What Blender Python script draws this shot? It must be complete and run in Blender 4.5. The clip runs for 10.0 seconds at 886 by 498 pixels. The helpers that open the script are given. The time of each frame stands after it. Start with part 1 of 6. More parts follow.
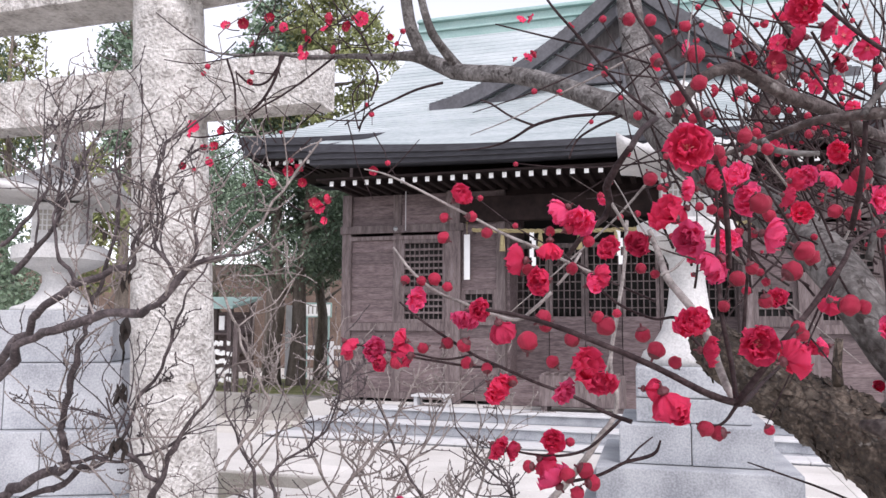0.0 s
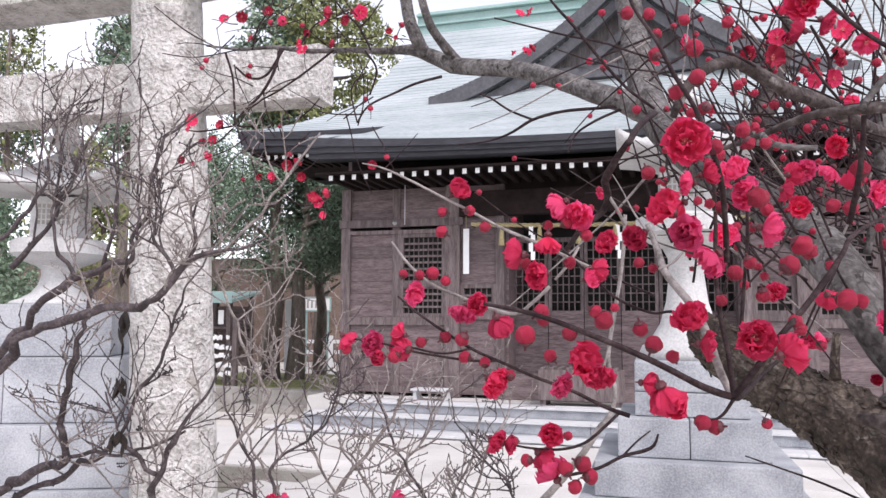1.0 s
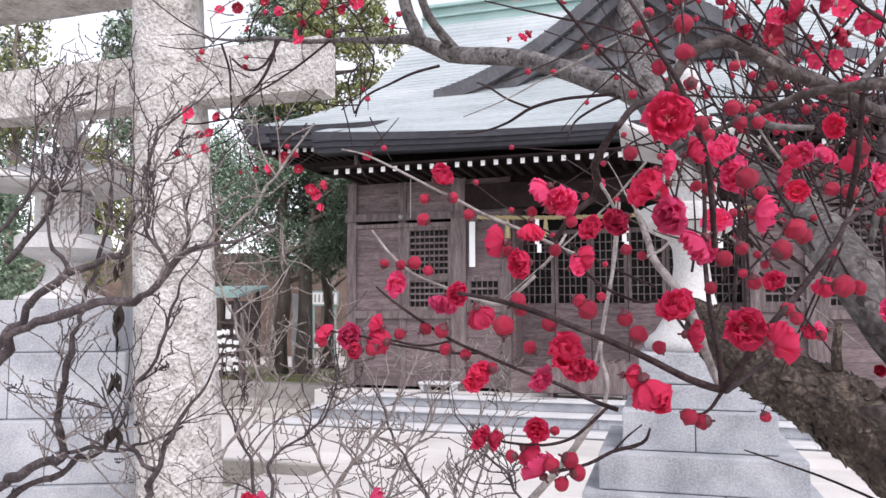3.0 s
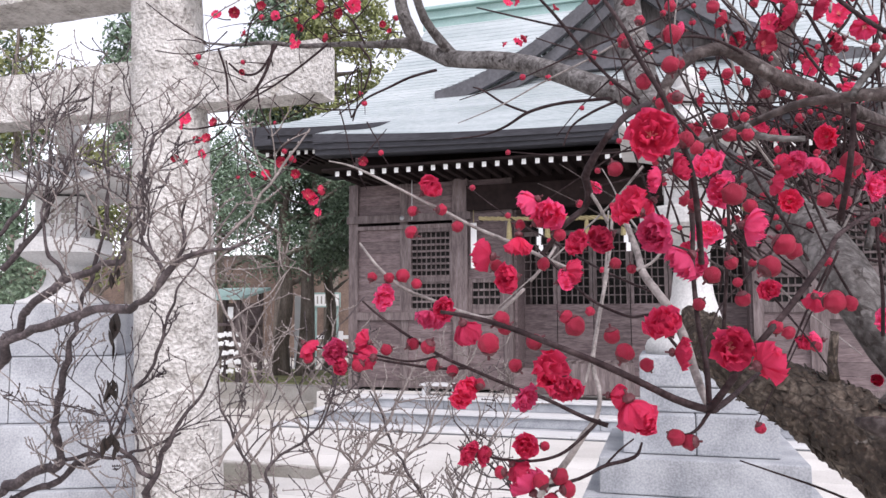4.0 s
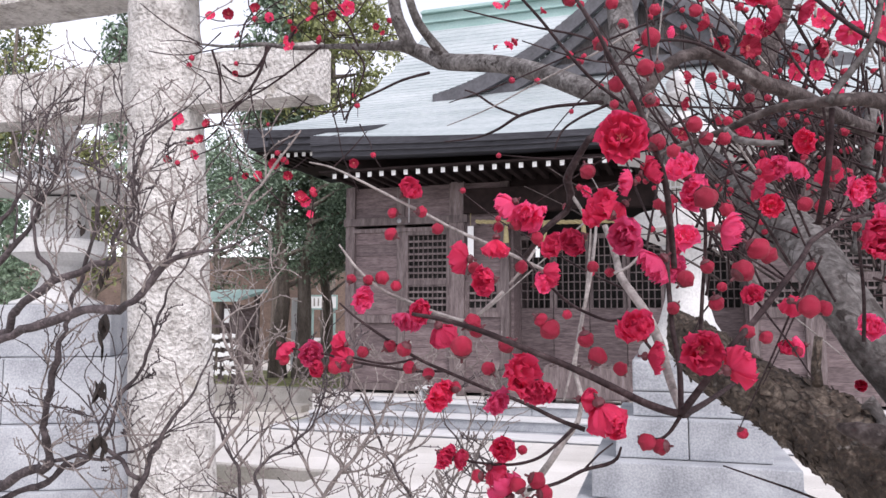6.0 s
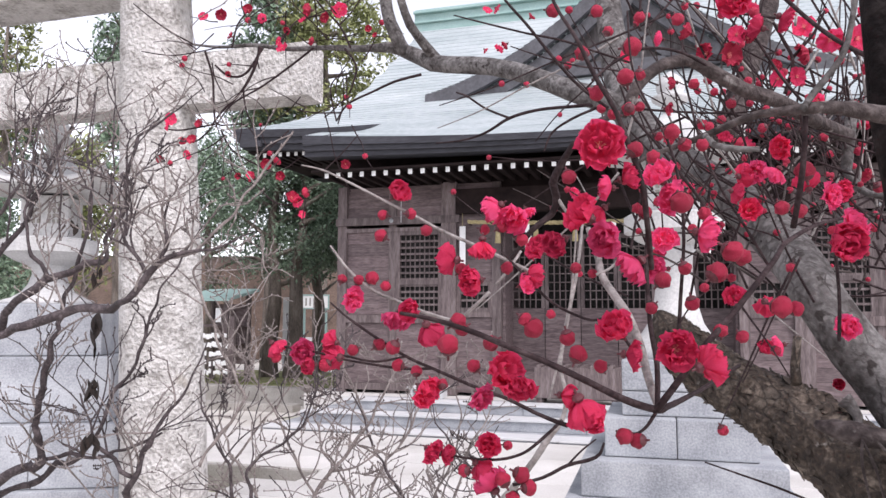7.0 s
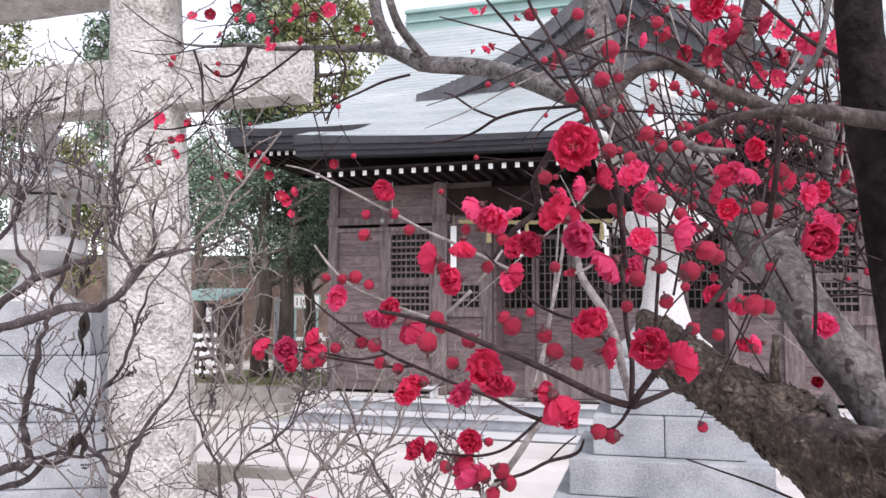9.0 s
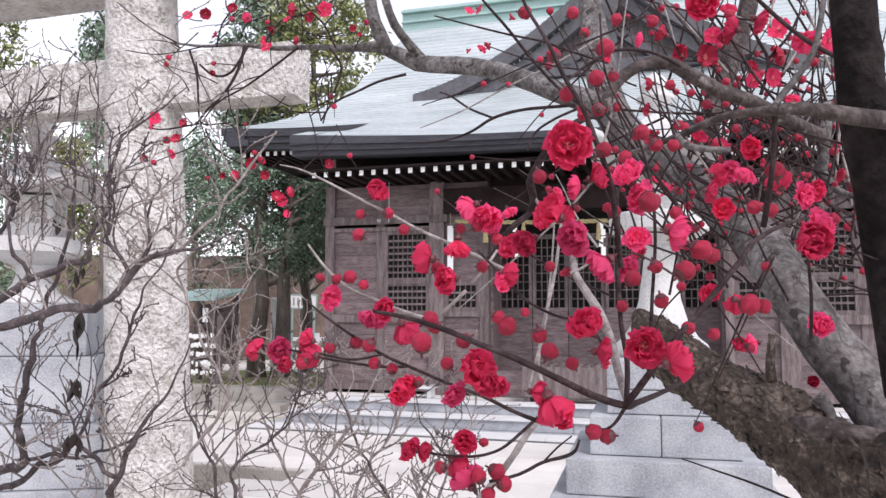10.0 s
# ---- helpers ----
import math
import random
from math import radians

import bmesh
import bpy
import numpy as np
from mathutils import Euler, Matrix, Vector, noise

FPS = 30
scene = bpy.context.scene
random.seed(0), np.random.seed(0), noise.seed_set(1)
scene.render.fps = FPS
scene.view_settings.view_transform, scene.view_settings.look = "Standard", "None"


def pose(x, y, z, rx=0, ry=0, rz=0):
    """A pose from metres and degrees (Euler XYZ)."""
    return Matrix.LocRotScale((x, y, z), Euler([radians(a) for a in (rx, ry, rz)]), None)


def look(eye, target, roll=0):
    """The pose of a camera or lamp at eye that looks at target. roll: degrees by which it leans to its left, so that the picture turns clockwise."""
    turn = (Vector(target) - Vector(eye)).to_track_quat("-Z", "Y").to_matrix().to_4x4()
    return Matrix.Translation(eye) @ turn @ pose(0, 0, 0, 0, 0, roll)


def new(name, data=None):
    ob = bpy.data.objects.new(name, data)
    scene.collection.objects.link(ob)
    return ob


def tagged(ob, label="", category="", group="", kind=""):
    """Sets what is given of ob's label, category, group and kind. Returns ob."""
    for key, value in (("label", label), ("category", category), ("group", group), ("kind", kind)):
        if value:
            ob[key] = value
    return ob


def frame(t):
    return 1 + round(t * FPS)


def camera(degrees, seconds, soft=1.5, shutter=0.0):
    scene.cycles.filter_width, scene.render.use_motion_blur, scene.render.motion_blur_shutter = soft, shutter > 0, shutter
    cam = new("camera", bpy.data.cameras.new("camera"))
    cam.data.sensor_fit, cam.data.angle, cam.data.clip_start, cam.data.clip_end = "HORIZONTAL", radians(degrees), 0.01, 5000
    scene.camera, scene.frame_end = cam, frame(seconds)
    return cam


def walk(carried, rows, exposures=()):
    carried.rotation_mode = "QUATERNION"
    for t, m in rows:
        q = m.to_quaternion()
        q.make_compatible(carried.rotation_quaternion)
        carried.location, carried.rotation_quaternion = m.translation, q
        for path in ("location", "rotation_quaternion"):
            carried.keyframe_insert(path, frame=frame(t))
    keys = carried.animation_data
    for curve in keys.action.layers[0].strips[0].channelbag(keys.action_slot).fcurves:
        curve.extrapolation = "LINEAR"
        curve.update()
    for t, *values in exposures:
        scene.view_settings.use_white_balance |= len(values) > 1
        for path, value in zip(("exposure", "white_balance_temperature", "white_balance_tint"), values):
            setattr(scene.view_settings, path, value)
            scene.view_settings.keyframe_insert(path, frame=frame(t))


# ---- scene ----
cam = camera(60.0, 10.0)
PATH = [
    (0, (-0.037, -0.014, 1.503), (-0.015, 1.976, 1.7), 0.3),
    (0.5, (-0.037, -0.015, 1.503), (-0.014, 1.976, 1.693), 0.3),
    (1, (-0.036, -0.014, 1.503), (-0.012, 1.977, 1.685), 0.3),
    (1.5, (-0.031, -0.011, 1.5), (-0.012, 1.981, 1.677), 0.2),
    (2, (-0.027, -0.008, 1.499), (-0.012, 1.985, 1.669), 0.1),
    (2.5, (-0.021, 0.003, 1.498), (-0.012, 1.996, 1.663), 0.1),
    (4, (-0.001, 0.019, 1.512), (-0.003, 2.012, 1.679), -0.3),
    (4.5, (0.001, 0.02, 1.513), (0.0, 2.013, 1.684), -0.2),
    (5, (0.005, 0.026, 1.513), (0.002, 2.018, 1.687), -0.1),
    (5.5, (0.011, 0.026, 1.512), (0.008, 2.018, 1.687), -0.0),
    (7, (0.018, 0.003, 1.511), (0.042, 1.996, 1.686), 0.2),
    (7.5, (0.02, -0.002, 1.509), (0.051, 1.99, 1.685), 0.3),
    (8, (0.022, -0.005, 1.51), (0.06, 1.987, 1.685), 0.2),
    (8.5, (0.024, -0.005, 1.51), (0.066, 1.987, 1.684), 0.1),
    (9, (0.026, -0.006, 1.51), (0.072, 1.986, 1.684), 0.2),
    (9.5, (0.028, -0.003, 1.51), (0.077, 1.989, 1.684), 0.1),
    (10, (0.028, -0.003, 1.51), (0.082, 1.989, 1.684), 0.1),
]
walk(cam, [(t, look(eye, target, roll)) for t, eye, target, roll in PATH], [(0.0, 1.0, 6330, 18), (10.0, 1.0, 6330, 18)])

# ---- light ----
world = bpy.data.worlds.new("overcast_sky")
scene.world = world
world.use_nodes = True
wn, wl = world.node_tree.nodes, world.node_tree.links
sky = wn.new("ShaderNodeTexSky")
sky.sky_type, sky.sun_disc = "NISHITA", False
sky.sun_elevation, sky.sun_rotation = radians(48), radians(150)
sky.air_density, sky.dust_density, sky.ozone_density = 1.0, 1.0, 1.0
grey = wn.new("ShaderNodeHueSaturation")
grey.inputs["Saturation"].default_value = 0.22
wl.new(sky.outputs[0], grey.inputs["Color"])
wl.new(grey.outputs[0], wn["Background"].inputs[0])
wn["Background"].inputs[1].default_value = 0.15
sun_data = bpy.data.lights.new("sun", "SUN")
sun_data.energy, sun_data.angle, sun_data.color = 1.3, radians(25), (1.0, 0.96, 0.92)
sun = new("sun", sun_data)
sun.matrix_world = look((3.5, -6.0, 9.0), (0, 0, 0))


# ---- materials ----
def material(name, colors, scale=8.0, rough=0.7, bump=0.0, bump_scale=60.0, metal=0.0, detail=6.0, stretch=(1, 1, 1),
             vary=0.0, spots=None, spec=0.5, coords="Object", island=False):
    """Two scales of noise between colours, a fine bump, and a change of tone from piece to piece."""
    m = bpy.data.materials.new(name)
    m.use_nodes = True
    n, k = m.node_tree.nodes, m.node_tree.links
    b = n["Principled BSDF"]
    b.inputs["Metallic"].default_value = metal
    b.inputs["Specular IOR Level"].default_value = spec
    tc, mp = n.new("ShaderNodeTexCoord"), n.new("ShaderNodeMapping")
    mp.inputs["Scale"].default_value = stretch
    k.new(tc.outputs[coords], mp.inputs[0])
    big, fine = n.new("ShaderNodeTexNoise"), n.new("ShaderNodeTexNoise")
    for tex, s in ((big, scale), (fine, bump_scale)):
        tex.inputs["Scale"].default_value, tex.inputs["Detail"].default_value = s, detail
        k.new(mp.outputs[0], tex.inputs["Vector"])
    mix = n.new("ShaderNodeMath")
    mix.operation = "MULTIPLY_ADD"
    mix.inputs[1].default_value = 0.45
    k.new(fine.outputs[0], mix.inputs[0])
    half = n.new("ShaderNodeMath")
    half.operation = "MULTIPLY"
    half.inputs[1].default_value = 0.55
    k.new(big.outputs[0], half.inputs[0])
    k.new(half.outputs[0], mix.inputs[2])
    ramp = n.new("ShaderNodeValToRGB")
    el = ramp.color_ramp.elements
    lo, hi = 0.36, 0.64
    while len(el) < len(colors):
        el.new(0.5)
    for i, c in enumerate(colors):
        el[i].position = lo + (hi - lo) * i / max(1, len(colors) - 1)
        el[i].color = (*c, 1)
    k.new(mix.outputs[0], ramp.inputs[0])
    out = ramp.outputs[0]
    if spots:
        vo, sr, mx = n.new("ShaderNodeTexNoise"), n.new("ShaderNodeValToRGB"), n.new("ShaderNodeMixRGB")
        vo.inputs["Scale"].default_value, vo.inputs["Detail"].default_value = spots[0], 4
        k.new(mp.outputs[0], vo.inputs["Vector"])
        sr.color_ramp.elements[0].position, sr.color_ramp.elements[1].position = spots[1], spots[1] + 0.05
        k.new(vo.outputs[0], sr.inputs[0])
        k.new(sr.outputs[0], mx.inputs[0])
        k.new(out, mx.inputs[1])
        mx.inputs[2].default_value = (*spots[2], 1)
        out = mx.outputs[0]
    if vary:
        hsv, rr = n.new("ShaderNodeHueSaturation"), n.new("ShaderNodeMapRange")
        if island:
            src = n.new("ShaderNodeNewGeometry").outputs["Random Per Island"]
        else:
            src = n.new("ShaderNodeObjectInfo").outputs["Random"]
        rr.inputs["To Min"].default_value, rr.inputs["To Max"].default_value = 1 - vary, 1 + vary
        k.new(src, rr.inputs["Value"])
        k.new(rr.outputs[0], hsv.inputs["Value"])
        k.new(out, hsv.inputs["Color"])
        out = hsv.outputs[0]
    k.new(out, b.inputs["Base Color"])
    rg = n.new("ShaderNodeMapRange")
    rg.inputs["To Min"].default_value, rg.inputs["To Max"].default_value = max(0.02, rough - 0.1), min(1, rough + 0.1)
    k.new(fine.outputs[0], rg.inputs["Value"])
    k.new(rg.outputs[0], b.inputs["Roughness"])
    if bump:
        bp = n.new("ShaderNodeBump")
        bp.inputs["Strength"].default_value, bp.inputs["Distance"].default_value = 1.0, bump
        k.new(fine.outputs[0], bp.inputs["Height"])
        k.new(bp.outputs[0], b.inputs["Normal"])
    return m


M_TORII = material("rough_granite", [(0.30, 0.28, 0.26), (0.55, 0.525, 0.50), (0.70, 0.675, 0.65)], 9, 0.9, 0.055, 44, spots=(5, 0.66, (0.40, 0.37, 0.33)), detail=4.0)
M_GRANITE = material("sawn_granite", [(0.20, 0.21, 0.23), (0.32, 0.332, 0.352), (0.43, 0.442, 0.462)], 4, 0.75, 0.001, 90, vary=0.06)
M_LANTERN = material("lantern_granite", [(0.34, 0.335, 0.33), (0.47, 0.465, 0.46), (0.57, 0.565, 0.555)], 3, 0.8, 0.003, 70)
M_PALE = material("pale_granite", [(0.50, 0.50, 0.505), (0.60, 0.60, 0.605)], 4, 0.8, 0.001, 80)
M_WOOD = material("weathered_dark_wood", [(0.078, 0.055, 0.056), (0.140, 0.102, 0.103), (0.205, 0.158, 0.158)], 3, 0.75, 0.003, 12, stretch=(1, 6, 6), vary=0.2)
M_POST = material("weathered_post", [(0.065, 0.047, 0.046), (0.130, 0.099, 0.097), (0.20, 0.163, 0.160)], 3, 0.75, 0.003, 14, stretch=(6, 6, 0.8), vary=0.15)
M_EAVE = material("black_eave", [(0.030, 0.030, 0.034), (0.068, 0.068, 0.078)], 2, 0.8, 0.002, 20, stretch=(0.4, 3, 3), spec=0.2)
M_GABLE = material("greyed_gable_boards", [(0.06, 0.053, 0.053), (0.12, 0.108, 0.108), (0.19, 0.175, 0.175)], 3, 0.8, 0.003, 14, stretch=(6, 6, 0.8))
# wood darkened in colour to carry the shade under the eaves
M_SHADEWOOD = material("eave_shaded_wood", [(0.012, 0.008, 0.008), (0.03, 0.02, 0.019)], 3, 0.85, 0.002, 14, spec=0.15)
M_BARGE = material("grey_barge", [(0.045, 0.044, 0.048), (0.105, 0.103, 0.115)], 3, 0.6, 0.002, 20)
M_COPPER = material("patina_copper", [(0.29, 0.335, 0.342), (0.38, 0.42, 0.43), (0.47, 0.505, 0.515)], 0.9, 0.5, 0.002, 14, stretch=(0.7, 3, 3), vary=0.05, island=True)
M_GREEN = material("green_patina", [(0.24, 0.37, 0.345), (0.33, 0.455, 0.43)], 2, 0.55, 0.001, 30)
M_WHITE = material("white_paint", [(0.74, 0.74, 0.72), (0.82, 0.82, 0.80)], 6, 0.6)
M_PAPER = material("white_paper", [(0.78, 0.78, 0.77), (0.85, 0.85, 0.84)], 8, 0.9)
M_STRAW = material("straw", [(0.26, 0.21, 0.10), (0.44, 0.37, 0.20)], 40, 0.85, 0.004, 90)
# near-black colour that stands in for the unlit inside of the hall
M_INSHADE = material("painted_interior_shade", [(0.008, 0.007, 0.007), (0.02, 0.018, 0.016)], 2, 0.8)
M_GROUND = material("sandy_ground", [(0.40, 0.375, 0.335), (0.53, 0.50, 0.46), (0.62, 0.59, 0.55)], 1.4, 0.95, 0.01, 40, spots=(0.7, 0.64, (0.24, 0.25, 0.15)))
M_PAVE = material("pale_paving", [(0.45, 0.43, 0.405), (0.55, 0.53, 0.505), (0.62, 0.60, 0.575)], 1.6, 0.9, 0.004, 60, vary=0.07)
M_KERB = material("old_kerb", [(0.23, 0.215, 0.19), (0.38, 0.36, 0.33)], 4, 0.9, 0.006, 50, vary=0.12)
M_LAWN = material("thin_lawn", [(0.10, 0.12, 0.03), (0.24, 0.25, 0.10), (0.36, 0.32, 0.20)], 3, 0.95, 0.02, 60)
M_LEAF = material("evergreen_leaf", [(0.075, 0.12, 0.078), (0.14, 0.205, 0.135), (0.23, 0.30, 0.205)], 1.2, 0.5, vary=0.5, island=True)
M_LEAF2 = material("yellow_green_leaf", [(0.10, 0.12, 0.035), (0.17, 0.19, 0.07), (0.25, 0.25, 0.11)], 1.2, 0.6, vary=0.45, island=True)
M_TRUNK = material("grey_brown_bark", [(0.065, 0.052, 0.043), (0.14, 0.115, 0.095), (0.22, 0.185, 0.16)], 3, 0.9, 0.02, 20, stretch=(3, 3, 0.7))
M_METAL = material("grey_metal", [(0.3, 0.31, 0.32), (0.42, 0.43, 0.44)], 6, 0.4, metal=0.7)
M_BANK = material("brown_bank", [(0.10, 0.07, 0.055), (0.20, 0.14, 0.11)], 2, 0.95, 0.03, 18)


# ---- mesh helpers ----
def part(name, bm, mat, parent=None, label="", smooth=False, m=None):
    me = bpy.data.meshes.new(name)
    bm.normal_update()
    bm.to_mesh(me)
    bm.free()
    me.materials.append(mat)
    if smooth:
        me.polygons.foreach_set("use_smooth", [True] * len(me.polygons))
    ob = new(name, me)
    if parent is not None:
        ob.parent = parent
    if m is not None:
        ob.matrix_basis = m
    if label:
        ob["label"] = label
    return ob


def empty(name, m, label, category, group="", kind=""):
    ob = new(name)
    ob.matrix_basis = m
    return tagged(ob, label, category, group, kind)


def box(bm, x0, x1, y0, y1, z0, z1, bevel=0.0):
    r = bmesh.ops.create_cube(bm, size=1.0, matrix=Matrix.LocRotScale(((x0 + x1) / 2, (y0 + y1) / 2, (z0 + z1) / 2), None, (abs(x1 - x0), abs(y1 - y0), abs(z1 - z0))))
    if bevel:
        edges = list({e for v in r["verts"] for e in v.link_edges})
        bmesh.ops.bevel(bm, geom=edges, offset=bevel, segments=2, affect="EDGES", profile=0.6)
    return r["verts"]


def boxed(name, dims, mat, parent=None, label="", bevel=0.004):
    bm = bmesh.new()
    box(bm, *dims, bevel)
    return part(name, bm, mat, parent, label)


def lathe(bm, rings, sides, turn=0.0):
    """Rings of (half width, z); four sides make a square section."""
    loops = []
    for r, z in rings:
        rr = r / math.cos(math.pi / sides) if sides <= 8 else r
        loops.append([bm.verts.new((rr * math.cos(turn + 2 * math.pi * (i + 0.5) / sides), rr * math.sin(turn + 2 * math.pi * (i + 0.5) / sides), z)) for i in range(sides)])
    for a, b in zip(loops, loops[1:]):
        for i in range(sides):
            bm.faces.new((a[i], a[(i + 1) % sides], b[(i + 1) % sides], b[i]))
    bm.faces.new(loops[0][::-1])
    bm.faces.new(loops[-1])
    return loops


def surface(bm, na, nb, f):
    """A grid of na x nb cells through the function f(i, j)."""
    vs = [[bm.verts.new(f(i, j)) for j in range(nb + 1)] for i in range(na + 1)]
    for i in range(na):
        for j in range(nb):
            bm.faces.new((vs[i][j], vs[i + 1][j], vs[i + 1][j + 1], vs[i][j + 1]))
    return vs


def smoothstep(e0, e1, x):
    t = max(0.0, min(1.0, (x - e0) / (e1 - e0)))
    return t * t * (3 - 2 * t)


# ---- ground ----
YAW = -16
HALL = pose(-1.45, 12.0, 0, 0, 0, -18)
bm = bmesh.new()
cuts = [-600, -120, -40, -16] + [-10 + 0.5 * i for i in range(41)] + [14, 40, 120, 600]
rows_y = [-600, -100, -20] + [-6 + 0.5 * i for i in range(73)] + [34, 60, 140, 900]
HALL_INV = HALL.inverted()


def ground_z(x, y):
    """Nearly level; a sunken bed runs below the edge of the forecourt."""
    p = HALL_INV @ Vector((x, y, 0))
    bed = smoothstep(-4.0, -4.5, p.y) * smoothstep(-6.6, -5.9, p.y) * smoothstep(3.0, 2.0, p.x) * smoothstep(-6, -4, p.x)
    return 0.02 * noise.noise((x * 0.7, y * 0.7, 0)) - 0.02 - 0.17 * bed


surface(bm, len(cuts) - 1, len(rows_y) - 1, lambda i, j: (cuts[i], rows_y[j], ground_z(cuts[i], rows_y[j])))
tagged(part("ground", bm, M_GROUND), "pale sandy shrine ground with thin moss", "ground", kind="structure")


# ---- torii gate ----
def torii():
    gate = empty("torii_gate", pose(-1.53, 4.42, 0, 0, 0, YAW - 1), "rough-hewn pale granite torii gate with a crossbeam", "gate")

    def pillar(x, lean):
        bm = bmesh.new()
        rings = 60
        vs = []
        for i in range(rings + 1):
            z = 3.45 * i / rings
            r = 0.236 - 0.037 * (z / 3.45) ** 1.6
            vs.append([])
            for j in range(40):
                a = 2 * math.pi * j / 40
                d = r + 0.005 * noise.noise((a * 5, z * 9, x)) + 0.003 * noise.noise((a * 14, z * 24, x + 4))
                vs[-1].append(bm.verts.new((x - lean * z + d * math.cos(a), d * math.sin(a), z)))
        for a, b in zip(vs, vs[1:]):
            for j in range(40):
                bm.faces.new((a[j], a[(j + 1) % 40], b[(j + 1) % 40], b[j]))
        part("pillar", bm, M_TORII, gate, smooth=True)

    pillar(0.085, 0.06)
    pillar(-2.75, -0.045)

    def beam(name, x0, x1, d, z0, z1, rise=0.0):
        bm = bmesh.new()
        n = 48
        sec = []
        for i in range(n + 1):
            x = x0 + (x1 - x0) * i / n
            t = abs(2 * i / n - 1)
            up = rise * t ** 3
            ring = []
            for (y, z) in ((-d, z0), (-d, (z0 * 2 + z1) / 3), (-d, (z0 + 2 * z1) / 3), (-d, z1), (0, z1 + 0.02), (d, z1), (d, z0), (0, z0)):
                w = 0.006 * noise.noise((x * 8, y * 9, z * 9))
                ring.append(bm.verts.new((x, y + w, z + up + w)))
            sec.append(ring)
        for a, b in zip(sec, sec[1:]):
            for j in range(8):
                bm.faces.new((a[j], b[j], b[(j + 1) % 8], a[(j + 1) % 8]))
        bm.faces.new(sec[0])
        bm.faces.new(sec[-1][::-1])
        bmesh.ops.recalc_face_normals(bm, faces=bm.faces)
        part(name, bm, M_TORII, gate)

    beam("tie_beam", -3.7, 0.93, 0.10, 2.70, 2.995)
    beam("lintel", -4.3, 1.2, 0.17, 3.42, 3.72, 0.10)
    beam("top_rail", -4.5, 1.4, 0.22, 3.74, 3.98, 0.16)
    return gate


torii()


# ---- stone lanterns ----
def stone_lantern(m, label, foot=0.0, tall=1.0, broad=1.0, courses=(), base=1.24):
    lan = empty("stone_lantern", m, label, "lantern", "pair of stone lanterns")

    def course(h, z0, z1, split):
        """One course of sawn blocks round a square plan."""
        for x0, x1 in ((-h, split), (split + 0.004, h)) if split is not None else ((-h, h),):
            boxed("block", (x0, x1, -h, h, z0, z1), M_GRANITE, lan, bevel=0.008)

    if courses:
        for half, z0, z1, split in courses:
            course(half, z0, z1, split)
    else:
        if foot:
            course(0.86, -foot, -foot * 0.52, 0.1)
            course(0.78, -foot * 0.52 + 0.004, -0.004, -0.3)
        course(0.70, 0.0, 0.28, -0.2)
        course(0.62, 0.284, 0.50, 0.12)
        course(0.535, 0.504, 0.70, None)
        course(0.41, 0.704, 0.92, -0.02)
        boxed("block", (-0.315, 0.315, -0.315, 0.315, 0.924, 1.06), M_GRANITE, lan, bevel=0.008)
        boxed("block", (-0.315, 0.315, -0.315, 0.315, 1.064, 1.24), M_GRANITE, lan, bevel=0.012)

    def up(z):
        return 1.24 + (z - 1.22) * tall

    bm = bmesh.new()
    foot_z, neck = base, up(1.80)
    lathe(bm, [(r, foot_z + (z - 1.22) / 0.58 * (neck - foot_z)) for r, z in ((0.285, 1.22), (0.29, 1.255), (0.275, 1.285), (0.225, 1.32), (0.165, 1.40), (0.125, 1.52), (0.105, 1.66), (0.11, 1.75), (0.14, 1.80))], 24)
    part("shaft", bm, M_LANTERN, lan, smooth=True)
    bm = bmesh.new()
    lathe(bm, [(r, up(z)) for r, z in ((0.14, 1.80), (0.22, 1.83), (0.285, 1.87), (0.30, 1.875), (0.30, 1.955), (0.27, 1.97), (0.17, 1.975))], 24)
    part("platform", bm, M_LANTERN, lan)
    fire = boxed("firebox", (-0.15, 0.15, -0.15, 0.15, up(1.976), up(2.24)), M_LANTERN, lan, bevel=0.01)
    for k in range(4):
        r = pose(0, 0, 0, 0, 0, 90 * k)
        for sx in (-0.062, 0.062):
            bm = bmesh.new()
            box(bm, sx - 0.042, sx + 0.042, -0.152, -0.146, up(2.06), up(2.19))
            bm.transform(r)
            part("window", bm, M_KERB, fire)
            bm = bmesh.new()
            for q in (-0.014, 0.014):
                box(bm, sx + q - 0.004, sx + q + 0.004, -0.158, -0.150, up(2.06), up(2.19))
            for q in (2.09, 2.125, 2.16):
                box(bm, sx - 0.042, sx + 0.042, -0.1575, -0.1505, up(q) - 0.004, up(q) + 0.004)
            bm.transform(r)
            part("lattice", bm, M_LANTERN, fire)
    bm = bmesh.new()
    n = 16

    def roof(i, j, low=False):
        x, y = -1 + 2 * i / n, -1 + 2 * j / n
        e = max(abs(x), abs(y))
        c = (abs(x) * abs(y)) ** 2.5
        h = 0.40 * broad
        if low:
            return (x * h * 0.985, y * h * 0.985, up(2.255) + 0.115 * c)
        return (x * h, y * h, up(2.30) + 0.115 * c + 0.30 * (1 - e) ** 1.55 * (1.0 - 0.25 * min(abs(x), abs(y))))

    top = surface(bm, n, n, roof)
    bot = surface(bm, n, n, lambda i, j: roof(i, j, True))
    for i in range(n):
        bm.faces.new((top[i][0], bot[i][0], bot[i + 1][0], top[i + 1][0]))
        bm.faces.new((top[i][n], top[i + 1][n], bot[i + 1][n], bot[i][n]))
        bm.faces.new((top[0][i], top[0][i + 1], bot[0][i + 1], bot[0][i]))
        bm.faces.new((top[n][i], bot[n][i], bot[n][i + 1], top[n][i + 1]))
    bmesh.ops.recalc_face_normals(bm, faces=bm.faces)
    part("roof", bm, M_LANTERN, lan, smooth=True)
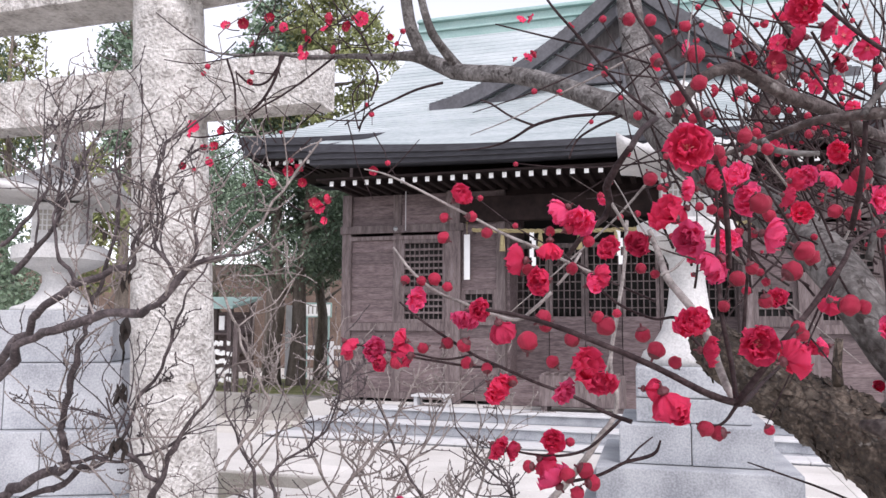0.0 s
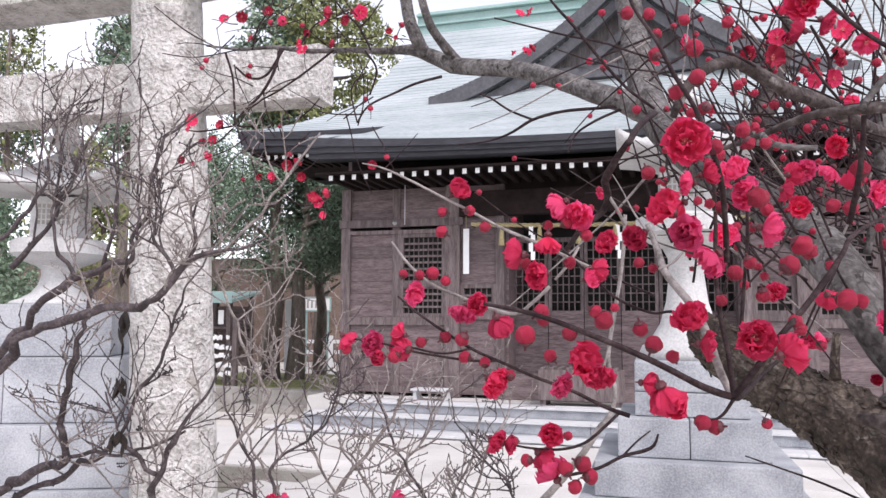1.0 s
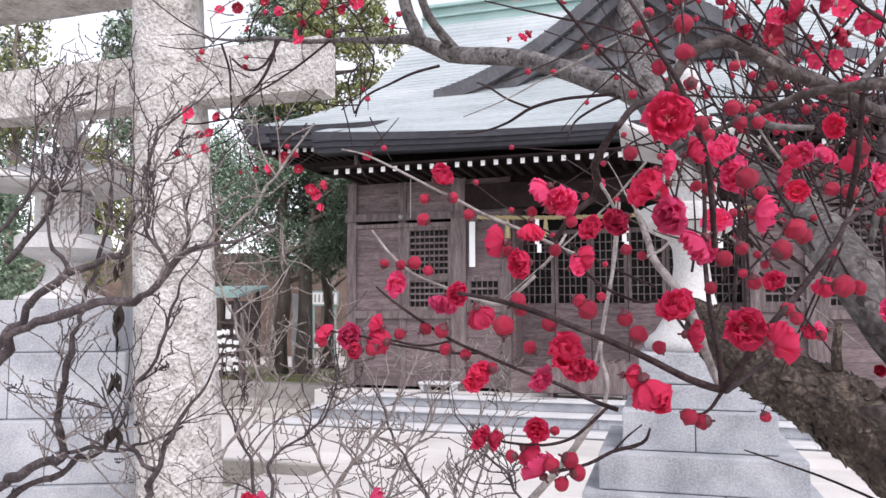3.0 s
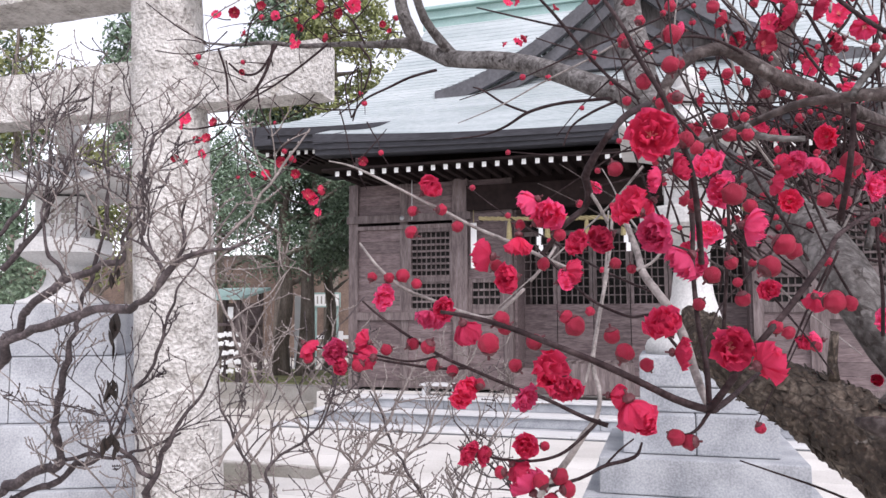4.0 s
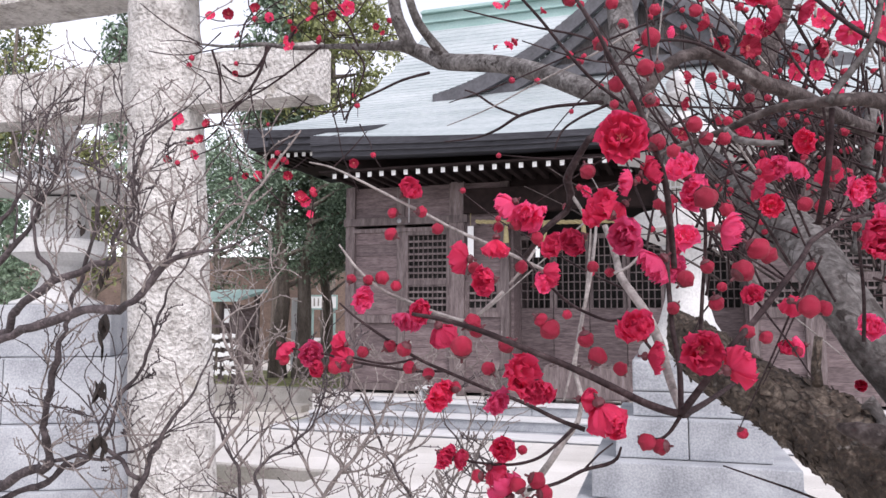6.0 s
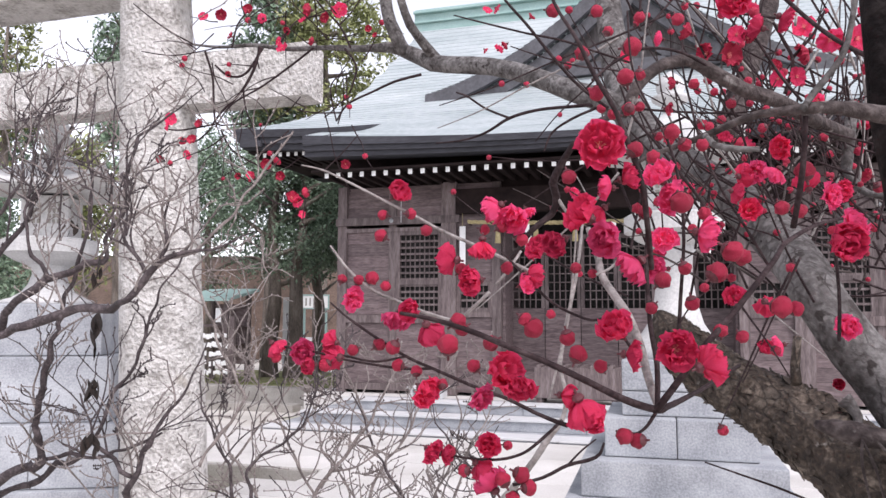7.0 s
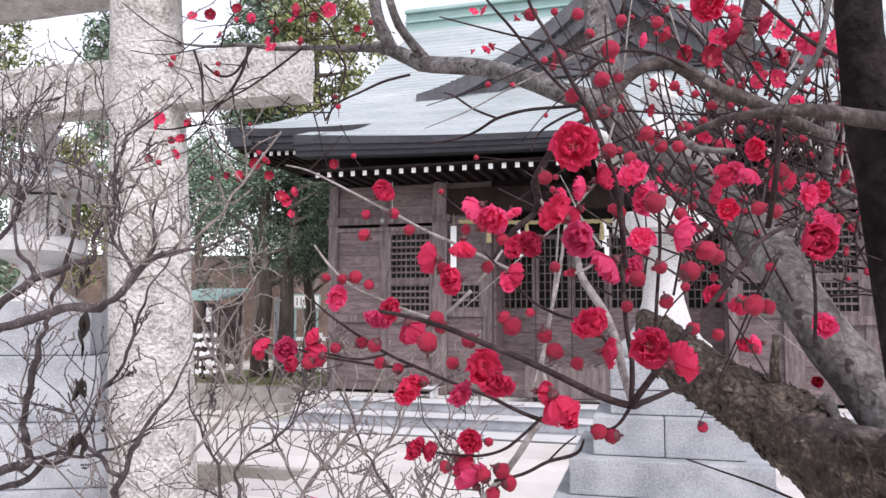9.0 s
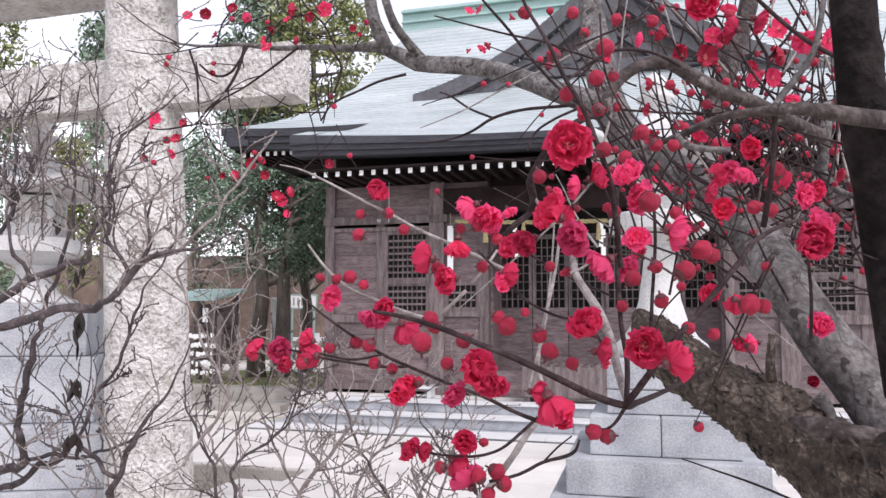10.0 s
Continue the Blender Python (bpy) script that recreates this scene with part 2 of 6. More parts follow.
    bm = bmesh.new()
    lathe(bm, [(r, z + up(2.30) - 2.30) for r, z in ((0.05, 2.56), (0.06, 2.60), (0.115, 2.635), (0.12, 2.655), (0.07, 2.665), (0.085, 2.70), (0.09, 2.73), (0.06, 2.78), (0.01, 2.82))], 20)
    part("finial", bm, M_LANTERN, lan, smooth=True)
    return lan


stone_lantern(pose(0.995, 3.10, 0.53, 0, 0, YAW) @ Matrix.Diagonal((0.66, 0.66, 0.66, 1)), "pale granite lantern on stepped blocks behind the plum trunk", 0.82, 1.17, 1.0)
stone_lantern(pose(-2.57, 5.20, 0.0, 0, 0, 8), "pale granite lantern with curled roof beside the torii", 0.0, 1.04, 1.12,
              ((0.74, -0.05, 0.14, 0.1), (0.70, 0.144, 0.50, -0.2), (0.655, 0.504, 0.87, 0.15), (0.565, 0.874, 1.26, -0.1), (0.48, 1.264, 1.58, None)), 1.58)


# ---- worship hall ----
ROW = 0.095


def rise(t):
    return 0.62 * t + 0.38 * t * t


def canopy_z(b):
    """Height of the front slope over the depth b of the hall."""
    return 3.85 + 0.70 * (max(0.0, b + 1.2) / 1.5) ** 1.15 if b < 0.3 else 4.55 + 2.87 * rise((b - 0.3) / 3.2)


def left_z(e):
    """Height of the side slope over the distance e from the side eave."""
    e = max(0.0, e)
    if e < 1.55:
        return 4.62 + 0.62 * (e / 1.55) ** 1.6
    return 5.24 + 2.2 * ((e - 1.55) / 0.75)


WIDE = 8.4
MID = WIDE / 2


def main_z(a, b):
    side = min(a + 2.15, WIDE + 2.15 - a)
    front = canopy_z(b)
    corner = max(0, 1 - side / 2.4) ** 2 * max(0, 1 - (b - 0.3) / 2.4) ** 2
    return min(front + 0.03, left_z(side)) + 0.10 * corner


def eave_curve(a):
    """0 over the middle of the hall, 1 at either end of the canopy."""
    return min(1.1, abs(a - MID) / (MID + 0.06)) ** 2


def canopy_top(a, b):
    """Canopy surface: sweeps up to its ends, and dips under the main eave there."""
    d = min(a + 0.06, WIDE + 0.06 - a)
    dip = 0.20 * (1 - smoothstep(0.25, 0.68, d)) * smoothstep(-0.7, 0.3, b)
    return canopy_z(b) + 0.045 - 0.05 * smoothstep(0.3, 0.95, b) + 0.19 * eave_curve(a) * smoothstep(0.5, -1.2, b) - dip


def stepped(bm, a_list, b_list, f, lip=0.012):
    """Courses of roofing along the slope, each with a small lip over the one below."""
    edge = [bm.verts.new((a, b_list[0], f(a, b_list[0]) - 0.004)) for a in a_list]
    for b0, b1 in zip(b_list, b_list[1:]):
        lo = [bm.verts.new((a, b0, f(a, b0) + lip)) for a in a_list]
        hi = [bm.verts.new((a, b1, f(a, b1) - 0.002)) for a in a_list]
        for i in range(len(a_list) - 1):
            bm.faces.new((lo[i], lo[i + 1], hi[i + 1], hi[i]))
            bm.faces.new((edge[i], edge[i + 1], lo[i + 1], lo[i]))
        edge = hi


def span(x0, x1, step):
    n = max(1, round((x1 - x0) / step))
    return [x0 + (x1 - x0) * i / n for i in range(n + 1)]


def swept(bm, xs, ring):
    """A closed bar through the section ring(x) at each x."""
    loops = [[bm.verts.new(p) for p in ring(x)] for x in xs]
    for a, b in zip(loops, loops[1:]):
        for j in range(4):
            bm.faces.new((a[j], b[j], b[(j + 1) % 4], a[(j + 1) % 4]))
    bm.faces.new(loops[0])
    bm.faces.new(loops[-1])
    bmesh.ops.recalc_face_normals(bm, faces=bm.faces)


def hall():
    h = empty("worship_hall", HALL, "dark timber shrine worship hall with green copper roof", "building")
    # main roof
    bm = bmesh.new()
    stepped(bm, span(-2.15, WIDE + 2.15, 0.14), span(0.3, 3.5, ROW), main_z)
    roof = part("roof", bm, M_COPPER, h, "blue-green patinated copper roofing in fine courses")
    bm = bmesh.new()
    stepped(bm, span(-2.15, WIDE + 2.15, 0.14), span(-6.7, -3.5, 0.4), lambda a, b: main_z(a, -3.2 - b))
    for v in bm.verts:
        v.co.y = v.co.y + 10.2
    part("rear_slope", bm, M_COPPER, roof)
    bm = bmesh.new()
    stepped(bm, span(-0.06, WIDE + 0.06, 0.06), span(-1.2, 0.95, ROW), canopy_top)
    part("canopy_slope", bm, M_COPPER, roof)
    # layered black eaves
    bm = bmesh.new()
    n = 72
    for out, f0, f1 in ((0.0, 0.0, 0.42), (0.035, 0.425, 0.72), (0.075, 0.725, 1.0)):
        def deep(a, f):
            return canopy_top(a, -1.2) + 0.012 - f * (0.20 + 0.10 * eave_curve(a))
        for i in range(n):
            a0, a1 = -0.06 + (WIDE + 0.12) * i / n, -0.06 + (WIDE + 0.12) * (i + 1) / n
            for v in box(bm, a0, a1, -1.205 + out, -0.85, 0, 1):
                v.co.z = deep(v.co.x, f0 if v.co.z > 0.5 else f1)
        for s0 in (-0.062 + out, WIDE - 0.298 - out):
            for b0, b1 in zip(span(-1.2 + out, 0.4, 0.2), span(-1.2 + out, 0.4, 0.2)[1:]):
                for v in box(bm, s0, s0 + 0.36, b0, b1, 0, 1):
                    v.co.z = canopy_top(0.0, v.co.y) - 0.012 - (f0 if v.co.z > 0.5 else f1) * 0.30
    part("canopy_eave", bm, M_EAVE, roof, "black layered eave edge")
    bm = bmesh.new()
    for k, (out, z0, z1) in enumerate(((0.0, -0.12, 0.01), (-0.05, -0.22, -0.12), (-0.11, -0.32, -0.22))):
        for a0, a1 in zip(span(-2.15, WIDE + 2.15, 0.12), span(-2.15, WIDE + 2.15, 0.12)[1:]):
            vs = box(bm, a0 - out if a0 < -2.1 else a0, a1, 0.295 - out, 0.75, 0, 1)
            for v in vs:
                v.co.z = main_z(v.co.x, 0.3) + (z1 if v.co.z > 0.5 else z0)
        for b0, b1 in zip(span(0.3, 3.5, 0.2), span(0.3, 3.5, 0.2)[1:]):
            for s in (-1, 1):
                x = -2.155 - out if s < 0 else WIDE + 2.155 + out
                vs = box(bm, x, x - s * 0.4, b0, b1, 0, 1)
                for v in vs:
                    v.co.z = main_z(-2.15, v.co.y) + (z1 if v.co.z > 0.5 else z0)
    part("main_eave", bm, M_EAVE, roof, "black curved eave of the main roof")
    # ridge with flat bands
    for z0, z1, d in ((7.22, 7.42, 0.16), (7.42, 7.46, 0.22), (7.46, 7.62, 0.15), (7.62, 7.67, 0.24), (7.67, 7.74, 0.12)):
        boxed("ridge_band", (0.02, WIDE - 0.02, 3.5 - d, 3.5 + d, z0, z1), M_GREEN, roof, "green copper ridge band", bevel=0.01)
    # soffits, with the shade of the overhang put into their colour
    boxed("soffit", (-0.02, WIDE + 0.02, -1.0, 0.0, 3.585, 3.615), M_SHADEWOOD, h)
    boxed("soffit", (-2.0, WIDE + 2.0, 0.5, 3.0, 4.30, 4.33), M_SHADEWOOD, h)
    # rafters in the same shade-darkened colour, with white ends
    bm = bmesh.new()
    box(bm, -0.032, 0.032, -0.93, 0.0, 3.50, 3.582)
    first = part("rafter", bm, M_SHADEWOOD, h)
    bm = bmesh.new()
    box(bm, -0.030, 0.030, -0.938, -0.931, 3.503, 3.575)
    tipm = part("rafter_end", bm, M_WHITE, first, "white-painted end")
    step = 0.184
    count = int((WIDE - 1.14) / step) + 1
    first.matrix_basis = pose(0.573, 0, 0)
    for i in range(-2, count + 2):
        if i == 0:
            continue
        o = new("rafter", first.data)
        o.parent, o.matrix_basis = h, pose(0.573 + step * i, 0, 0)
        e = new("rafter_end", tipm.data)
        e.parent = o
    for i in range(9):
        for x in (-1.86 + 0.15 * i, WIDE + 1.86 - 0.15 * i):
            o = new("rafter", first.data)
            o.parent, o.matrix_basis = h, pose(x, 1.5, 0.72)
            e = new("rafter_end", tipm.data)
            e.parent = o
    # walls
    for s in (0, 1):
        def fl(x0, x1):
            return (x0, x1) if s == 0 else (WIDE - x1, WIDE - x0)
        boxed("post", (*fl(-0.02, 0.13), -0.05, 0.10, 0.36, 3.52), M_POST, h)
        boxed("post", (*fl(0.82, 0.95), -0.02, 0.10, 0.36, 3.5), M_POST, h)
        boxed("post", (*fl(1.68, 1.91), -0.07, 0.13, 0.36, 3.52), M_POST, h)
        boxed("post", (*fl(2.45, 2.58), -0.03, 0.10, 0.36, 3.5), M_POST, h)
        boxed("tie_rail", (*fl(-0.04, 1.96), -0.085, -0.02, 2.905, 3.02), M_POST, h)
        boxed("tie_rail", (*fl(0.13, 1.68), -0.055, 0.02, 1.41, 1.53), M_POST, h)
        boxed("tie_rail", (*fl(0.13, 1.68), -0.04, 0.02, 0.40, 0.50), M_POST, h)
        boxed("tie_rail", (*fl(1.91, 2.45), -0.03, 0.02, 1.50, 1.58), M_POST, h)
        boxed("tie_rail", (*fl(0.13, 1.68), -0.045, 0.0, 2.80, 2.86), M_POST, h)
        # boards of the panels
        for x0, x1, z0, z1 in ((0.13, 0.82, 1.53, 2.80), (0.13, 0.82, 3.02, 3.5), (0.95, 1.68, 3.02, 3.5), (0.13, 0.82, 0.50, 1.41), (0.95, 1.68, 0.50, 1.41), (1.91, 2.45, 0.40, 1.50), (1.91, 2.45, 2.02, 3.5)):
            k = max(2, round((z1 - z0) / 0.17))
            for i in range(k):
                za, zb = z0 + (z1 - z0) * i / k, z0 + (z1 - z0) * (i + 1) / k
                boxed("board", (*fl(x0, x1), 0.0, 0.03, za + 0.0015, zb - 0.0015), M_WOOD, h, bevel=0.003)
        # lattice windows
        for x0, x1, z0, z1, mid in ((0.95, 1.68, 1.53, 2.80, 2.02), (1.91, 2.45, 1.58, 2.02, None)):
            # sheet just behind the bars, its black colour replaces the room's shade
            win = boxed("window", (*fl(x0 + 0.02, x1 - 0.02), 0.05, 0.06, z0 + 0.01, z1 - 0.01), M_INSHADE, h, "near-black sheet painted as interior shade behind a wooden lattice")
            frames = [(x0, x0 + 0.06, z0, z1), (x1 - 0.06, x1, z0, z1), (x0 + 0.06, x1 - 0.06, z1 - 0.06, z1), (x0 + 0.06, x1 - 0.06, z0, z0 + 0.06)]
            if mid:
                frames.append((x0 + 0.06, x1 - 0.06, mid - 0.035, mid + 0.035))
            for p0, p1, q0, q1 in frames:
                boxed("frame", (*fl(p0, p1), -0.03, 0.045, q0, q1), M_POST, win)
            n = round((z1 - z0 - 0.12) / 0.098)
            for i in range(1, n):
                z = z0 + 0.06 + (z1 - z0 - 0.12) * i / n
                boxed("bar", (*fl(x0 + 0.06, x1 - 0.06), -0.012, 0.012, z - 0.016, z + 0.016), M_POST, win, bevel=0.002)
            n = round((x1 - x0 - 0.12) / 0.08)
            for i in range(1, n):
                x = x0 + 0.06 + (x1 - x0 - 0.12) * i / n
                boxed("bar", (*fl(x - 0.008, x + 0.008), 0.0125, 0.032, z0 + 0.06, z1 - 0.06), M_POST, win, bevel=0.002)
        # nail cover
        bm = bmesh.new()
        lathe(bm, [(0.035, 0.0), (0.035, 0.012), (0.02, 0.022), (0.012, 0.03)], 12)
        x = 0.885 if s == 0 else WIDE - 0.885
        part("nail_cover", bm, M_METAL, h, "grey metal nail cover", m=pose(x, -0.085, 2.962, 90, 0, 0))
    boxed("side_wall", (0.02, 0.10, 0.10, 5.6, 0.36, 4.3), M_WOOD, h)
    boxed("side_wall", (WIDE - 0.10, WIDE - 0.02, 0.10, 5.6, 0.36, 4.3), M_WOOD, h)
    boxed("back_wall", (0.02, WIDE - 0.02, 5.6, 5.7, 0.36, 4.3), M_WOOD, h)
    # upper wall and head beam are also coloured dark for the eave shade
    boxed("upper_wall", (0.1, WIDE - 0.1, 0.04, 0.10, 3.4, 4.3), M_SHADEWOOD, h)
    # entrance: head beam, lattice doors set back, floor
    boxed("head_beam", (1.91, WIDE - 1.91, -0.10, 0.08, 3.03, 3.40), M_SHADEWOOD, h)
    boxed("veranda_floor", (2.58, WIDE - 2.58, 0.0, 1.2, 0.62, 0.70), M_POST, h)
    boxed("step_board", (2.58, WIDE - 2.58, -0.03, 0.0, 0.36, 0.72), M_WOOD, h)
    for x in (2.58, WIDE - 2.62):
        boxed("jamb", (x, x + 0.04, 0.10, 1.22, 0.70, 3.4), M_WOOD, h)
    # sheet that closes the entrance, painted as the shade inside
    boxed("inner_shade_sheet", (2.58, WIDE - 2.58, 1.22, 1.26, 0.70, 3.4), M_INSHADE, h)
    for i in range(6):
        x0 = 2.58 + i * (WIDE - 5.16) / 6
        x1 = x0 + (WIDE - 5.16) / 6 - 0.01
        door = boxed("door", (x0, x1, 0.62, 0.66, 0.70, 1.64), M_WOOD, h, "lattice door with a solid lower panel")
        for dims in ((x0, x0 + 0.05, 1.64, 2.75), (x1 - 0.05, x1, 1.64, 2.75), (x0 + 0.05, x1 - 0.05, 2.68, 2.75)):
            boxed("frame", (dims[0], dims[1], 0.62, 0.66, dims[2], dims[3]), M_POST, door)
        for k in range(4):
            x = x0 + 0.05 + (x1 - x0 - 0.1) * (k + 1) / 5
            boxed("bar", (x - 0.008, x + 0.008, 0.63, 0.65, 1.64, 2.68), M_POST, door, bevel=0)
        for k in range(7):
            z = 1.77 + k * 0.13
            boxed("bar", (x0 + 0.05, x1 - 0.05, 0.628, 0.645, z - 0.008, z + 0.008), M_POST, door, bevel=0)
    # gable on the front slope
    GA, GB, GW, G0 = 4.30, 1.29, 3.30, 5.16
    top = 7.06

    def gz(x):
        t = 1 - min(1, abs(x) / GW)
        return G0 + (top - G0) * (0.35 * t + 0.65 * t * t)

    bm = bmesh.new()
    for s in (-1, 1):
        xs = span(0, GW, 0.1)
        for x0, x1 in zip(xs, xs[1:]):
            vs = [bm.verts.new(p) for p in ((GA + s * x0, GB - 0.12, gz(x0) + 0.11), (GA + s * x0, 4.2, gz(x0) + 0.11), (GA + s * x1, 4.2, gz(x1) + 0.125), (GA + s * x1, GB - 0.12, gz(x1) + 0.125))]
            bm.faces.new(vs if s > 0 else vs[::-1])
    bmesh.ops.remove_doubles(bm, verts=bm.verts, dist=0.001)
    gable = part("gable", bm, M_COPPER, h, "gabled dormer with dark bargeboards")
    for name, d0, d1, lo, hi, w, mat in (("bargeboard", GB - 0.14, GB - 0.02, -0.16, 0.10, 1.0, M_BARGE), ("bargeboard", GB - 0.02, GB + 0.10, -0.42, -0.20, 0.86, M_BARGE)):
        for s in (-1, 1):
            bm = bmesh.new()
            swept(bm, span(0, GW * w, 0.12), lambda x: [(GA + s * x, d0, gz(x) + lo), (GA + s * x, d1, gz(x) + lo), (GA + s * x, d1, gz(x) + hi), (GA + s * x, d0, gz(x) + hi)])
            part(name, bm, mat, gable)
    bm = bmesh.new()
    swept(bm, span(-GW * 0.9, GW * 0.9, 0.12), lambda x: [(GA + x, GB + 0.28, 4.9), (GA + x, GB + 0.33, 4.9), (GA + x, GB + 0.33, gz(x) - 0.1), (GA + x, GB + 0.28, gz(x) - 0.1)])
    part("gable_wall", bm, M_GABLE, gable)
    boxed("king_post", (GA - 0.09, GA + 0.09, GB + 0.12, GB + 0.28, 5.1, 6.6), M_BARGE, gable)
    boxed("cross_beam", (GA - 1.7, GA + 1.7, GB + 0.14, GB + 0.28, 5.46, 5.66), M_BARGE, gable)
    for s in (-1, 1):
        bm = bmesh.new()
        box(bm, 0, 0.9, 0, 0.12, -0.07, 0.07, 0.005)
        part("strut", bm, M_BARGE, gable, m=pose(GA + s * 0.08, GB + 0.14, 6.15, 0, 0, 0) @ pose(0, 0, 0, 0, 38 if s > 0 else 142, 0))
    bm = bmesh.new()
    lathe(bm, [(0.02, -0.55), (0.12, -0.42), (0.17, -0.25), (0.12, -0.08), (0.2, 0.0), (0.2, 0.12), (0.1, 0.2)], 10)
    for v in bm.verts:
        v.co.y *= 0.3
    part("pendant", bm, M_BARGE, gable, m=pose(GA, GB - 0.2, 6.75))
    return h


hall()

# stone platform and steps before the hall
plat = tagged(boxed("hall_platform", (-0.35, WIDE + 0.35, -0.45, 6.0, 0.0, 0.352), M_PAVE, None, bevel=0.01), "low stone base under the hall", "platform", kind="structure")
plat.matrix_basis = HALL
steps = empty("stone_steps", HALL, "wide pale blue-grey granite steps before the hall", "steps", kind="structure")
for k, (a0, b0, z0, z1) in enumerate(((0.0, -2.28, 0.0, 0.12), (0.24, -1.66, 0.12, 0.24), (0.62, -1.12, 0.24, 0.355))):
    a = a0
    i = 0
    while a < WIDE - a0 - 0.05:
        a1 = min(a + 1.25, WIDE - a0)
        boxed("block", (a, a1 - 0.004, b0, -0.46, z0 + 0.002, z1), M_GRANITE, steps, bevel=0.008)
        boxed("tread_edge", (a, a1 - 0.004, b0 - 0.03, b0 + 0.30, z1 + 0.001, z1 + 0.03), M_PALE, steps, bevel=0.004)
        a, i = a1, i + 1

# shrine ropes, paper and the offering box
rope = empty("sacred_rope", HALL, "pale straw rope hung over the hall entrance", "rope")
bm = bmesh.new()
for strand in range(3):
    prev = None
    for i in range(161):
        x = 2.15 + 4.1 * i / 160
        ph = 22 * x + strand * 2.094
        sag = -0.06 * (1 - ((i - 80) / 80) ** 2)
        c = (x, -0.28 + 0.016 * math.cos(ph), 2.88 + sag + 0.016 * math.sin(ph))
        ring = [bm.verts.new((c[0], c[1] + 0.018 * math.cos(q * math.pi / 3), c[2] + 0.018 * math.sin(q * math.pi / 3))) for q in range(6)]
        if prev:
            for q in range(6):
                bm.faces.new((prev[q], prev[(q + 1) % 6], ring[(q + 1) % 6], ring[q]))
        prev = ring
part("cord", bm, M_STRAW, rope, smooth=True)
for x in (2.1, 6.24):
    boxed("hook", (x, x + 0.06, -0.31, -0.07, 2.84, 2.88), M_WOOD, rope)
for x in (3.0, 4.2, 5.4):
    bm = bmesh.new()
    for q in range(4):
        box(bm, x + 0.03 * (q % 2), x + 0.06 + 0.03 * (q % 2), -0.30 - 0.004 * q, -0.298 - 0.004 * q, 2.70 - 0.12 * q, 2.82 - 0.12 * q)
    part("paper_streamer", bm, M_PAPER, rope, "white folded paper streamer")
for x in (2.6, 3.15, 3.7, 4.2, 4.8):
    bm = bmesh.new()
    lathe(bm, [(0.012, 2.85), (0.03, 2.76), (0.045, 2.56)], 9)
    bm.transform(Matrix.Translation((x, -0.28, 0)))
    part("straw_tassel", bm, M_STRAW, rope)
notice = empty("hanging_notice", HALL, "narrow white paper strip on the hall post", "notice")
boxed("strip", (1.975, 2.065, -0.095, -0.09, 2.17, 2.84), M_PAPER, notice, bevel=0)
boxed("cord", (2.016, 2.024, -0.094, -0.092, 2.84, 3.03), M_STRAW, notice, bevel=0)
offer = empty("offering_box", HALL @ pose(3.2, -0.75, 0.36), "brown wooden offering box with slatted top", "box")
boxed("body", (0, 1.1, 0, 0.42, 0.08, 0.48), M_POST, offer)
for x in (0.02, 1.0):
    boxed("foot", (x, x + 0.08, 0.02, 0.4, 0, 0.078), M_POST, offer)
for i in range(9):
    boxed("slat", (0.03 + i * 0.117, 0.09 + i * 0.117, 0.0, 0.42, 0.482, 0.51), M_POST, offer)
stand = empty("side_step", HALL @ pose(1.35, -0.62, 0.36), "small pale wooden step by the hall post", "step")
boxed("tread", (0, 0.55, 0, 0.3, 0.13, 0.16), M_PALE, stand)
for x in (0.03, 0.47):
    boxed("leg", (x, x + 0.05, 0.03, 0.27, 0, 0.129), M_PALE, stand)
wire = boxed("lightning_wire", (1.12, 1.128, -0.30, -0.292, 2.9, 3.5), M_PALE, None, bevel=0)
tagged(wire, "thin pale cable hanging from the eave", "cable")
wire.matrix_basis = HALL


# ---- ground works ----
def kerb(name, x0, y0, x1, y1, w, h, label, mat, piece=0.9, z=0.0):
    """A run of kerb stones from one end to the other."""
    d = Vector((x1 - x0, y1 - y0, 0))
    e = empty(name, pose(x0, y0, z, 0, 0, math.degrees(math.atan2(d.y, d.x))), label, "kerb", kind="structure")
    n = max(1, round(d.length / piece))
    for i in range(n):
        a, b = d.length * i / n, d.length * (i + 1) / n
        boxed("stone", (a, b - 0.006, 0, w, -0.05, h + random.uniform(-0.004, 0.004)), mat, e, bevel=0.012)
    return e


# paved forecourt, one step above the planting bed
court = empty("forecourt_paving", HALL, "pale dry stone forecourt paving", "paving", kind="structure")
for i in range(9):
    for j in range(4):
        a, b = -2.6 + i * 1.5, -4.36 + j * 0.55
        boxed("slab", (a, a + 1.494, b, b + 0.544, -0.3, 0.10 + random.uniform(-0.002, 0.002)), M_PAVE, court, bevel=0.006)
for j in range(4):
    b = -4.91 - j * 0.55
    for i in range(6):
        a = 1.9 - 0.42 * j + i * 1.5
        boxed("slab", (a, a + 1.494, b, b + 0.544, -0.3, 0.10 + random.uniform(-0.002, 0.002)), M_PAVE, court, bevel=0.006)
bm = bmesh.new()
box(bm, -2.62, 1.89, -4.42, -4.365, -0.3, 0.085, 0.006)
part("edge_stone", bm, M_KERB, court, "dark worn edge stone")
kerb("low_kerb", -5.6, 14.7, -1.75, 13.1, 0.35, 0.26, "worn grey stone edging beside the lawn", M_KERB, 1.3)
kerb("low_kerb", -5.9, 13.4, -2.2, 12.35, 0.3, 0.10, "low worn edging stones", M_KERB, 1.1)
bm = bmesh.new()
surface(bm, 24, 16, lambda i, j: (-7.5 + 6.6 * i / 24, 15.2 + 5 * j / 16 - 0.28 * 6.6 * i / 24, 0.16 + 0.05 * noise.noise((i * 0.5, j * 0.5, 3))))
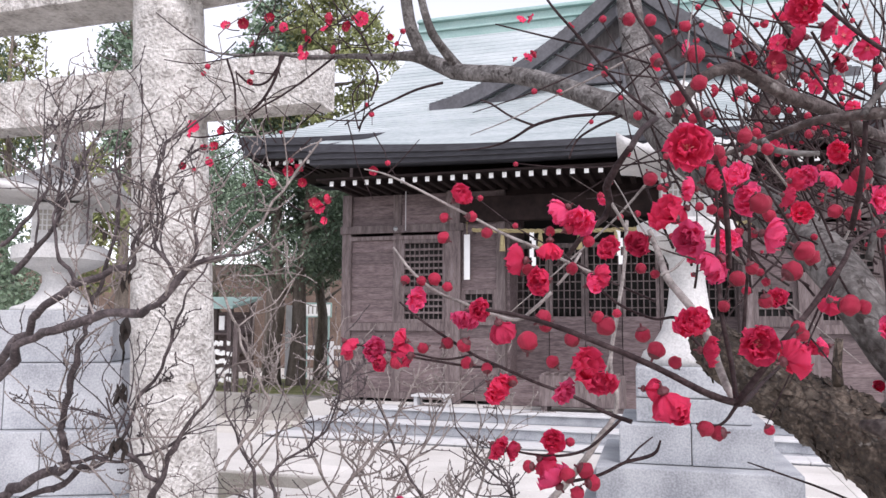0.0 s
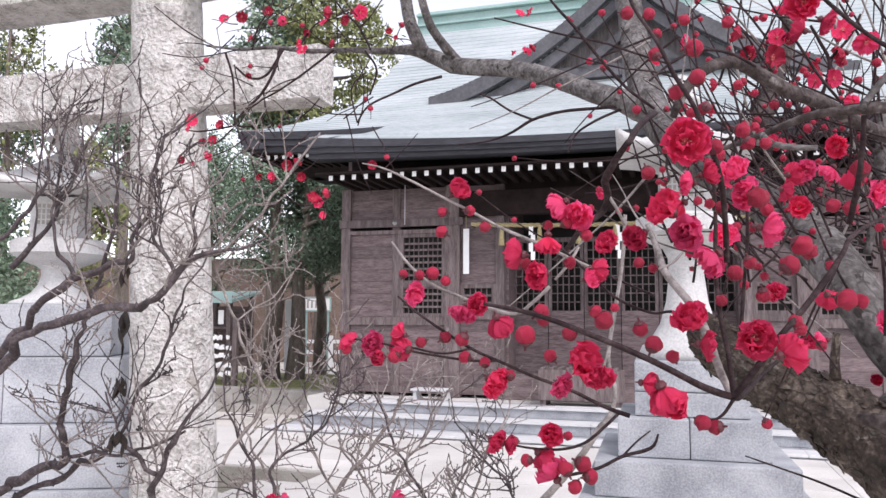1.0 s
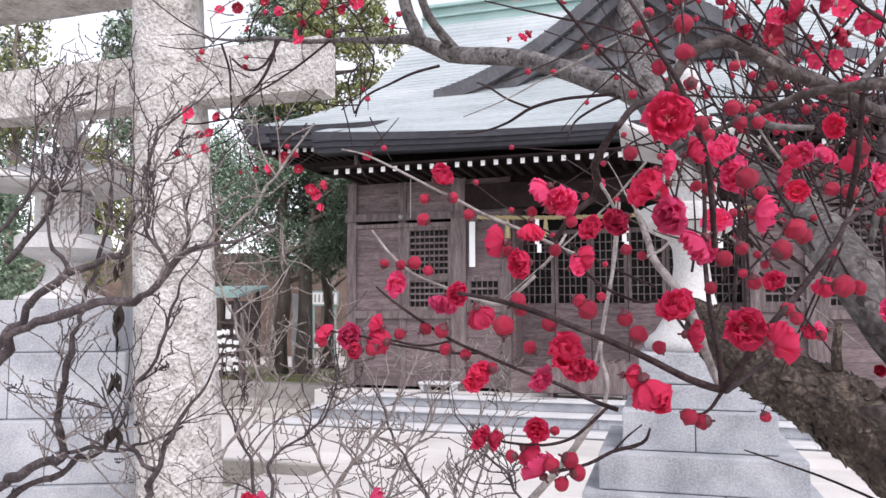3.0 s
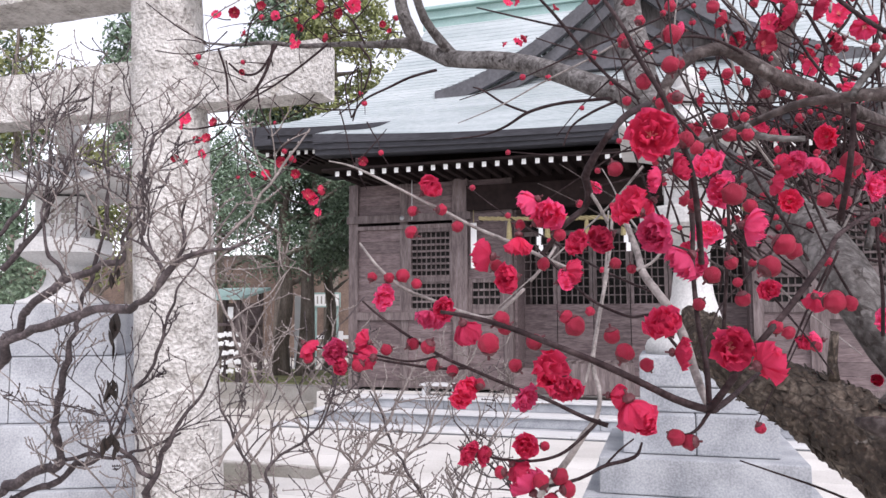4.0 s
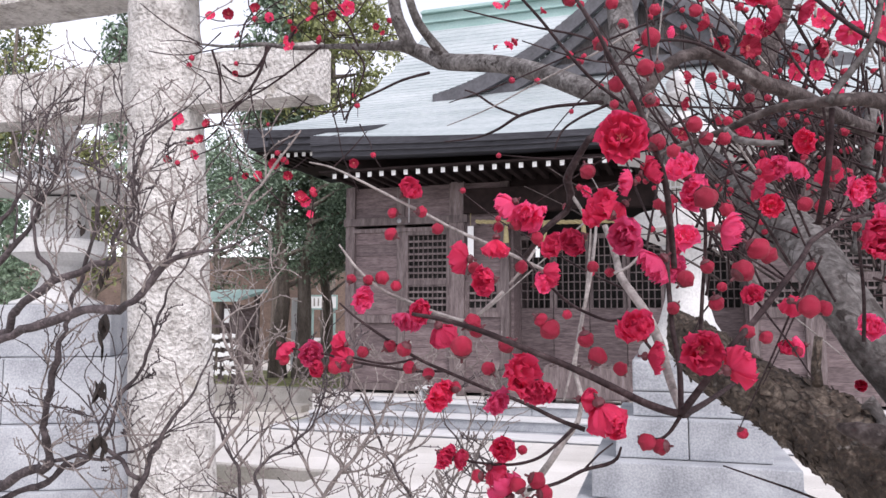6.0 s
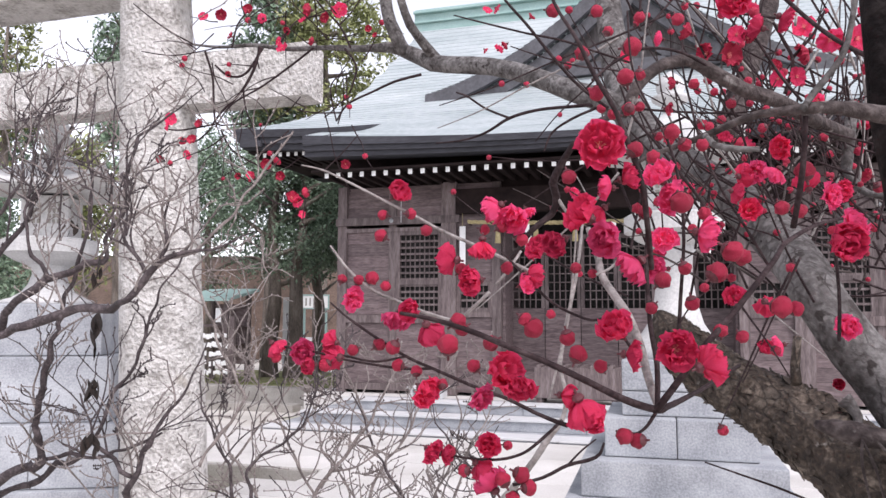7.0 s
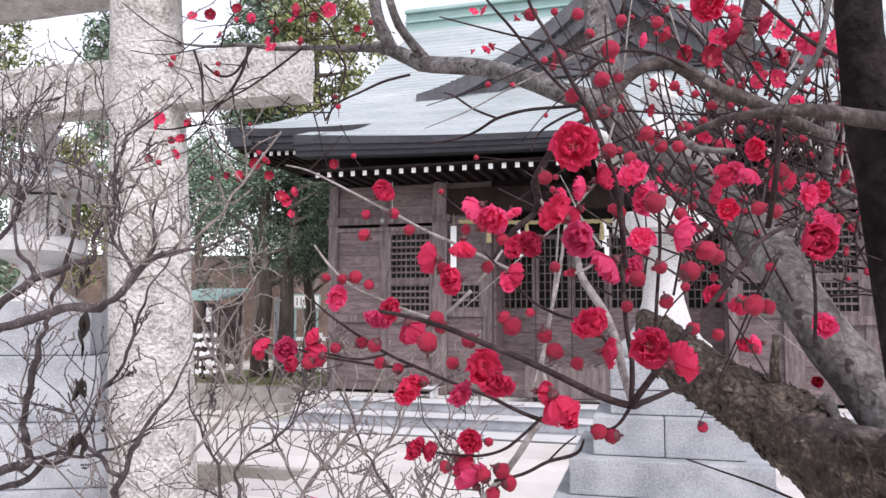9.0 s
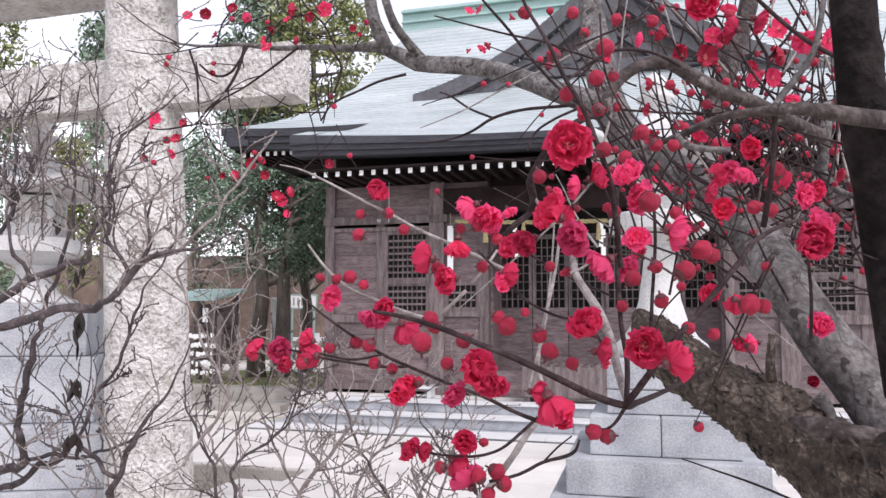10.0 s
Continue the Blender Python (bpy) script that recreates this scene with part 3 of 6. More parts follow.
tagged(part("lawn", bm, M_LAWN), "thin yellow-green moss lawn under the trees", "lawn", kind="structure")


bm = bmesh.new()
surface(bm, 20, 8, lambda i, j: (-3.0 + 4.3 * i / 20, -5.02 + 0.59 * j / 8, -0.165 + 0.02 * noise.noise((i * 0.7, j * 0.7, 8))))
tagged(part("moss_strip", bm, M_LAWN, m=HALL), "strip of yellow-green moss below the paving edge", "moss", kind="structure")


# ---- trees ----
def plates(u, v, along, seed):
    """Height of scaly bark: raised plates, longer than wide, parted by narrow cracks."""
    p = Vector((u * 78, v * 78, along * 42 + seed))
    p += 0.55 * noise.noise_vector(p * 0.9)
    cell = abs(noise.noise(p))
    fine = abs(noise.noise(p * 2.3 + Vector((7, 3, 1))))
    lift = noise.noise(p * 0.45)
    return 0.0030 * (min(1.0, cell / 0.22) - 0.5) + 0.0012 * (min(1.0, fine / 0.2) - 0.5) + 0.0030 * lift


def tube(bm, pts, sides=8, rough=0.0, seed=0.0, cap=True):
    """A tapering tube through (x, y, z, radius) points, smoothed; very rough ones get plated bark."""
    P = [Vector(p[:3]) for p in pts]
    R = [p[3] for p in pts]
    plated = rough > 0.25
    dense, rad = [], []
    for i in range(len(P) - 1):
        p0, p1, p2, p3 = P[max(0, i - 1)], P[i], P[i + 1], P[min(len(P) - 1, i + 2)]
        length = (p2 - p1).length
        n = max(2, min(14, int(length / max(1e-4, 1.3 * (R[i] + R[i + 1])))))
        if plated:
            n = max(n, int(length / 0.0025))
        for k in range(n):
            t = k / n
            dense.append(0.5 * ((2 * p1) + (p2 - p0) * t + (2 * p0 - 5 * p1 + 4 * p2 - p3) * t * t + (3 * p1 - p0 - 3 * p2 + p3) * t ** 3))
            rad.append(R[i] + (R[i + 1] - R[i]) * t)
    dense.append(P[-1])
    rad.append(R[-1])
    uv = bm.loops.layers.uv.verify()
    prev, side, along, mid_r = None, Vector((0.3, 0.2, 0.93)), 0.0, sum(R) / len(R)
    frames = []
    for i, (c, r) in enumerate(zip(dense, rad)):
        d = (dense[min(i + 1, len(dense) - 1)] - dense[max(i - 1, 0)]).normalized()
        u = side - d * side.dot(d)
        if u.length < 0.05:
            u = d.orthogonal()
        u.normalize()
        side = u
        v = d.cross(u)
        step = (c - dense[i - 1]).length if i else 0.0
        along += step
        ring = []
        for q in range(sides):
            a = 2 * math.pi * q / sides
            rr = r
            if rough:
                w = u * math.cos(a) + v * math.sin(a)
                s = (c + w * r) / max(r, 0.004)
                swell = 0.4 * rough if plated else rough
                rr = r * (1 + swell * noise.noise((s.x * 1.2, s.y * 1.2, s.z * 1.2 + seed)) + 0.5 * swell * noise.noise((s.x * 3.1, s.y * 3.1, s.z * 3.1 + seed)))
                if plated:
                    rr += plates(r * math.cos(a), r * math.sin(a), along, seed) * min(1.0, r / 0.02)
            ring.append(bm.verts.new(c + u * (rr * math.cos(a)) + v * (rr * math.sin(a))))
        frames.append((c, u, v, d, r))
        if prev:
            for q in range(sides):
                f = bm.faces.new((prev[q], prev[(q + 1) % sides], ring[(q + 1) % sides], ring[q]))
                for lp, (uu, vv) in zip(f.loops, ((q, along - step), (q + 1, along - step), (q + 1, along), (q, along))):
                    lp[uv].uv = (uu / sides * 2 * math.pi * mid_r, vv)
        elif cap:
            bm.faces.new(ring[::-1])
        prev = ring
    if cap:
        bm.faces.new(prev)
    return frames


def leaf_mesh(name, centres, size, per, spread, mat, parent, seed):
    """Clumps of small folded leaves round the given centres."""
    rng = np.random.default_rng(seed)
    c = np.repeat(np.array(centres), per, axis=0)
    n = len(c)
    p = c + rng.normal(0, spread, (n, 3)) * np.array((1, 1, 0.7))
    d = rng.normal(0, 1, (n, 3))
    d[:, 2] -= 0.3
    d /= np.linalg.norm(d, axis=1)[:, None]
    w = np.cross(d, rng.normal(0, 1, (n, 3)))
    w /= np.linalg.norm(w, axis=1)[:, None]
    s = size * rng.uniform(0.6, 1.4, (n, 1))
    quads = np.stack([p - d * s, p + w * s * 0.42, p + d * s, p - w * s * 0.42], axis=1).reshape(-1, 3)
    me = bpy.data.meshes.new(name)
    me.from_pydata(quads.tolist(), [], np.arange(4 * n).reshape(-1, 4).tolist())
    me.materials.append(mat)
    ob = new(name, me)
    ob.parent = parent
    return ob


def tree(x, y, height, crown, base, seed, mat, label, trunk=0.16, clumps=260, per=26, size=0.075, hole=0.0, lean=0.0, forks=1):
    """crown: half widths (x, y) of the leaf mass, which starts at the height base."""
    rng = random.Random(seed)
    t = empty("tree", pose(x, y, 0), label, "tree")
    bm = bmesh.new()
    tips = []
    for f in range(forks):
        ox = (f - (forks - 1) / 2) * 0.55
        pts = [(ox * 0.9, 0, -0.1, trunk * 1.25)]
        for k in range(1, 7):
            h = height * 0.94 * k / 6
            pts.append((ox + lean * h + rng.uniform(-0.1, 0.1), rng.uniform(-0.1, 0.1), h, trunk * (1.05 - 0.9 * k / 6)))
        tube(bm, pts, 9, 0.12, seed)
        for k in range(9):
            h = base * 0.9 + (height - base) * (k + 0.5) / 9.5
            a = rng.uniform(0, 6.28)
            ln = (1 - ((h - base) / (height - base)) ** 2 * 0.6)
            e = (ox + lean * h + math.cos(a) * crown[0] * 0.8 * ln, math.sin(a) * crown[1] * 0.8 * ln, h + rng.uniform(0.0, 0.5))
            tube(bm, [(ox + lean * h, 0, h - 0.25, trunk * 0.35), ((ox + lean * h + e[0]) / 2, e[1] / 2, h, trunk * 0.22), (*e, trunk * 0.06)], 6, 0.1, k)
            tips.append(e)
    part("trunk", bm, M_TRUNK, t, smooth=True)
    centres = []
    while len(centres) < clumps:
        v = Vector((rng.uniform(-1, 1), rng.uniform(-1, 1), rng.uniform(-1, 1)))
        if not 0.35 < v.length < 1:
            continue
        z = base + (height - base) * (v.z + 1) / 2
        taper = 1.0 - 0.45 * max(0, v.z)
        q = (v.x * crown[0] * taper + lean * z, v.y * crown[1] * taper, z)
        if noise.noise((q[0] * 0.9 + seed, q[1] * 0.9, q[2] * 0.9)) < hole - 0.25:
            continue
        centres.append(q)
    leaf_mesh("crown", centres, size, per, 0.16 + 0.02 * crown[0], mat, t, seed)
    return t


tree(-3.36, 17.2, 5.8, (1.55, 1.3), 2.45, 11, M_LEAF, "dark evergreen tree with a broad crown and bare trunks", 0.20, 400, 80, 0.045, 0.17, 0.02, 2)
tree(-2.75, 18.6, 5.6, (0.95, 0.9), 2.3, 12, M_LEAF, "slim dark evergreen tree behind the lawn", 0.16, 240, 80, 0.045, 0.05)
tree(-5.6, 19.4, 6.2, (1.3, 1.2), 1.9, 13, M_LEAF, "dark evergreen tree behind the notice hut", 0.15, 210, 60, 0.05, 0.15)
tree(-3.6, 25.0, 13.2, (2.6, 2.0), 6.4, 14, M_LEAF2, "tall yellow-green tree behind the hall roof", 0.25, 330, 34, 0.10, 0.12)
tree(-5.4, 25.5, 13.5, (1.5, 1.5), 6.0, 17, M_LEAF, "tall dark tree behind the torii", 0.25, 260, 34, 0.10, 0.10)
tree(-9.0, 22.0, 11.2, (1.1, 1.1), 5.4, 15, M_LEAF, "tall dark evergreen seen over the torii beam", 0.22, 150, 34, 0.09, 0.10)
tree(-12.4, 22.0, 11.0, (1.7, 1.4), 5.0, 16, M_LEAF2, "open airy tree with thin foliage", 0.2, 90, 30, 0.09, 0.22)
tree(-13.6, 23.0, 10.0, (1.6, 1.4), 3.4, 18, M_LEAF, "dark leafy tree at the edge of the grounds", 0.2, 160, 30, 0.09, 0.15)
tree(-6.6, 14.6, 5.0, (0.75, 0.8), 2.2, 19, M_LEAF2, "yellow-green leafy shrub tree behind the lantern", 0.1, 130, 34, 0.06, 0.0)
tree(-8.9, 14.8, 4.6, (1.0, 0.9), 0.8, 20, M_LEAF, "dark leafy shrub behind the stone lantern", 0.1, 170, 34, 0.06, 0.05)
tree(-10.4, 18.0, 3.0, (2.2, 0.9), 0.4, 21, M_LEAF, "low dark hedge tree at the boundary", 0.1, 200, 34, 0.06, 0.0)

# far boundary
bm = bmesh.new()
surface(bm, 60, 4, lambda i, j: (-16 + 20 * i / 60, 27.0 + 0.5 * j + 0.2 * noise.noise((i * 0.4, j, 0)), (0, 1.9, 3.2, 3.7, 0)[j] + 0.25 * noise.noise((i * 0.3, j * 2, 5)) * (j > 0)))
tagged(part("earth_bank", bm, M_BANK, smooth=True), "brown earth bank with dry growth behind the grounds", "bank", kind="structure")
fence = empty("stone_fence", pose(-4.1, 23.8, 0.0), "low white stone fence at the back", "fence")
for i in range(7):
    boxed("post", (i * 0.42, i * 0.42 + 0.13, 0, 0.13, 0, 0.98), M_PALE, fence)
    if i < 6:
        for z in (0.42, 0.74):
            boxed("rail", (i * 0.42 + 0.13, i * 0.42 + 0.42, 0.03, 0.1, z, z + 0.11), M_PALE, fence)
board = empty("notice_board", pose(-3.72, 22.0, 0.0), "pale green framed notice board on posts", "sign")
boxed("panel", (0, 0.72, 0.0, 0.03, 1.74, 2.08), M_PAPER, board)
for d in ((-0.04, 0.76, 1.70, 1.74), (-0.04, 0.76, 2.08, 2.12), (-0.04, 0.0, 1.74, 2.08), (0.72, 0.76, 1.74, 2.08)):
    boxed("frame", (d[0], d[1], -0.01, 0.035, d[2], d[3]), M_GREEN, board)
for x in (0.02, 0.64):
    boxed("leg", (x, x + 0.06, 0.032, 0.08, 0, 1.72), M_GREEN, board)
for i in range(5):
    boxed("text_line", (0.08 + 0.115 * i, 0.12 + 0.115 * i, -0.004, -0.001, 1.80, 2.02), M_KERB, board, bevel=0)
tagged(boxed("white_pillar", (-3.98, -3.78, 20.5, 20.7, 0.1, 2.0), M_PALE, None, bevel=0.01), "white stone marker pillar between the trunks", "pillar")

# little hut with a green roof, and the fortune rack
hut = empty("notice_hut", pose(-4.9, 15.9, 0.0, 0, 0, YAW), "small dark hut with a green copper roof", "hut")
bm = bmesh.new()
vs = box(bm, -0.12, 1.06, -0.45, 0.75, 1.80, 1.86)
for v in vs:
    if v.co.y > 0:
        v.co.z += 0.22
part("roof", bm, M_GREEN, hut, "pale green copper roof")
for x in (0.0, 0.83):
    for y in (-0.25, 0.6):
        boxed("post", (x, x + 0.09, y, y + 0.09, 0, 1.80 + (0.16 if y > 0 else 0.02)), M_POST, hut)
boxed("back_board", (0.0, 0.92, 0.62, 0.65, 0.5, 1.75), M_WOOD, hut)
boxed("shelf", (0.0, 0.92, -0.2, 0.6, 1.28, 1.33), M_WOOD, hut)
boxed("shelf", (0.09, 0.83, -0.2, 0.6, 0.9, 0.94), M_WOOD, hut)
boxed("paper_sheet", (0.66, 0.78, -0.27, -0.26, 1.38, 1.66), M_PAPER, hut, "white paper notice", bevel=0)
rack = empty("fortune_rack", pose(-4.55, 15.0, 0.0, 0, 0, YAW), "wooden rack tied with rows of white paper fortunes", "rack")
for x in (-0.12, 0.70):
    boxed("post", (x, x + 0.09, 0, 0.09, 0, 1.5), M_POST, rack)
for k in range(5):
    z = 1.13 - 0.17 * k
    boxed("bar", (-0.03, 0.70, 0.03, 0.045, z, z + 0.012), M_POST, rack, bevel=0)
    for i in range(13):
        if random.random() < 0.14:
            continue
        bm = bmesh.new()
        x, zz = 0.0 + 0.052 * i, z + random.uniform(-0.02, 0.02)
        vs = box(bm, x, x + 0.045, 0.0, 0.028, zz - 0.05, zz + 0.025)
        for v in vs:
            v.co.x += random.uniform(-0.012, 0.012)
            v.co.z += random.uniform(-0.015, 0.015)
        part("paper_knot", bm, M_PAPER, rack)


# ---- plum tree ----
M_BARK = material("flaking_plum_bark", [(0.018, 0.013, 0.010), (0.058, 0.043, 0.033), (0.165, 0.134, 0.108)], 34, 0.8, 0.003, 190, spots=(46, 0.65, (0.17, 0.155, 0.14)), spec=0.35)


def crack(m, scale, depth, dark, stretch=0.5, width=0.16, tint=0.3, patchy=0.45):
    """Adds plates, longer than wide along the limb, with dark cracks and a tone of their own."""
    n, k = m.node_tree.nodes, m.node_tree.links
    b = n["Principled BSDF"]
    tc, mp, wob, add, vo, ce, rp, mx, hs, rr, bp = (n.new(t) for t in ("ShaderNodeTexCoord", "ShaderNodeMapping", "ShaderNodeTexNoise", "ShaderNodeMixRGB", "ShaderNodeTexVoronoi", "ShaderNodeTexVoronoi", "ShaderNodeValToRGB", "ShaderNodeMixRGB", "ShaderNodeHueSaturation", "ShaderNodeMapRange", "ShaderNodeBump"))
    mp.inputs["Scale"].default_value = (scale, scale * stretch, 1)
    k.new(tc.outputs["UV"], mp.inputs[0])
    wob.inputs["Scale"].default_value, wob.inputs["Detail"].default_value = 0.9, 4
    add.blend_type, add.inputs[0].default_value = "ADD", 0.9
    k.new(mp.outputs[0], wob.inputs["Vector"])
    k.new(mp.outputs[0], add.inputs[1])
    k.new(wob.outputs["Color"], add.inputs[2])
    vo.feature = "DISTANCE_TO_EDGE"
    for tex in (vo, ce):
        tex.inputs["Scale"].default_value = 1.0
        k.new(add.outputs[0], tex.inputs["Vector"])
    rp.color_ramp.elements[0].position, rp.color_ramp.elements[1].position = 0.0, width
    k.new(vo.outputs["Distance"], rp.inputs[0])
    src = b.inputs["Base Color"].links[0].from_socket
    rr.inputs["To Min"].default_value, rr.inputs["To Max"].default_value = 1 - tint, 1 + tint
    k.new(ce.outputs["Color"], rr.inputs["Value"])
    k.new(rr.outputs[0], hs.inputs["Value"])
    k.new(src, hs.inputs["Color"])
    gap, gr, open_f = n.new("ShaderNodeTexNoise"), n.new("ShaderNodeMapRange"), n.new("ShaderNodeMath")
    gap.inputs["Scale"].default_value, gap.inputs["Detail"].default_value = 0.7, 3
    k.new(mp.outputs[0], gap.inputs["Vector"])
    gr.inputs["From Min"].default_value, gr.inputs["From Max"].default_value = patchy, patchy + 0.18
    k.new(gap.outputs[0], gr.inputs["Value"])
    open_f.operation = "MAXIMUM"
    k.new(rp.outputs[0], open_f.inputs[0])
    k.new(gr.outputs[0], open_f.inputs[1])
    mx.inputs[1].default_value = (*dark, 1)
    k.new(open_f.outputs[0], mx.inputs[0])
    k.new(hs.outputs[0], mx.inputs[2])
    k.new(mx.outputs[0], b.inputs["Base Color"])
    old = b.inputs["Normal"].links[0].from_socket
    bp.inputs["Strength"].default_value, bp.inputs["Distance"].default_value = 1.0, depth
    k.new(open_f.outputs[0], bp.inputs["Height"])
    k.new(old, bp.inputs["Normal"])
    k.new(bp.outputs[0], b.inputs["Normal"])


crack(M_BARK, 95, 0.0012, (0.035, 0.027, 0.023), 0.42, 0.10, 0.3, 0.46)
M_GREYBARK = material("grey_lichen_bark", [(0.050, 0.044, 0.042), (0.118, 0.109, 0.106), (0.22, 0.208, 0.203)], 24, 0.85, 0.003, 130, spots=(42, 0.61, (0.045, 0.038, 0.036)), spec=0.15)
crack(M_GREYBARK, 75, 0.0008, (0.055, 0.047, 0.045), 0.8, 0.12, 0.12, 0.36)
M_BROWNBARK = material("brown_plum_bark", [(0.024, 0.018, 0.017), (0.056, 0.043, 0.041), (0.12, 0.100, 0.095)], 36, 0.85, 0.005, 140, spots=(40, 0.66, (0.20, 0.18, 0.17)), spec=0.25)
# bark colour lowered to near black for a stem that stands in shade
M_SHADEBARK = material("shade_darkened_bark", [(0.006, 0.005, 0.005), (0.014, 0.011, 0.011), (0.028, 0.023, 0.022)], 30, 0.9, 0.006, 100, spec=0.1)
M_TWIG = material("dark_plum_twig", [(0.013, 0.007, 0.008), (0.028, 0.017, 0.018), (0.060, 0.042, 0.043)], 60, 0.75, 0.001, 300, spec=0.15)
M_PALETWIG = material("pale_plum_twig", [(0.10, 0.085, 0.08), (0.22, 0.195, 0.185), (0.33, 0.30, 0.285)], 60, 0.75, 0.001, 300)
M_SHRUB = material("bare_shrub_bark", [(0.020, 0.014, 0.015), (0.050, 0.037, 0.039), (0.115, 0.092, 0.093)], 30, 0.8, 0.002, 160)
M_SHRUBPALE = material("pale_shrub_twig", [(0.085, 0.067, 0.062), (0.185, 0.155, 0.145), (0.33, 0.29, 0.27)], 30, 0.8, 0.001, 200)
M_DEAD = material("dead_leaf", [(0.008, 0.005, 0.004), (0.026, 0.016, 0.012)], 40, 0.8, 0.003, 120)


def petal_material(name, c0, c1, through_light=0.5, spec=0.25):
    m = material(name, [c0, tuple((a + b) / 2 for a, b in zip(c0, c1)), c1], 120, 0.55, 0.0006, 260, vary=0.18, spec=spec)
    n, k = m.node_tree.nodes, m.node_tree.links
    b = n["Principled BSDF"]
    tr, mx = n.new("ShaderNodeBsdfTranslucent"), n.new("ShaderNodeMixShader")
    src = b.inputs["Base Color"].links[0].from_socket
    k.new(src, tr.inputs[0])
    mx.inputs[0].default_value = through_light
    k.new(b.outputs[0], mx.inputs[1])
    k.new(tr.outputs[0], mx.inputs[2])
    k.new(mx.outputs[0], n["Material Output"].inputs[0])
    return m


M_PETAL = petal_material("red_petal", (0.70, 0.022, 0.095), (0.93, 0.10, 0.235))
M_PINK = petal_material("crimson_pink_petal", (0.80, 0.035, 0.17), (0.96, 0.17, 0.36))
M_BUD = petal_material("bud_petal", (0.27, 0.008, 0.030), (0.58, 0.034, 0.088), 0.2, 0.35)
M_CALYX = material("dark_red_calyx", [(0.05, 0.009, 0.013), (0.11, 0.018, 0.026)], 200, 0.6)
M_STAMEN = material("stamen", [(0.75, 0.18, 0.20), (0.85, 0.42, 0.34)], 300, 0.6)

plum = empty("plum_tree", pose(0, 0, 0), "old red-blossomed plum tree with rough dark bark", "tree")


def limb(name, mat, pts, sides=8, rough=0.10, label=""):
    bm = bmesh.new()
    frames = tube(bm, pts, sides, rough, len(pts) + pts[0][0] * 9)
    ob = part(name, bm, mat, plum, label, smooth=True)
    if rough > 0.25:
        loose_bark(ob, frames, mat)
    return ob


def loose_bark(ob, frames, mat):
    """Small curled scales that stand off the trunk."""
    rng = random.Random(8)
    bm = bmesh.new()
    uv = bm.loops.layers.uv.verify()
    for k in range(420):
        c, u, v, d, r = frames[rng.randrange(len(frames) // 8, len(frames) - 12)]
        a = rng.uniform(0, 2 * math.pi)
        ln, wd = rng.uniform(0.006, 0.016), rng.uniform(0.004, 0.009)
        tip, curl, turn = rng.uniform(0.001, 0.0045), rng.uniform(-0.1, 0.25), rng.uniform(-0.5, 0.5)
        sgn = rng.choice((-1, 1))
        top, low = [], []
        for i in range(4):
            x = (i / 3 - 0.5) * ln
            for j in range(3):
                y = (j - 1) * wd * 0.5 * (1.0 if 0 < i < 3 else 0.66)
                xx, yy = x * math.cos(turn) - y * math.sin(turn), x * math.sin(turn) + y * math.cos(turn)
                ang = a + yy / r
                w = u * math.cos(ang) + v * math.sin(ang)
                lift = 0.0006 + tip * (0.5 + sgn * (i / 3 - 0.5)) ** 2 + curl * abs(y)
                p = c + d * xx + w * (r + lift)
                top.append(bm.verts.new(p))
                low.append(bm.verts.new(p - w * 0.0011))
        faces = []
        for i in range(3):
            for j in range(2):
                q = (3 * i + j, 3 * i + j + 1, 3 * i + j + 4, 3 * i + j + 3)
                faces.append(bm.faces.new([top[n] for n in q]))
                faces.append(bm.faces.new([low[n] for n in q[::-1]]))
        rim = (0, 1, 2, 5, 8, 11, 10, 9, 6, 3)
        for n0, n1 in zip(rim, rim[1:] + rim[:1]):
            faces.append(bm.faces.new((top[n0], low[n0], low[n1], top[n1])))
        ou, ov = rng.uniform(0, 2), rng.uniform(0, 2)
        for f in faces:
            for lp in f.loops:
                lp[uv].uv = (ou, ov)
    bmesh.ops.recalc_face_normals(bm, faces=bm.faces)
    tagged(part("loose_bark", bm, mat, ob), kind="stuff")


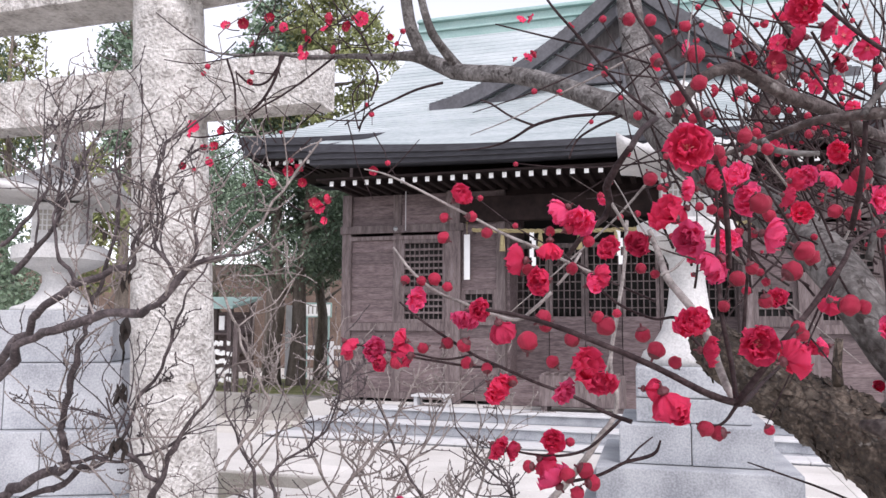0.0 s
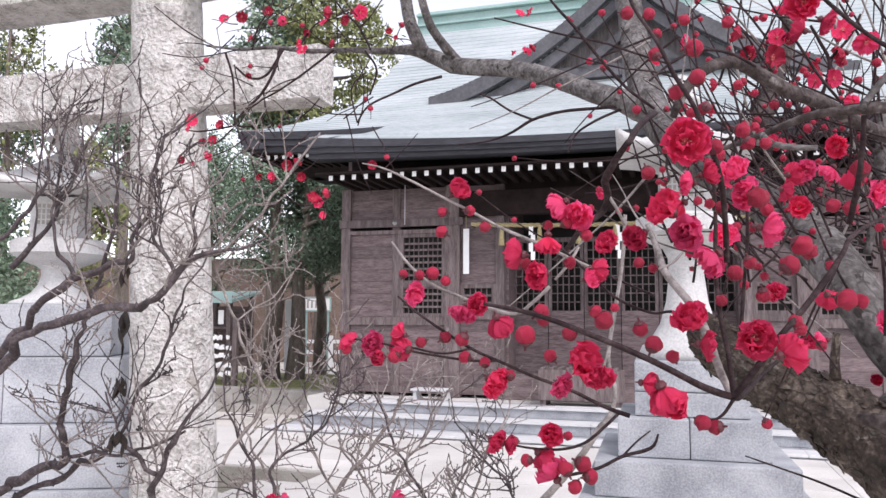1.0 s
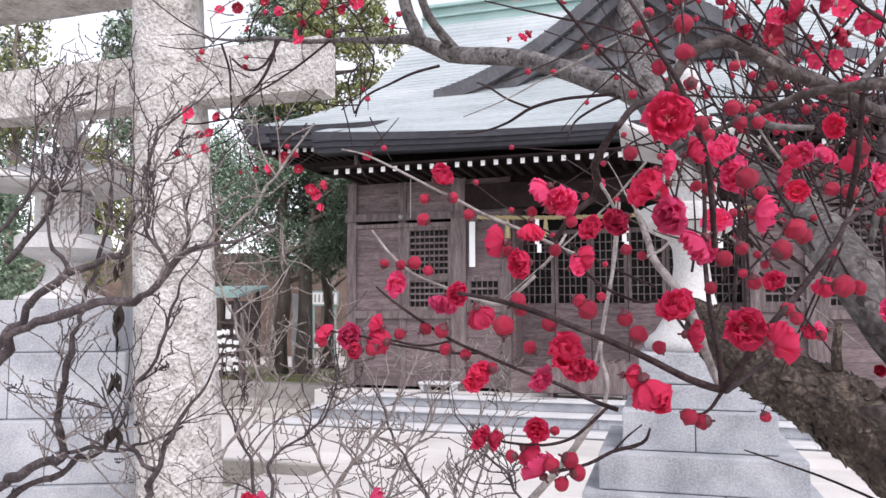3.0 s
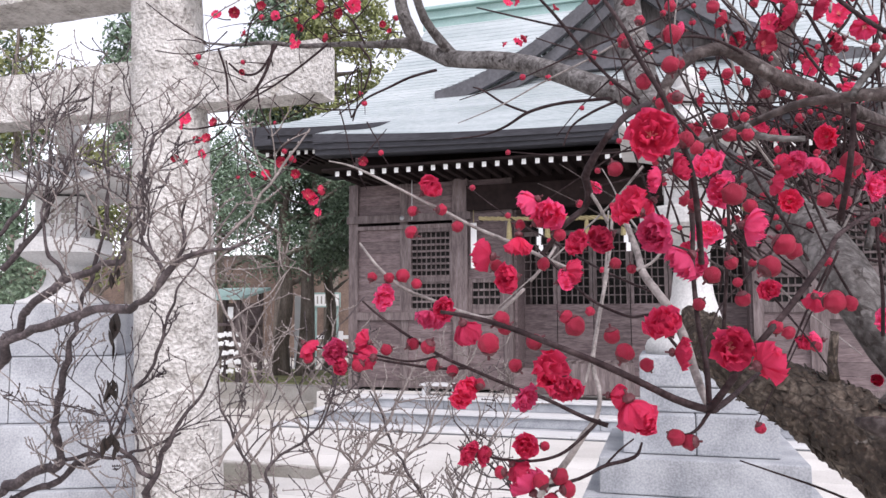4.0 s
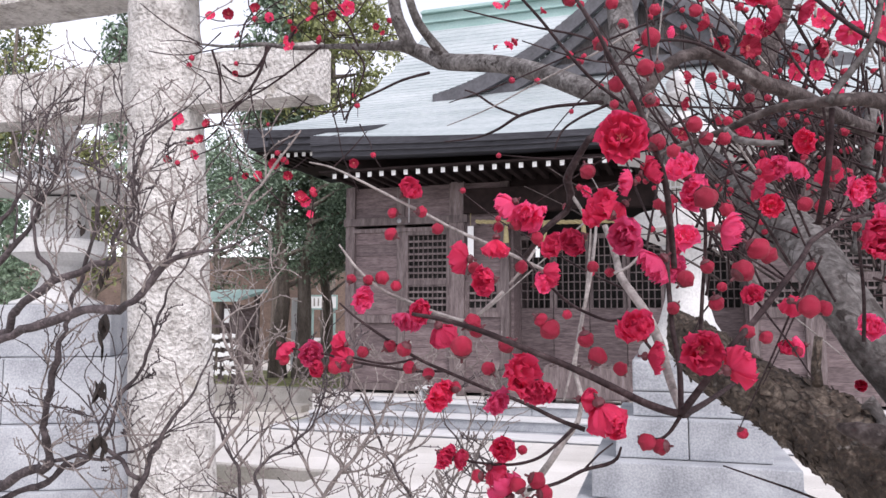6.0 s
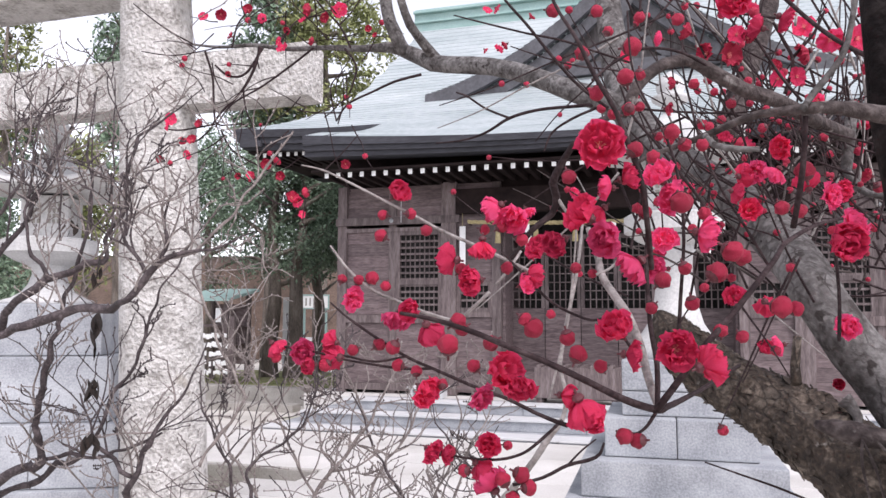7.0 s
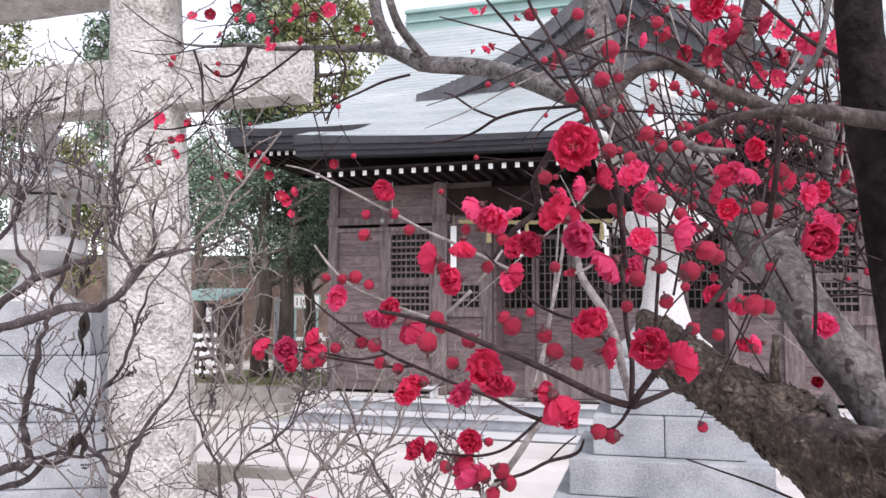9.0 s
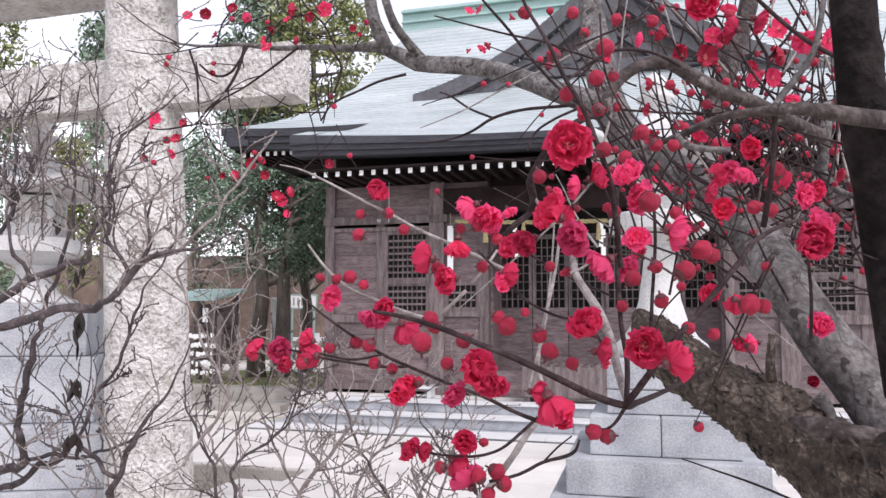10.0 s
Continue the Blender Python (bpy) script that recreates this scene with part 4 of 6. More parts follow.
def blossom_meshes(seed, mat, layers, cup):
    """A ruffled blossom of unit width that opens along +z, with its stamens and calyx."""
    rng = random.Random(seed)
    bm = bmesh.new()
    for layer, (count, reach, lift) in enumerate(layers):
        off = rng.uniform(0, 6.28)
        for p in range(count):
            a = off + 2 * math.pi * p / count + rng.uniform(-0.12, 0.12)
            tilt = lift + rng.uniform(-0.12, 0.16)
            ph, wide = rng.uniform(0, 6), rng.uniform(0.9, 1.12)
            n, rows = 12, 6
            grid = []
            for i in range(rows + 1):
                t = i / rows
                w = 0.06 + 0.60 * wide * reach * math.sin(min(1.0, t * 1.12) * math.pi * 0.60) ** 0.8 * (1 - 0.25 * t ** 5)
                row = []
                for j in range(n + 1):
                    s = -1 + 2 * j / n
                    r = 0.58 * reach * (t ** 0.9) * (1 - 0.20 * s * s * t)
                    up = cup * t * t * 0.5 + 0.10 * s * s * t + 0.07 * math.sin(5.5 * s + ph) * t * t + 0.055 * math.sin(11 * s + 2 * ph) * t ** 3 + 0.04 * math.sin(17 * s + 3 * ph) * t ** 4
                    r2 = r * math.cos(tilt) - up * math.sin(tilt)
                    z = r * math.sin(tilt) + up * math.cos(tilt)
                    y = s * w * 0.5
                    row.append(bm.verts.new((r2 * math.cos(a) - y * math.sin(a), r2 * math.sin(a) + y * math.cos(a), z + 0.012 * layer)))
                grid.append(row)
            for i in range(rows):
                for j in range(n):
                    bm.faces.new((grid[i][j], grid[i + 1][j], grid[i + 1][j + 1], grid[i][j + 1]))
    me = bpy.data.meshes.new("petals")
    bm.to_mesh(me)
    bm.free()
    me.materials.append(mat)
    me.polygons.foreach_set("use_smooth", [True] * len(me.polygons))
    bm = bmesh.new()
    for i in range(22):
        a, ln, sp = rng.uniform(0, 6.28), rng.uniform(0.13, 0.22), rng.uniform(0.15, 0.9)
        d = Vector((math.cos(a) * sp, math.sin(a) * sp, 1)).normalized()
        tube(bm, [(0, 0, 0.02, 0.006), (*(d * ln * 0.5), 0.005), (*(d * ln), 0.004)], 4)
        bmesh.ops.create_icosphere(bm, subdivisions=1, radius=0.014, matrix=Matrix.Translation(d * ln))
    st = bpy.data.meshes.new("stamen_tuft")
    bm.to_mesh(st)
    bm.free()
    st.materials.append(M_STAMEN)
    bm = bmesh.new()
    lathe(bm, [(0.028, -0.26), (0.03, -0.16), (0.10, -0.12), (0.13, -0.05), (0.10, 0.005)], 8)
    ca = bpy.data.meshes.new("calyx")
    bm.to_mesh(ca)
    bm.free()
    ca.materials.append(M_CALYX)
    return me, st, ca


def bud_meshes(seed):
    rng = random.Random(seed)
    bm = bmesh.new()
    bmesh.ops.create_icosphere(bm, subdivisions=3, radius=0.5)
    off = rng.uniform(0, 6)
    for v in bm.verts:
        a = math.atan2(v.co.y, v.co.x)
        wrap = ((a + off + 1.3 * v.co.z) * 5 / (2 * math.pi)) % 1.0
        k = 1 + 0.30 * (wrap ** 2 - 0.4) * max(0, 1 - abs(v.co.z) * 1.1) + 0.05 * noise.noise(v.co * 3 + Vector((seed, 0, 0)))
        v.co = Vector((v.co.x * k, v.co.y * k, v.co.z * (1.06 if v.co.z > 0 else 0.95)))
    me = bpy.data.meshes.new("bud")
    bm.to_mesh(me)
    bm.free()
    me.materials.append(M_BUD)
    me.polygons.foreach_set("use_smooth", [True] * len(me.polygons))
    bm = bmesh.new()
    lathe(bm, [(0.07, -0.80), (0.08, -0.56), (0.26, -0.50), (0.40, -0.36), (0.34, -0.30)], 10)
    ca = bpy.data.meshes.new("calyx")
    bm.to_mesh(ca)
    bm.free()
    ca.materials.append(M_CALYX)
    return me, ca


OPEN = [blossom_meshes(31 + i, M_PETAL if i % 3 else M_PINK, ((5, 1.0, 0.16 + 0.16 * (i % 3)), (5, 0.92, 0.50 + 0.12 * (i % 2)), (4, 0.74, 0.85)), 0.16 + 0.10 * (i % 4)) for i in range(9)]
FEW = [blossom_meshes(71 + i, M_BUD if i else M_PETAL, ((5, 1.0, 0.12 + 0.2 * i),), 0.25) for i in range(3)]
BUDS = [bud_meshes(51 + i) for i in range(5)]
bloom_rng = random.Random(5)


def blossom(x, y, z, size, face=None, simple=False):
    """An open blossom; face is the way it looks, or left to chance (mostly outwards and down)."""
    me, st, ca = bloom_rng.choice(FEW if simple else OPEN)
    if face is None:
        face = (bloom_rng.uniform(-1, 1), bloom_rng.uniform(-1.3, 0.5), bloom_rng.uniform(-0.7, 0.6))
    q = Vector(face).to_track_quat("Z", "Y").to_matrix().to_4x4() @ pose(0, 0, 0, 0, 0, bloom_rng.uniform(0, 360))
    o = new("blossom", me)
    o.parent = plum
    o.matrix_basis = Matrix.Translation((x, y, z)) @ q @ Matrix.Diagonal((size, size, size, 1))
    for nm, d in (("stamen_tuft", st), ("calyx", ca)):
        c = new(nm, d)
        c.parent = o
    return o


def bud(x, y, z, size, stalk=None):
    me, ca = bloom_rng.choice(BUDS)
    d = Vector(stalk) if stalk else Vector((bloom_rng.uniform(-0.8, 0.8), bloom_rng.uniform(-0.6, 0.4), bloom_rng.uniform(-1, 0.7)))
    q = d.to_track_quat("Z", "Y").to_matrix().to_4x4()
    o = new("bud", me)
    o.parent = plum
    o.matrix_basis = Matrix.Translation((x, y, z)) @ q @ Matrix.Diagonal((size, size, size, 1))
    c = new("calyx", ca)
    c.parent = o
    return o


limb("trunk", M_BARK, [(0.576, 0.740, 1.146, 0.0439), (0.524, 0.780, 1.290, 0.0428), (0.488, 0.820, 1.334, 0.0474), (0.468, 0.860, 1.362, 0.0458), (0.446, 0.900, 1.386, 0.0432), (0.421, 0.940, 1.407, 0.0369), (0.385, 0.980, 1.432, 0.0352), (0.355, 1.010, 1.461, 0.0343), (0.340, 1.040, 1.486, 0.0269), (0.330, 1.050, 1.507, 0.0143), (0.324, 1.055, 1.518, 0.0050)], 112, 0.28, label="thick leaning trunk with flaking dark bark")
limb("trunk", M_GREYBARK, [(0.572, 0.760, 1.189, 0.0302), (0.553, 0.820, 1.355, 0.0332), (0.531, 0.860, 1.428, 0.0327), (0.499, 0.880, 1.477, 0.0300), (0.472, 0.900, 1.533, 0.0290), (0.473, 0.980, 1.597, 0.0303), (0.484, 1.140, 1.675, 0.0330), (0.473, 1.320, 1.761, 0.0356), (0.440, 1.460, 1.848, 0.0364), (0.420, 1.560, 1.942, 0.0358), (0.419, 1.640, 2.066, 0.0332), (0.419, 1.700, 2.179, 0.0298), (0.421, 1.750, 2.309, 0.0271)], 18, 0.09, label="grey mottled stem")
# this stem's shade comes from its bark colour
limb("trunk", M_SHADEBARK, [(0.478, 0.700, 1.438, 0.0210), (0.439, 0.660, 1.579, 0.0210), (0.408, 0.630, 1.658, 0.0203), (0.397, 0.620, 1.704, 0.0192), (0.395, 0.620, 1.748, 0.0184), (0.395, 0.620, 1.807, 0.0177)], 16, 0.14, label="upright stem coloured dark for its shade")
limb("limb", M_GREYBARK, [(0.413, 1.550, 1.933, 0.0280), (0.367, 1.580, 1.967, 0.0242), (0.318, 1.640, 2.003, 0.0228), (0.246, 1.750, 2.071, 0.0219), (0.161, 1.860, 2.129, 0.0220), (0.079, 1.940, 2.159, 0.0223), (0.013, 2.000, 2.185, 0.0222), (-0.050, 2.050, 2.229, 0.0200), (-0.106, 2.080, 2.255, 0.0145), (-0.186, 2.100, 2.258, 0.0102), (-0.288, 2.150, 2.278, 0.0075), (-0.411, 2.200, 2.291, 0.0069), (-0.515, 2.220, 2.309, 0.0062), (-0.624, 2.250, 2.313, 0.0047), (-0.742, 2.300, 2.341, 0.0032)], 14, 0.12, label="grey bent limb")
limb("branch", M_GREYBARK, [(0.032, 2.000, 2.185, 0.0153), (-0.010, 1.970, 2.225, 0.0130), (-0.046, 1.930, 2.262, 0.0114), (-0.067, 1.900, 2.310, 0.0106), (-0.081, 1.880, 2.360, 0.0092)], 10, 0.10)
limb("branch", M_GREYBARK, [(-0.065, 2.050, 2.232, 0.0200), (-0.090, 2.020, 2.273, 0.0183), (-0.110, 2.000, 2.328, 0.0168), (-0.120, 1.980, 2.405, 0.0153)], 10, 0.10)
limb("branch", M_TWIG, [(-0.017, 2.000, 2.153, 0.0045), (-0.085, 2.000, 2.134, 0.0039), (-0.146, 2.020, 2.112, 0.0036), (-0.217, 2.050, 2.085, 0.0032), (-0.249, 2.060, 2.040, 0.0023)], 6, 0.10)
limb("branch", M_TWIG, [(0.365, 1.570, 1.954, 0.0044), (0.311, 1.600, 1.957, 0.0040), (0.244, 1.640, 1.960, 0.0038), (0.186, 1.680, 1.952, 0.0037), (0.138, 1.720, 1.930, 0.0031), (0.087, 1.750, 1.918, 0.0024), (0.022, 1.780, 1.917, 0.0015)], 6, 0.10)
limb("branch", M_TWIG, [(0.186, 1.680, 1.952, 0.0032), (0.135, 1.680, 1.972, 0.0028), (0.091, 1.700, 2.007, 0.0025), (0.066, 1.700, 2.016, 0.0019)], 6, 0.10)
limb("branch", M_TWIG, [(0.359, 1.570, 1.947, 0.0035), (0.307, 1.580, 1.925, 0.0032), (0.268, 1.600, 1.900, 0.0027), (0.250, 1.600, 1.859, 0.0018)], 6, 0.10)
limb("branch", M_BROWNBARK, [(0.471, 1.180, 1.784, 0.0164), (0.499, 1.200, 1.840, 0.0167), (0.525, 1.220, 1.897, 0.0162), (0.560, 1.250, 1.966, 0.0158), (0.590, 1.270, 2.043, 0.0153), (0.603, 1.280, 2.099, 0.0145)], 12, 0.12)
limb("branch", M_BROWNBARK, [(0.491, 0.860, 1.718, 0.0084), (0.432, 0.820, 1.726, 0.0080), (0.382, 0.790, 1.737, 0.0077), (0.337, 0.770, 1.744, 0.0075), (0.302, 0.760, 1.758, 0.0071), (0.275, 0.750, 1.767, 0.0066), (0.246, 0.740, 1.761, 0.0057), (0.223, 0.730, 1.744, 0.0060), (0.209, 0.730, 1.724, 0.0051), (0.201, 0.730, 1.704, 0.0032)], 14, 0.18, label="brown bent branch")
limb("branch", M_BROWNBARK, [(0.415, 0.600, 1.668, 0.0076), (0.363, 0.575, 1.666, 0.0067), (0.327, 0.565, 1.668, 0.0056), (0.303, 0.560, 1.667, 0.0047), (0.286, 0.570, 1.667, 0.0039), (0.268, 0.580, 1.667, 0.0033), (0.256, 0.600, 1.665, 0.0031), (0.242, 0.615, 1.660, 0.0029), (0.221, 0.630, 1.653, 0.0023), (0.200, 0.640, 1.647, 0.0017), (0.183, 0.650, 1.636, 0.0012)], 12, 0.12, label="grey branch that forks")
limb("branch", M_GREYBARK, [(0.238, 0.613, 1.658, 0.0027), (0.241, 0.600, 1.647, 0.0027), (0.256, 0.590, 1.642, 0.0025), (0.270, 0.585, 1.641, 0.0020)], 10, 0.12)
limb("branch", M_GREYBARK, [(0.292, 0.560, 1.665, 0.0027), (0.301, 0.560, 1.678, 0.0028), (0.312, 0.560, 1.691, 0.0026), (0.325, 0.560, 1.709, 0.0024), (0.332, 0.560, 1.733, 0.0022), (0.338, 0.560, 1.765, 0.0020)], 8, 0.10)
limb("branch", M_GREYBARK, [(0.577, 1.000, 1.798, 0.0070), (0.570, 1.000, 1.752, 0.0077), (0.562, 1.000, 1.690, 0.0069), (0.556, 1.000, 1.645, 0.0062), (0.542, 1.000, 1.592, 0.0048)], 9, 0.10)
limb("branch", M_GREYBARK, [(0.552, 0.980, 1.702, 0.0055), (0.561, 0.960, 1.672, 0.0050), (0.575, 0.940, 1.662, 0.0046), (0.605, 0.920, 1.659, 0.0045)], 8, 0.10)
limb("branch", M_BROWNBARK, [(0.560, 0.760, 1.372, 0.0108), (0.520, 0.765, 1.383, 0.0104), (0.492, 0.768, 1.388, 0.0102), (0.458, 0.772, 1.392, 0.0104), (0.436, 0.776, 1.396, 0.0120), (0.420, 0.785, 1.400, 0.0090), (0.412, 0.800, 1.402, 0.0040)], 16, 0.20, label="side branch broken from the trunk")
limb("stub", M_BARK, [(0.431, 0.880, 1.437, 0.0066), (0.425, 0.870, 1.458, 0.0053), (0.427, 0.865, 1.490, 0.0044)], 8, 0.15)
limb("stub", M_GREYBARK, [(0.463, 0.840, 1.423, 0.0091), (0.472, 0.830, 1.406, 0.0051), (0.463, 0.820, 1.366, 0.0033)], 8, 0.15)
limb("twig", M_TWIG, [(0.331, 0.900, 1.345, 0.0008), (0.372, 0.900, 1.331, 0.0011), (0.418, 0.900, 1.315, 0.0014), (0.470, 0.900, 1.293, 0.0016), (0.511, 0.880, 1.274, 0.0019)], 6, 0.10)
limb("branch", M_TWIG, [(0.395, 0.950, 1.453, 0.0021), (0.288, 0.750, 1.448, 0.0020), (0.208, 0.580, 1.452, 0.0019), (0.165, 0.490, 1.455, 0.0021), (0.154, 0.475, 1.455, 0.0025), (0.132, 0.468, 1.462, 0.0022), (0.105, 0.460, 1.475, 0.0020), (0.083, 0.460, 1.485, 0.0019), (0.063, 0.460, 1.493, 0.0018), (0.041, 0.470, 1.502, 0.0017), (0.018, 0.480, 1.509, 0.0014), (-0.003, 0.490, 1.513, 0.0011)], 8, 0.10)
limb("branch", M_TWIG, [(0.153, 0.472, 1.455, 0.0023), (0.165, 0.468, 1.472, 0.0022), (0.180, 0.465, 1.493, 0.0020), (0.196, 0.470, 1.508, 0.0019), (0.218, 0.480, 1.530, 0.0019), (0.241, 0.500, 1.549, 0.0018), (0.258, 0.520, 1.562, 0.0017), (0.295, 0.550, 1.578, 0.0015), (0.336, 0.580, 1.588, 0.0013)], 8, 0.10)
limb("twig", M_TWIG, [(0.153, 0.472, 1.454, 0.0013), (0.147, 0.475, 1.444, 0.0010), (0.141, 0.478, 1.440, 0.0009), (0.135, 0.480, 1.442, 0.0008)], 6, 0.10)
limb("branch", M_PALETWIG, [(0.162, 0.500, 1.454, 0.0022), (0.162, 0.520, 1.470, 0.0028), (0.162, 0.540, 1.491, 0.0032), (0.159, 0.560, 1.512, 0.0034), (0.155, 0.580, 1.526, 0.0032), (0.150, 0.600, 1.542, 0.0030), (0.150, 0.620, 1.562, 0.0027), (0.145, 0.630, 1.584, 0.0021)], 8, 0.10)
limb("branch", M_TWIG, [(0.156, 0.480, 1.455, 0.0018), (0.165, 0.510, 1.479, 0.0018), (0.164, 0.520, 1.505, 0.0017), (0.165, 0.530, 1.541, 0.0016), (0.166, 0.530, 1.572, 0.0015), (0.162, 0.520, 1.599, 0.0013)], 7, 0.10)
limb("twig", M_TWIG, [(0.170, 0.550, 1.475, 0.0014), (0.161, 0.570, 1.492, 0.0012), (0.151, 0.580, 1.509, 0.0013), (0.138, 0.600, 1.509, 0.0011), (0.114, 0.620, 1.522, 0.0012), (0.093, 0.640, 1.546, 0.0011), (0.076, 0.660, 1.567, 0.0009)], 6, 0.10)
limb("branch", M_TWIG, [(0.154, 0.480, 1.541, 0.0019), (0.148, 0.465, 1.565, 0.0019), (0.142, 0.455, 1.591, 0.0019), (0.133, 0.450, 1.614, 0.0018), (0.125, 0.450, 1.635, 0.0016), (0.114, 0.455, 1.658, 0.0015), (0.105, 0.460, 1.681, 0.0013), (0.094, 0.470, 1.706, 0.0011), (0.089, 0.470, 1.721, 0.0009)], 8, 0.10)
limb("branch", M_TWIG, [(0.148, 0.700, 1.672, 0.0027), (0.138, 0.720, 1.654, 0.0036), (0.132, 0.730, 1.639, 0.0041), (0.137, 0.740, 1.627, 0.0037), (0.134, 0.750, 1.612, 0.0033), (0.115, 0.760, 1.596, 0.0029), (0.103, 0.780, 1.577, 0.0026), (0.093, 0.800, 1.567, 0.0018)], 9, 0.12)
limb("branch", M_TWIG, [(0.148, 0.700, 1.670, 0.0031), (0.185, 0.800, 1.712, 0.0036), (0.238, 0.950, 1.762, 0.0042), (0.350, 1.300, 1.865, 0.0051)], 8, 0.10)
limb("twig", M_PALETWIG, [(0.137, 0.740, 1.627, 0.0020), (0.146, 0.740, 1.613, 0.0018), (0.156, 0.750, 1.598, 0.0017)], 6, 0.10)
limb("branch", M_PALETWIG, [(0.105, 0.660, 1.548, 0.0015), (0.082, 0.670, 1.560, 0.0015), (0.057, 0.680, 1.573, 0.0015), (0.027, 0.690, 1.587, 0.0015), (0.001, 0.690, 1.601, 0.0014), (-0.025, 0.690, 1.614, 0.0012), (-0.056, 0.690, 1.630, 0.0011), (-0.083, 0.700, 1.644, 0.0009), (-0.104, 0.700, 1.649, 0.0006)], 7, 0.10)
limb("twig", M_TWIG, [(-0.083, 0.700, 1.644, 0.0007), (-0.068, 0.700, 1.659, 0.0006), (-0.052, 0.700, 1.678, 0.0004)], 5, 0.10)
limb("branch", M_PALETWIG, [(0.066, 0.660, 1.532, 0.0016), (0.051, 0.660, 1.518, 0.0016), (0.037, 0.670, 1.508, 0.0016), (0.012, 0.680, 1.514, 0.0016), (-0.013, 0.685, 1.524, 0.0015), (-0.036, 0.690, 1.534, 0.0015), (-0.057, 0.690, 1.551, 0.0013), (-0.075, 0.690, 1.574, 0.0009)], 7, 0.10)
limb("twig", M_PALETWIG, [(0.071, 0.660, 1.538, 0.0014), (0.083, 0.660, 1.552, 0.0015), (0.094, 0.670, 1.568, 0.0013)], 6, 0.10)
limb("branch", M_TWIG, [(0.125, 0.620, 1.425, 0.0020), (0.105, 0.625, 1.432, 0.0017), (0.078, 0.625, 1.445, 0.0015), (0.050, 0.630, 1.455, 0.0014), (0.022, 0.630, 1.467, 0.0014), (-0.003, 0.630, 1.478, 0.0013), (-0.029, 0.630, 1.494, 0.0012), (-0.052, 0.630, 1.510, 0.0010), (-0.066, 0.630, 1.522, 0.0007)], 7, 0.10)
limb("twig", M_TWIG, [(0.018, 0.630, 1.469, 0.0012), (-0.005, 0.625, 1.469, 0.0011), (-0.032, 0.620, 1.473, 0.0010), (-0.055, 0.620, 1.477, 0.0009), (-0.078, 0.620, 1.483, 0.0009), (-0.105, 0.620, 1.487, 0.0007)], 6, 0.10)
limb("twig", M_TWIG, [(-0.003, 0.630, 1.479, 0.0010), (-0.028, 0.620, 1.475, 0.0009), (-0.055, 0.620, 1.480, 0.0008)], 6, 0.10)
limb("branch", M_PALETWIG, [(0.079, 0.840, 1.302, 0.0040), (0.104, 0.820, 1.336, 0.0037), (0.122, 0.800, 1.366, 0.0034), (0.136, 0.790, 1.391, 0.0034), (0.149, 0.790, 1.408, 0.0026), (0.153, 0.790, 1.433, 0.0021), (0.149, 0.800, 1.461, 0.0020), (0.159, 0.820, 1.502, 0.0022), (0.172, 0.840, 1.546, 0.0021), (0.182, 0.860, 1.585, 0.0019), (0.190, 0.880, 1.626, 0.0015)], 8, 0.10)
limb("twig", M_TWIG, [(0.127, 0.660, 1.424, 0.0014), (0.109, 0.655, 1.409, 0.0014), (0.092, 0.650, 1.398, 0.0013), (0.070, 0.650, 1.393, 0.0012), (0.042, 0.650, 1.395, 0.0010), (0.023, 0.650, 1.400, 0.0009)], 6, 0.10)
limb("twig", M_TWIG, [(0.089, 0.700, 1.362, 0.0015), (0.115, 0.700, 1.368, 0.0015), (0.138, 0.700, 1.379, 0.0016), (0.158, 0.700, 1.384, 0.0017), (0.167, 0.700, 1.389, 0.0015), (0.171, 0.700, 1.399, 0.0009)], 6, 0.10)
limb("twig", M_TWIG, [(0.138, 0.700, 1.379, 0.0011), (0.151, 0.700, 1.392, 0.0009), (0.164, 0.700, 1.402, 0.0007)], 5, 0.10)
limb("twig", M_PALETWIG, [(0.145, 0.600, 1.544, 0.0013), (0.156, 0.600, 1.549, 0.0011), (0.165, 0.600, 1.558, 0.0010)], 6, 0.10)
limb("twig", M_PALETWIG, [(0.137, 0.800, 1.427, 0.0013), (0.149, 0.800, 1.473, 0.0014), (0.159, 0.800, 1.520, 0.0013), (0.165, 0.800, 1.574, 0.0011), (0.168, 0.800, 1.616, 0.0009)], 6, 0.10)
limb("twig", M_TWIG, [(0.201, 0.580, 1.484, 0.0016), (0.201, 0.570, 1.526, 0.0014), (0.201, 0.560, 1.568, 0.0013), (0.196, 0.550, 1.604, 0.0012), (0.188, 0.550, 1.638, 0.0010), (0.175, 0.550, 1.663, 0.0009), (0.163, 0.550, 1.693, 0.0008), (0.160, 0.550, 1.736, 0.0007)], 6, 0.10)
limb("twig", M_TWIG, [(0.269, 0.660, 1.573, 0.0015), (0.252, 0.660, 1.608, 0.0015), (0.230, 0.660, 1.638, 0.0015), (0.211, 0.660, 1.663, 0.0013), (0.191, 0.660, 1.688, 0.0012), (0.181, 0.660, 1.714, 0.0010)], 6, 0.10)
limb("twig", M_TWIG, [(0.347, 0.750, 1.560, 0.0015), (0.325, 0.750, 1.599, 0.0015), (0.301, 0.750, 1.639, 0.0014), (0.288, 0.760, 1.681, 0.0014), (0.278, 0.760, 1.722, 0.0013), (0.273, 0.770, 1.772, 0.0011), (0.280, 0.780, 1.831, 0.0010)], 6, 0.10)
limb("twig", M_TWIG, [(0.391, 0.800, 1.593, 0.0014), (0.374, 0.800, 1.635, 0.0014), (0.354, 0.800, 1.672, 0.0013), (0.342, 0.800, 1.715, 0.0013), (0.322, 0.800, 1.758, 0.0013), (0.299, 0.800, 1.808, 0.0012), (0.272, 0.800, 1.864, 0.0010)], 6, 0.10)
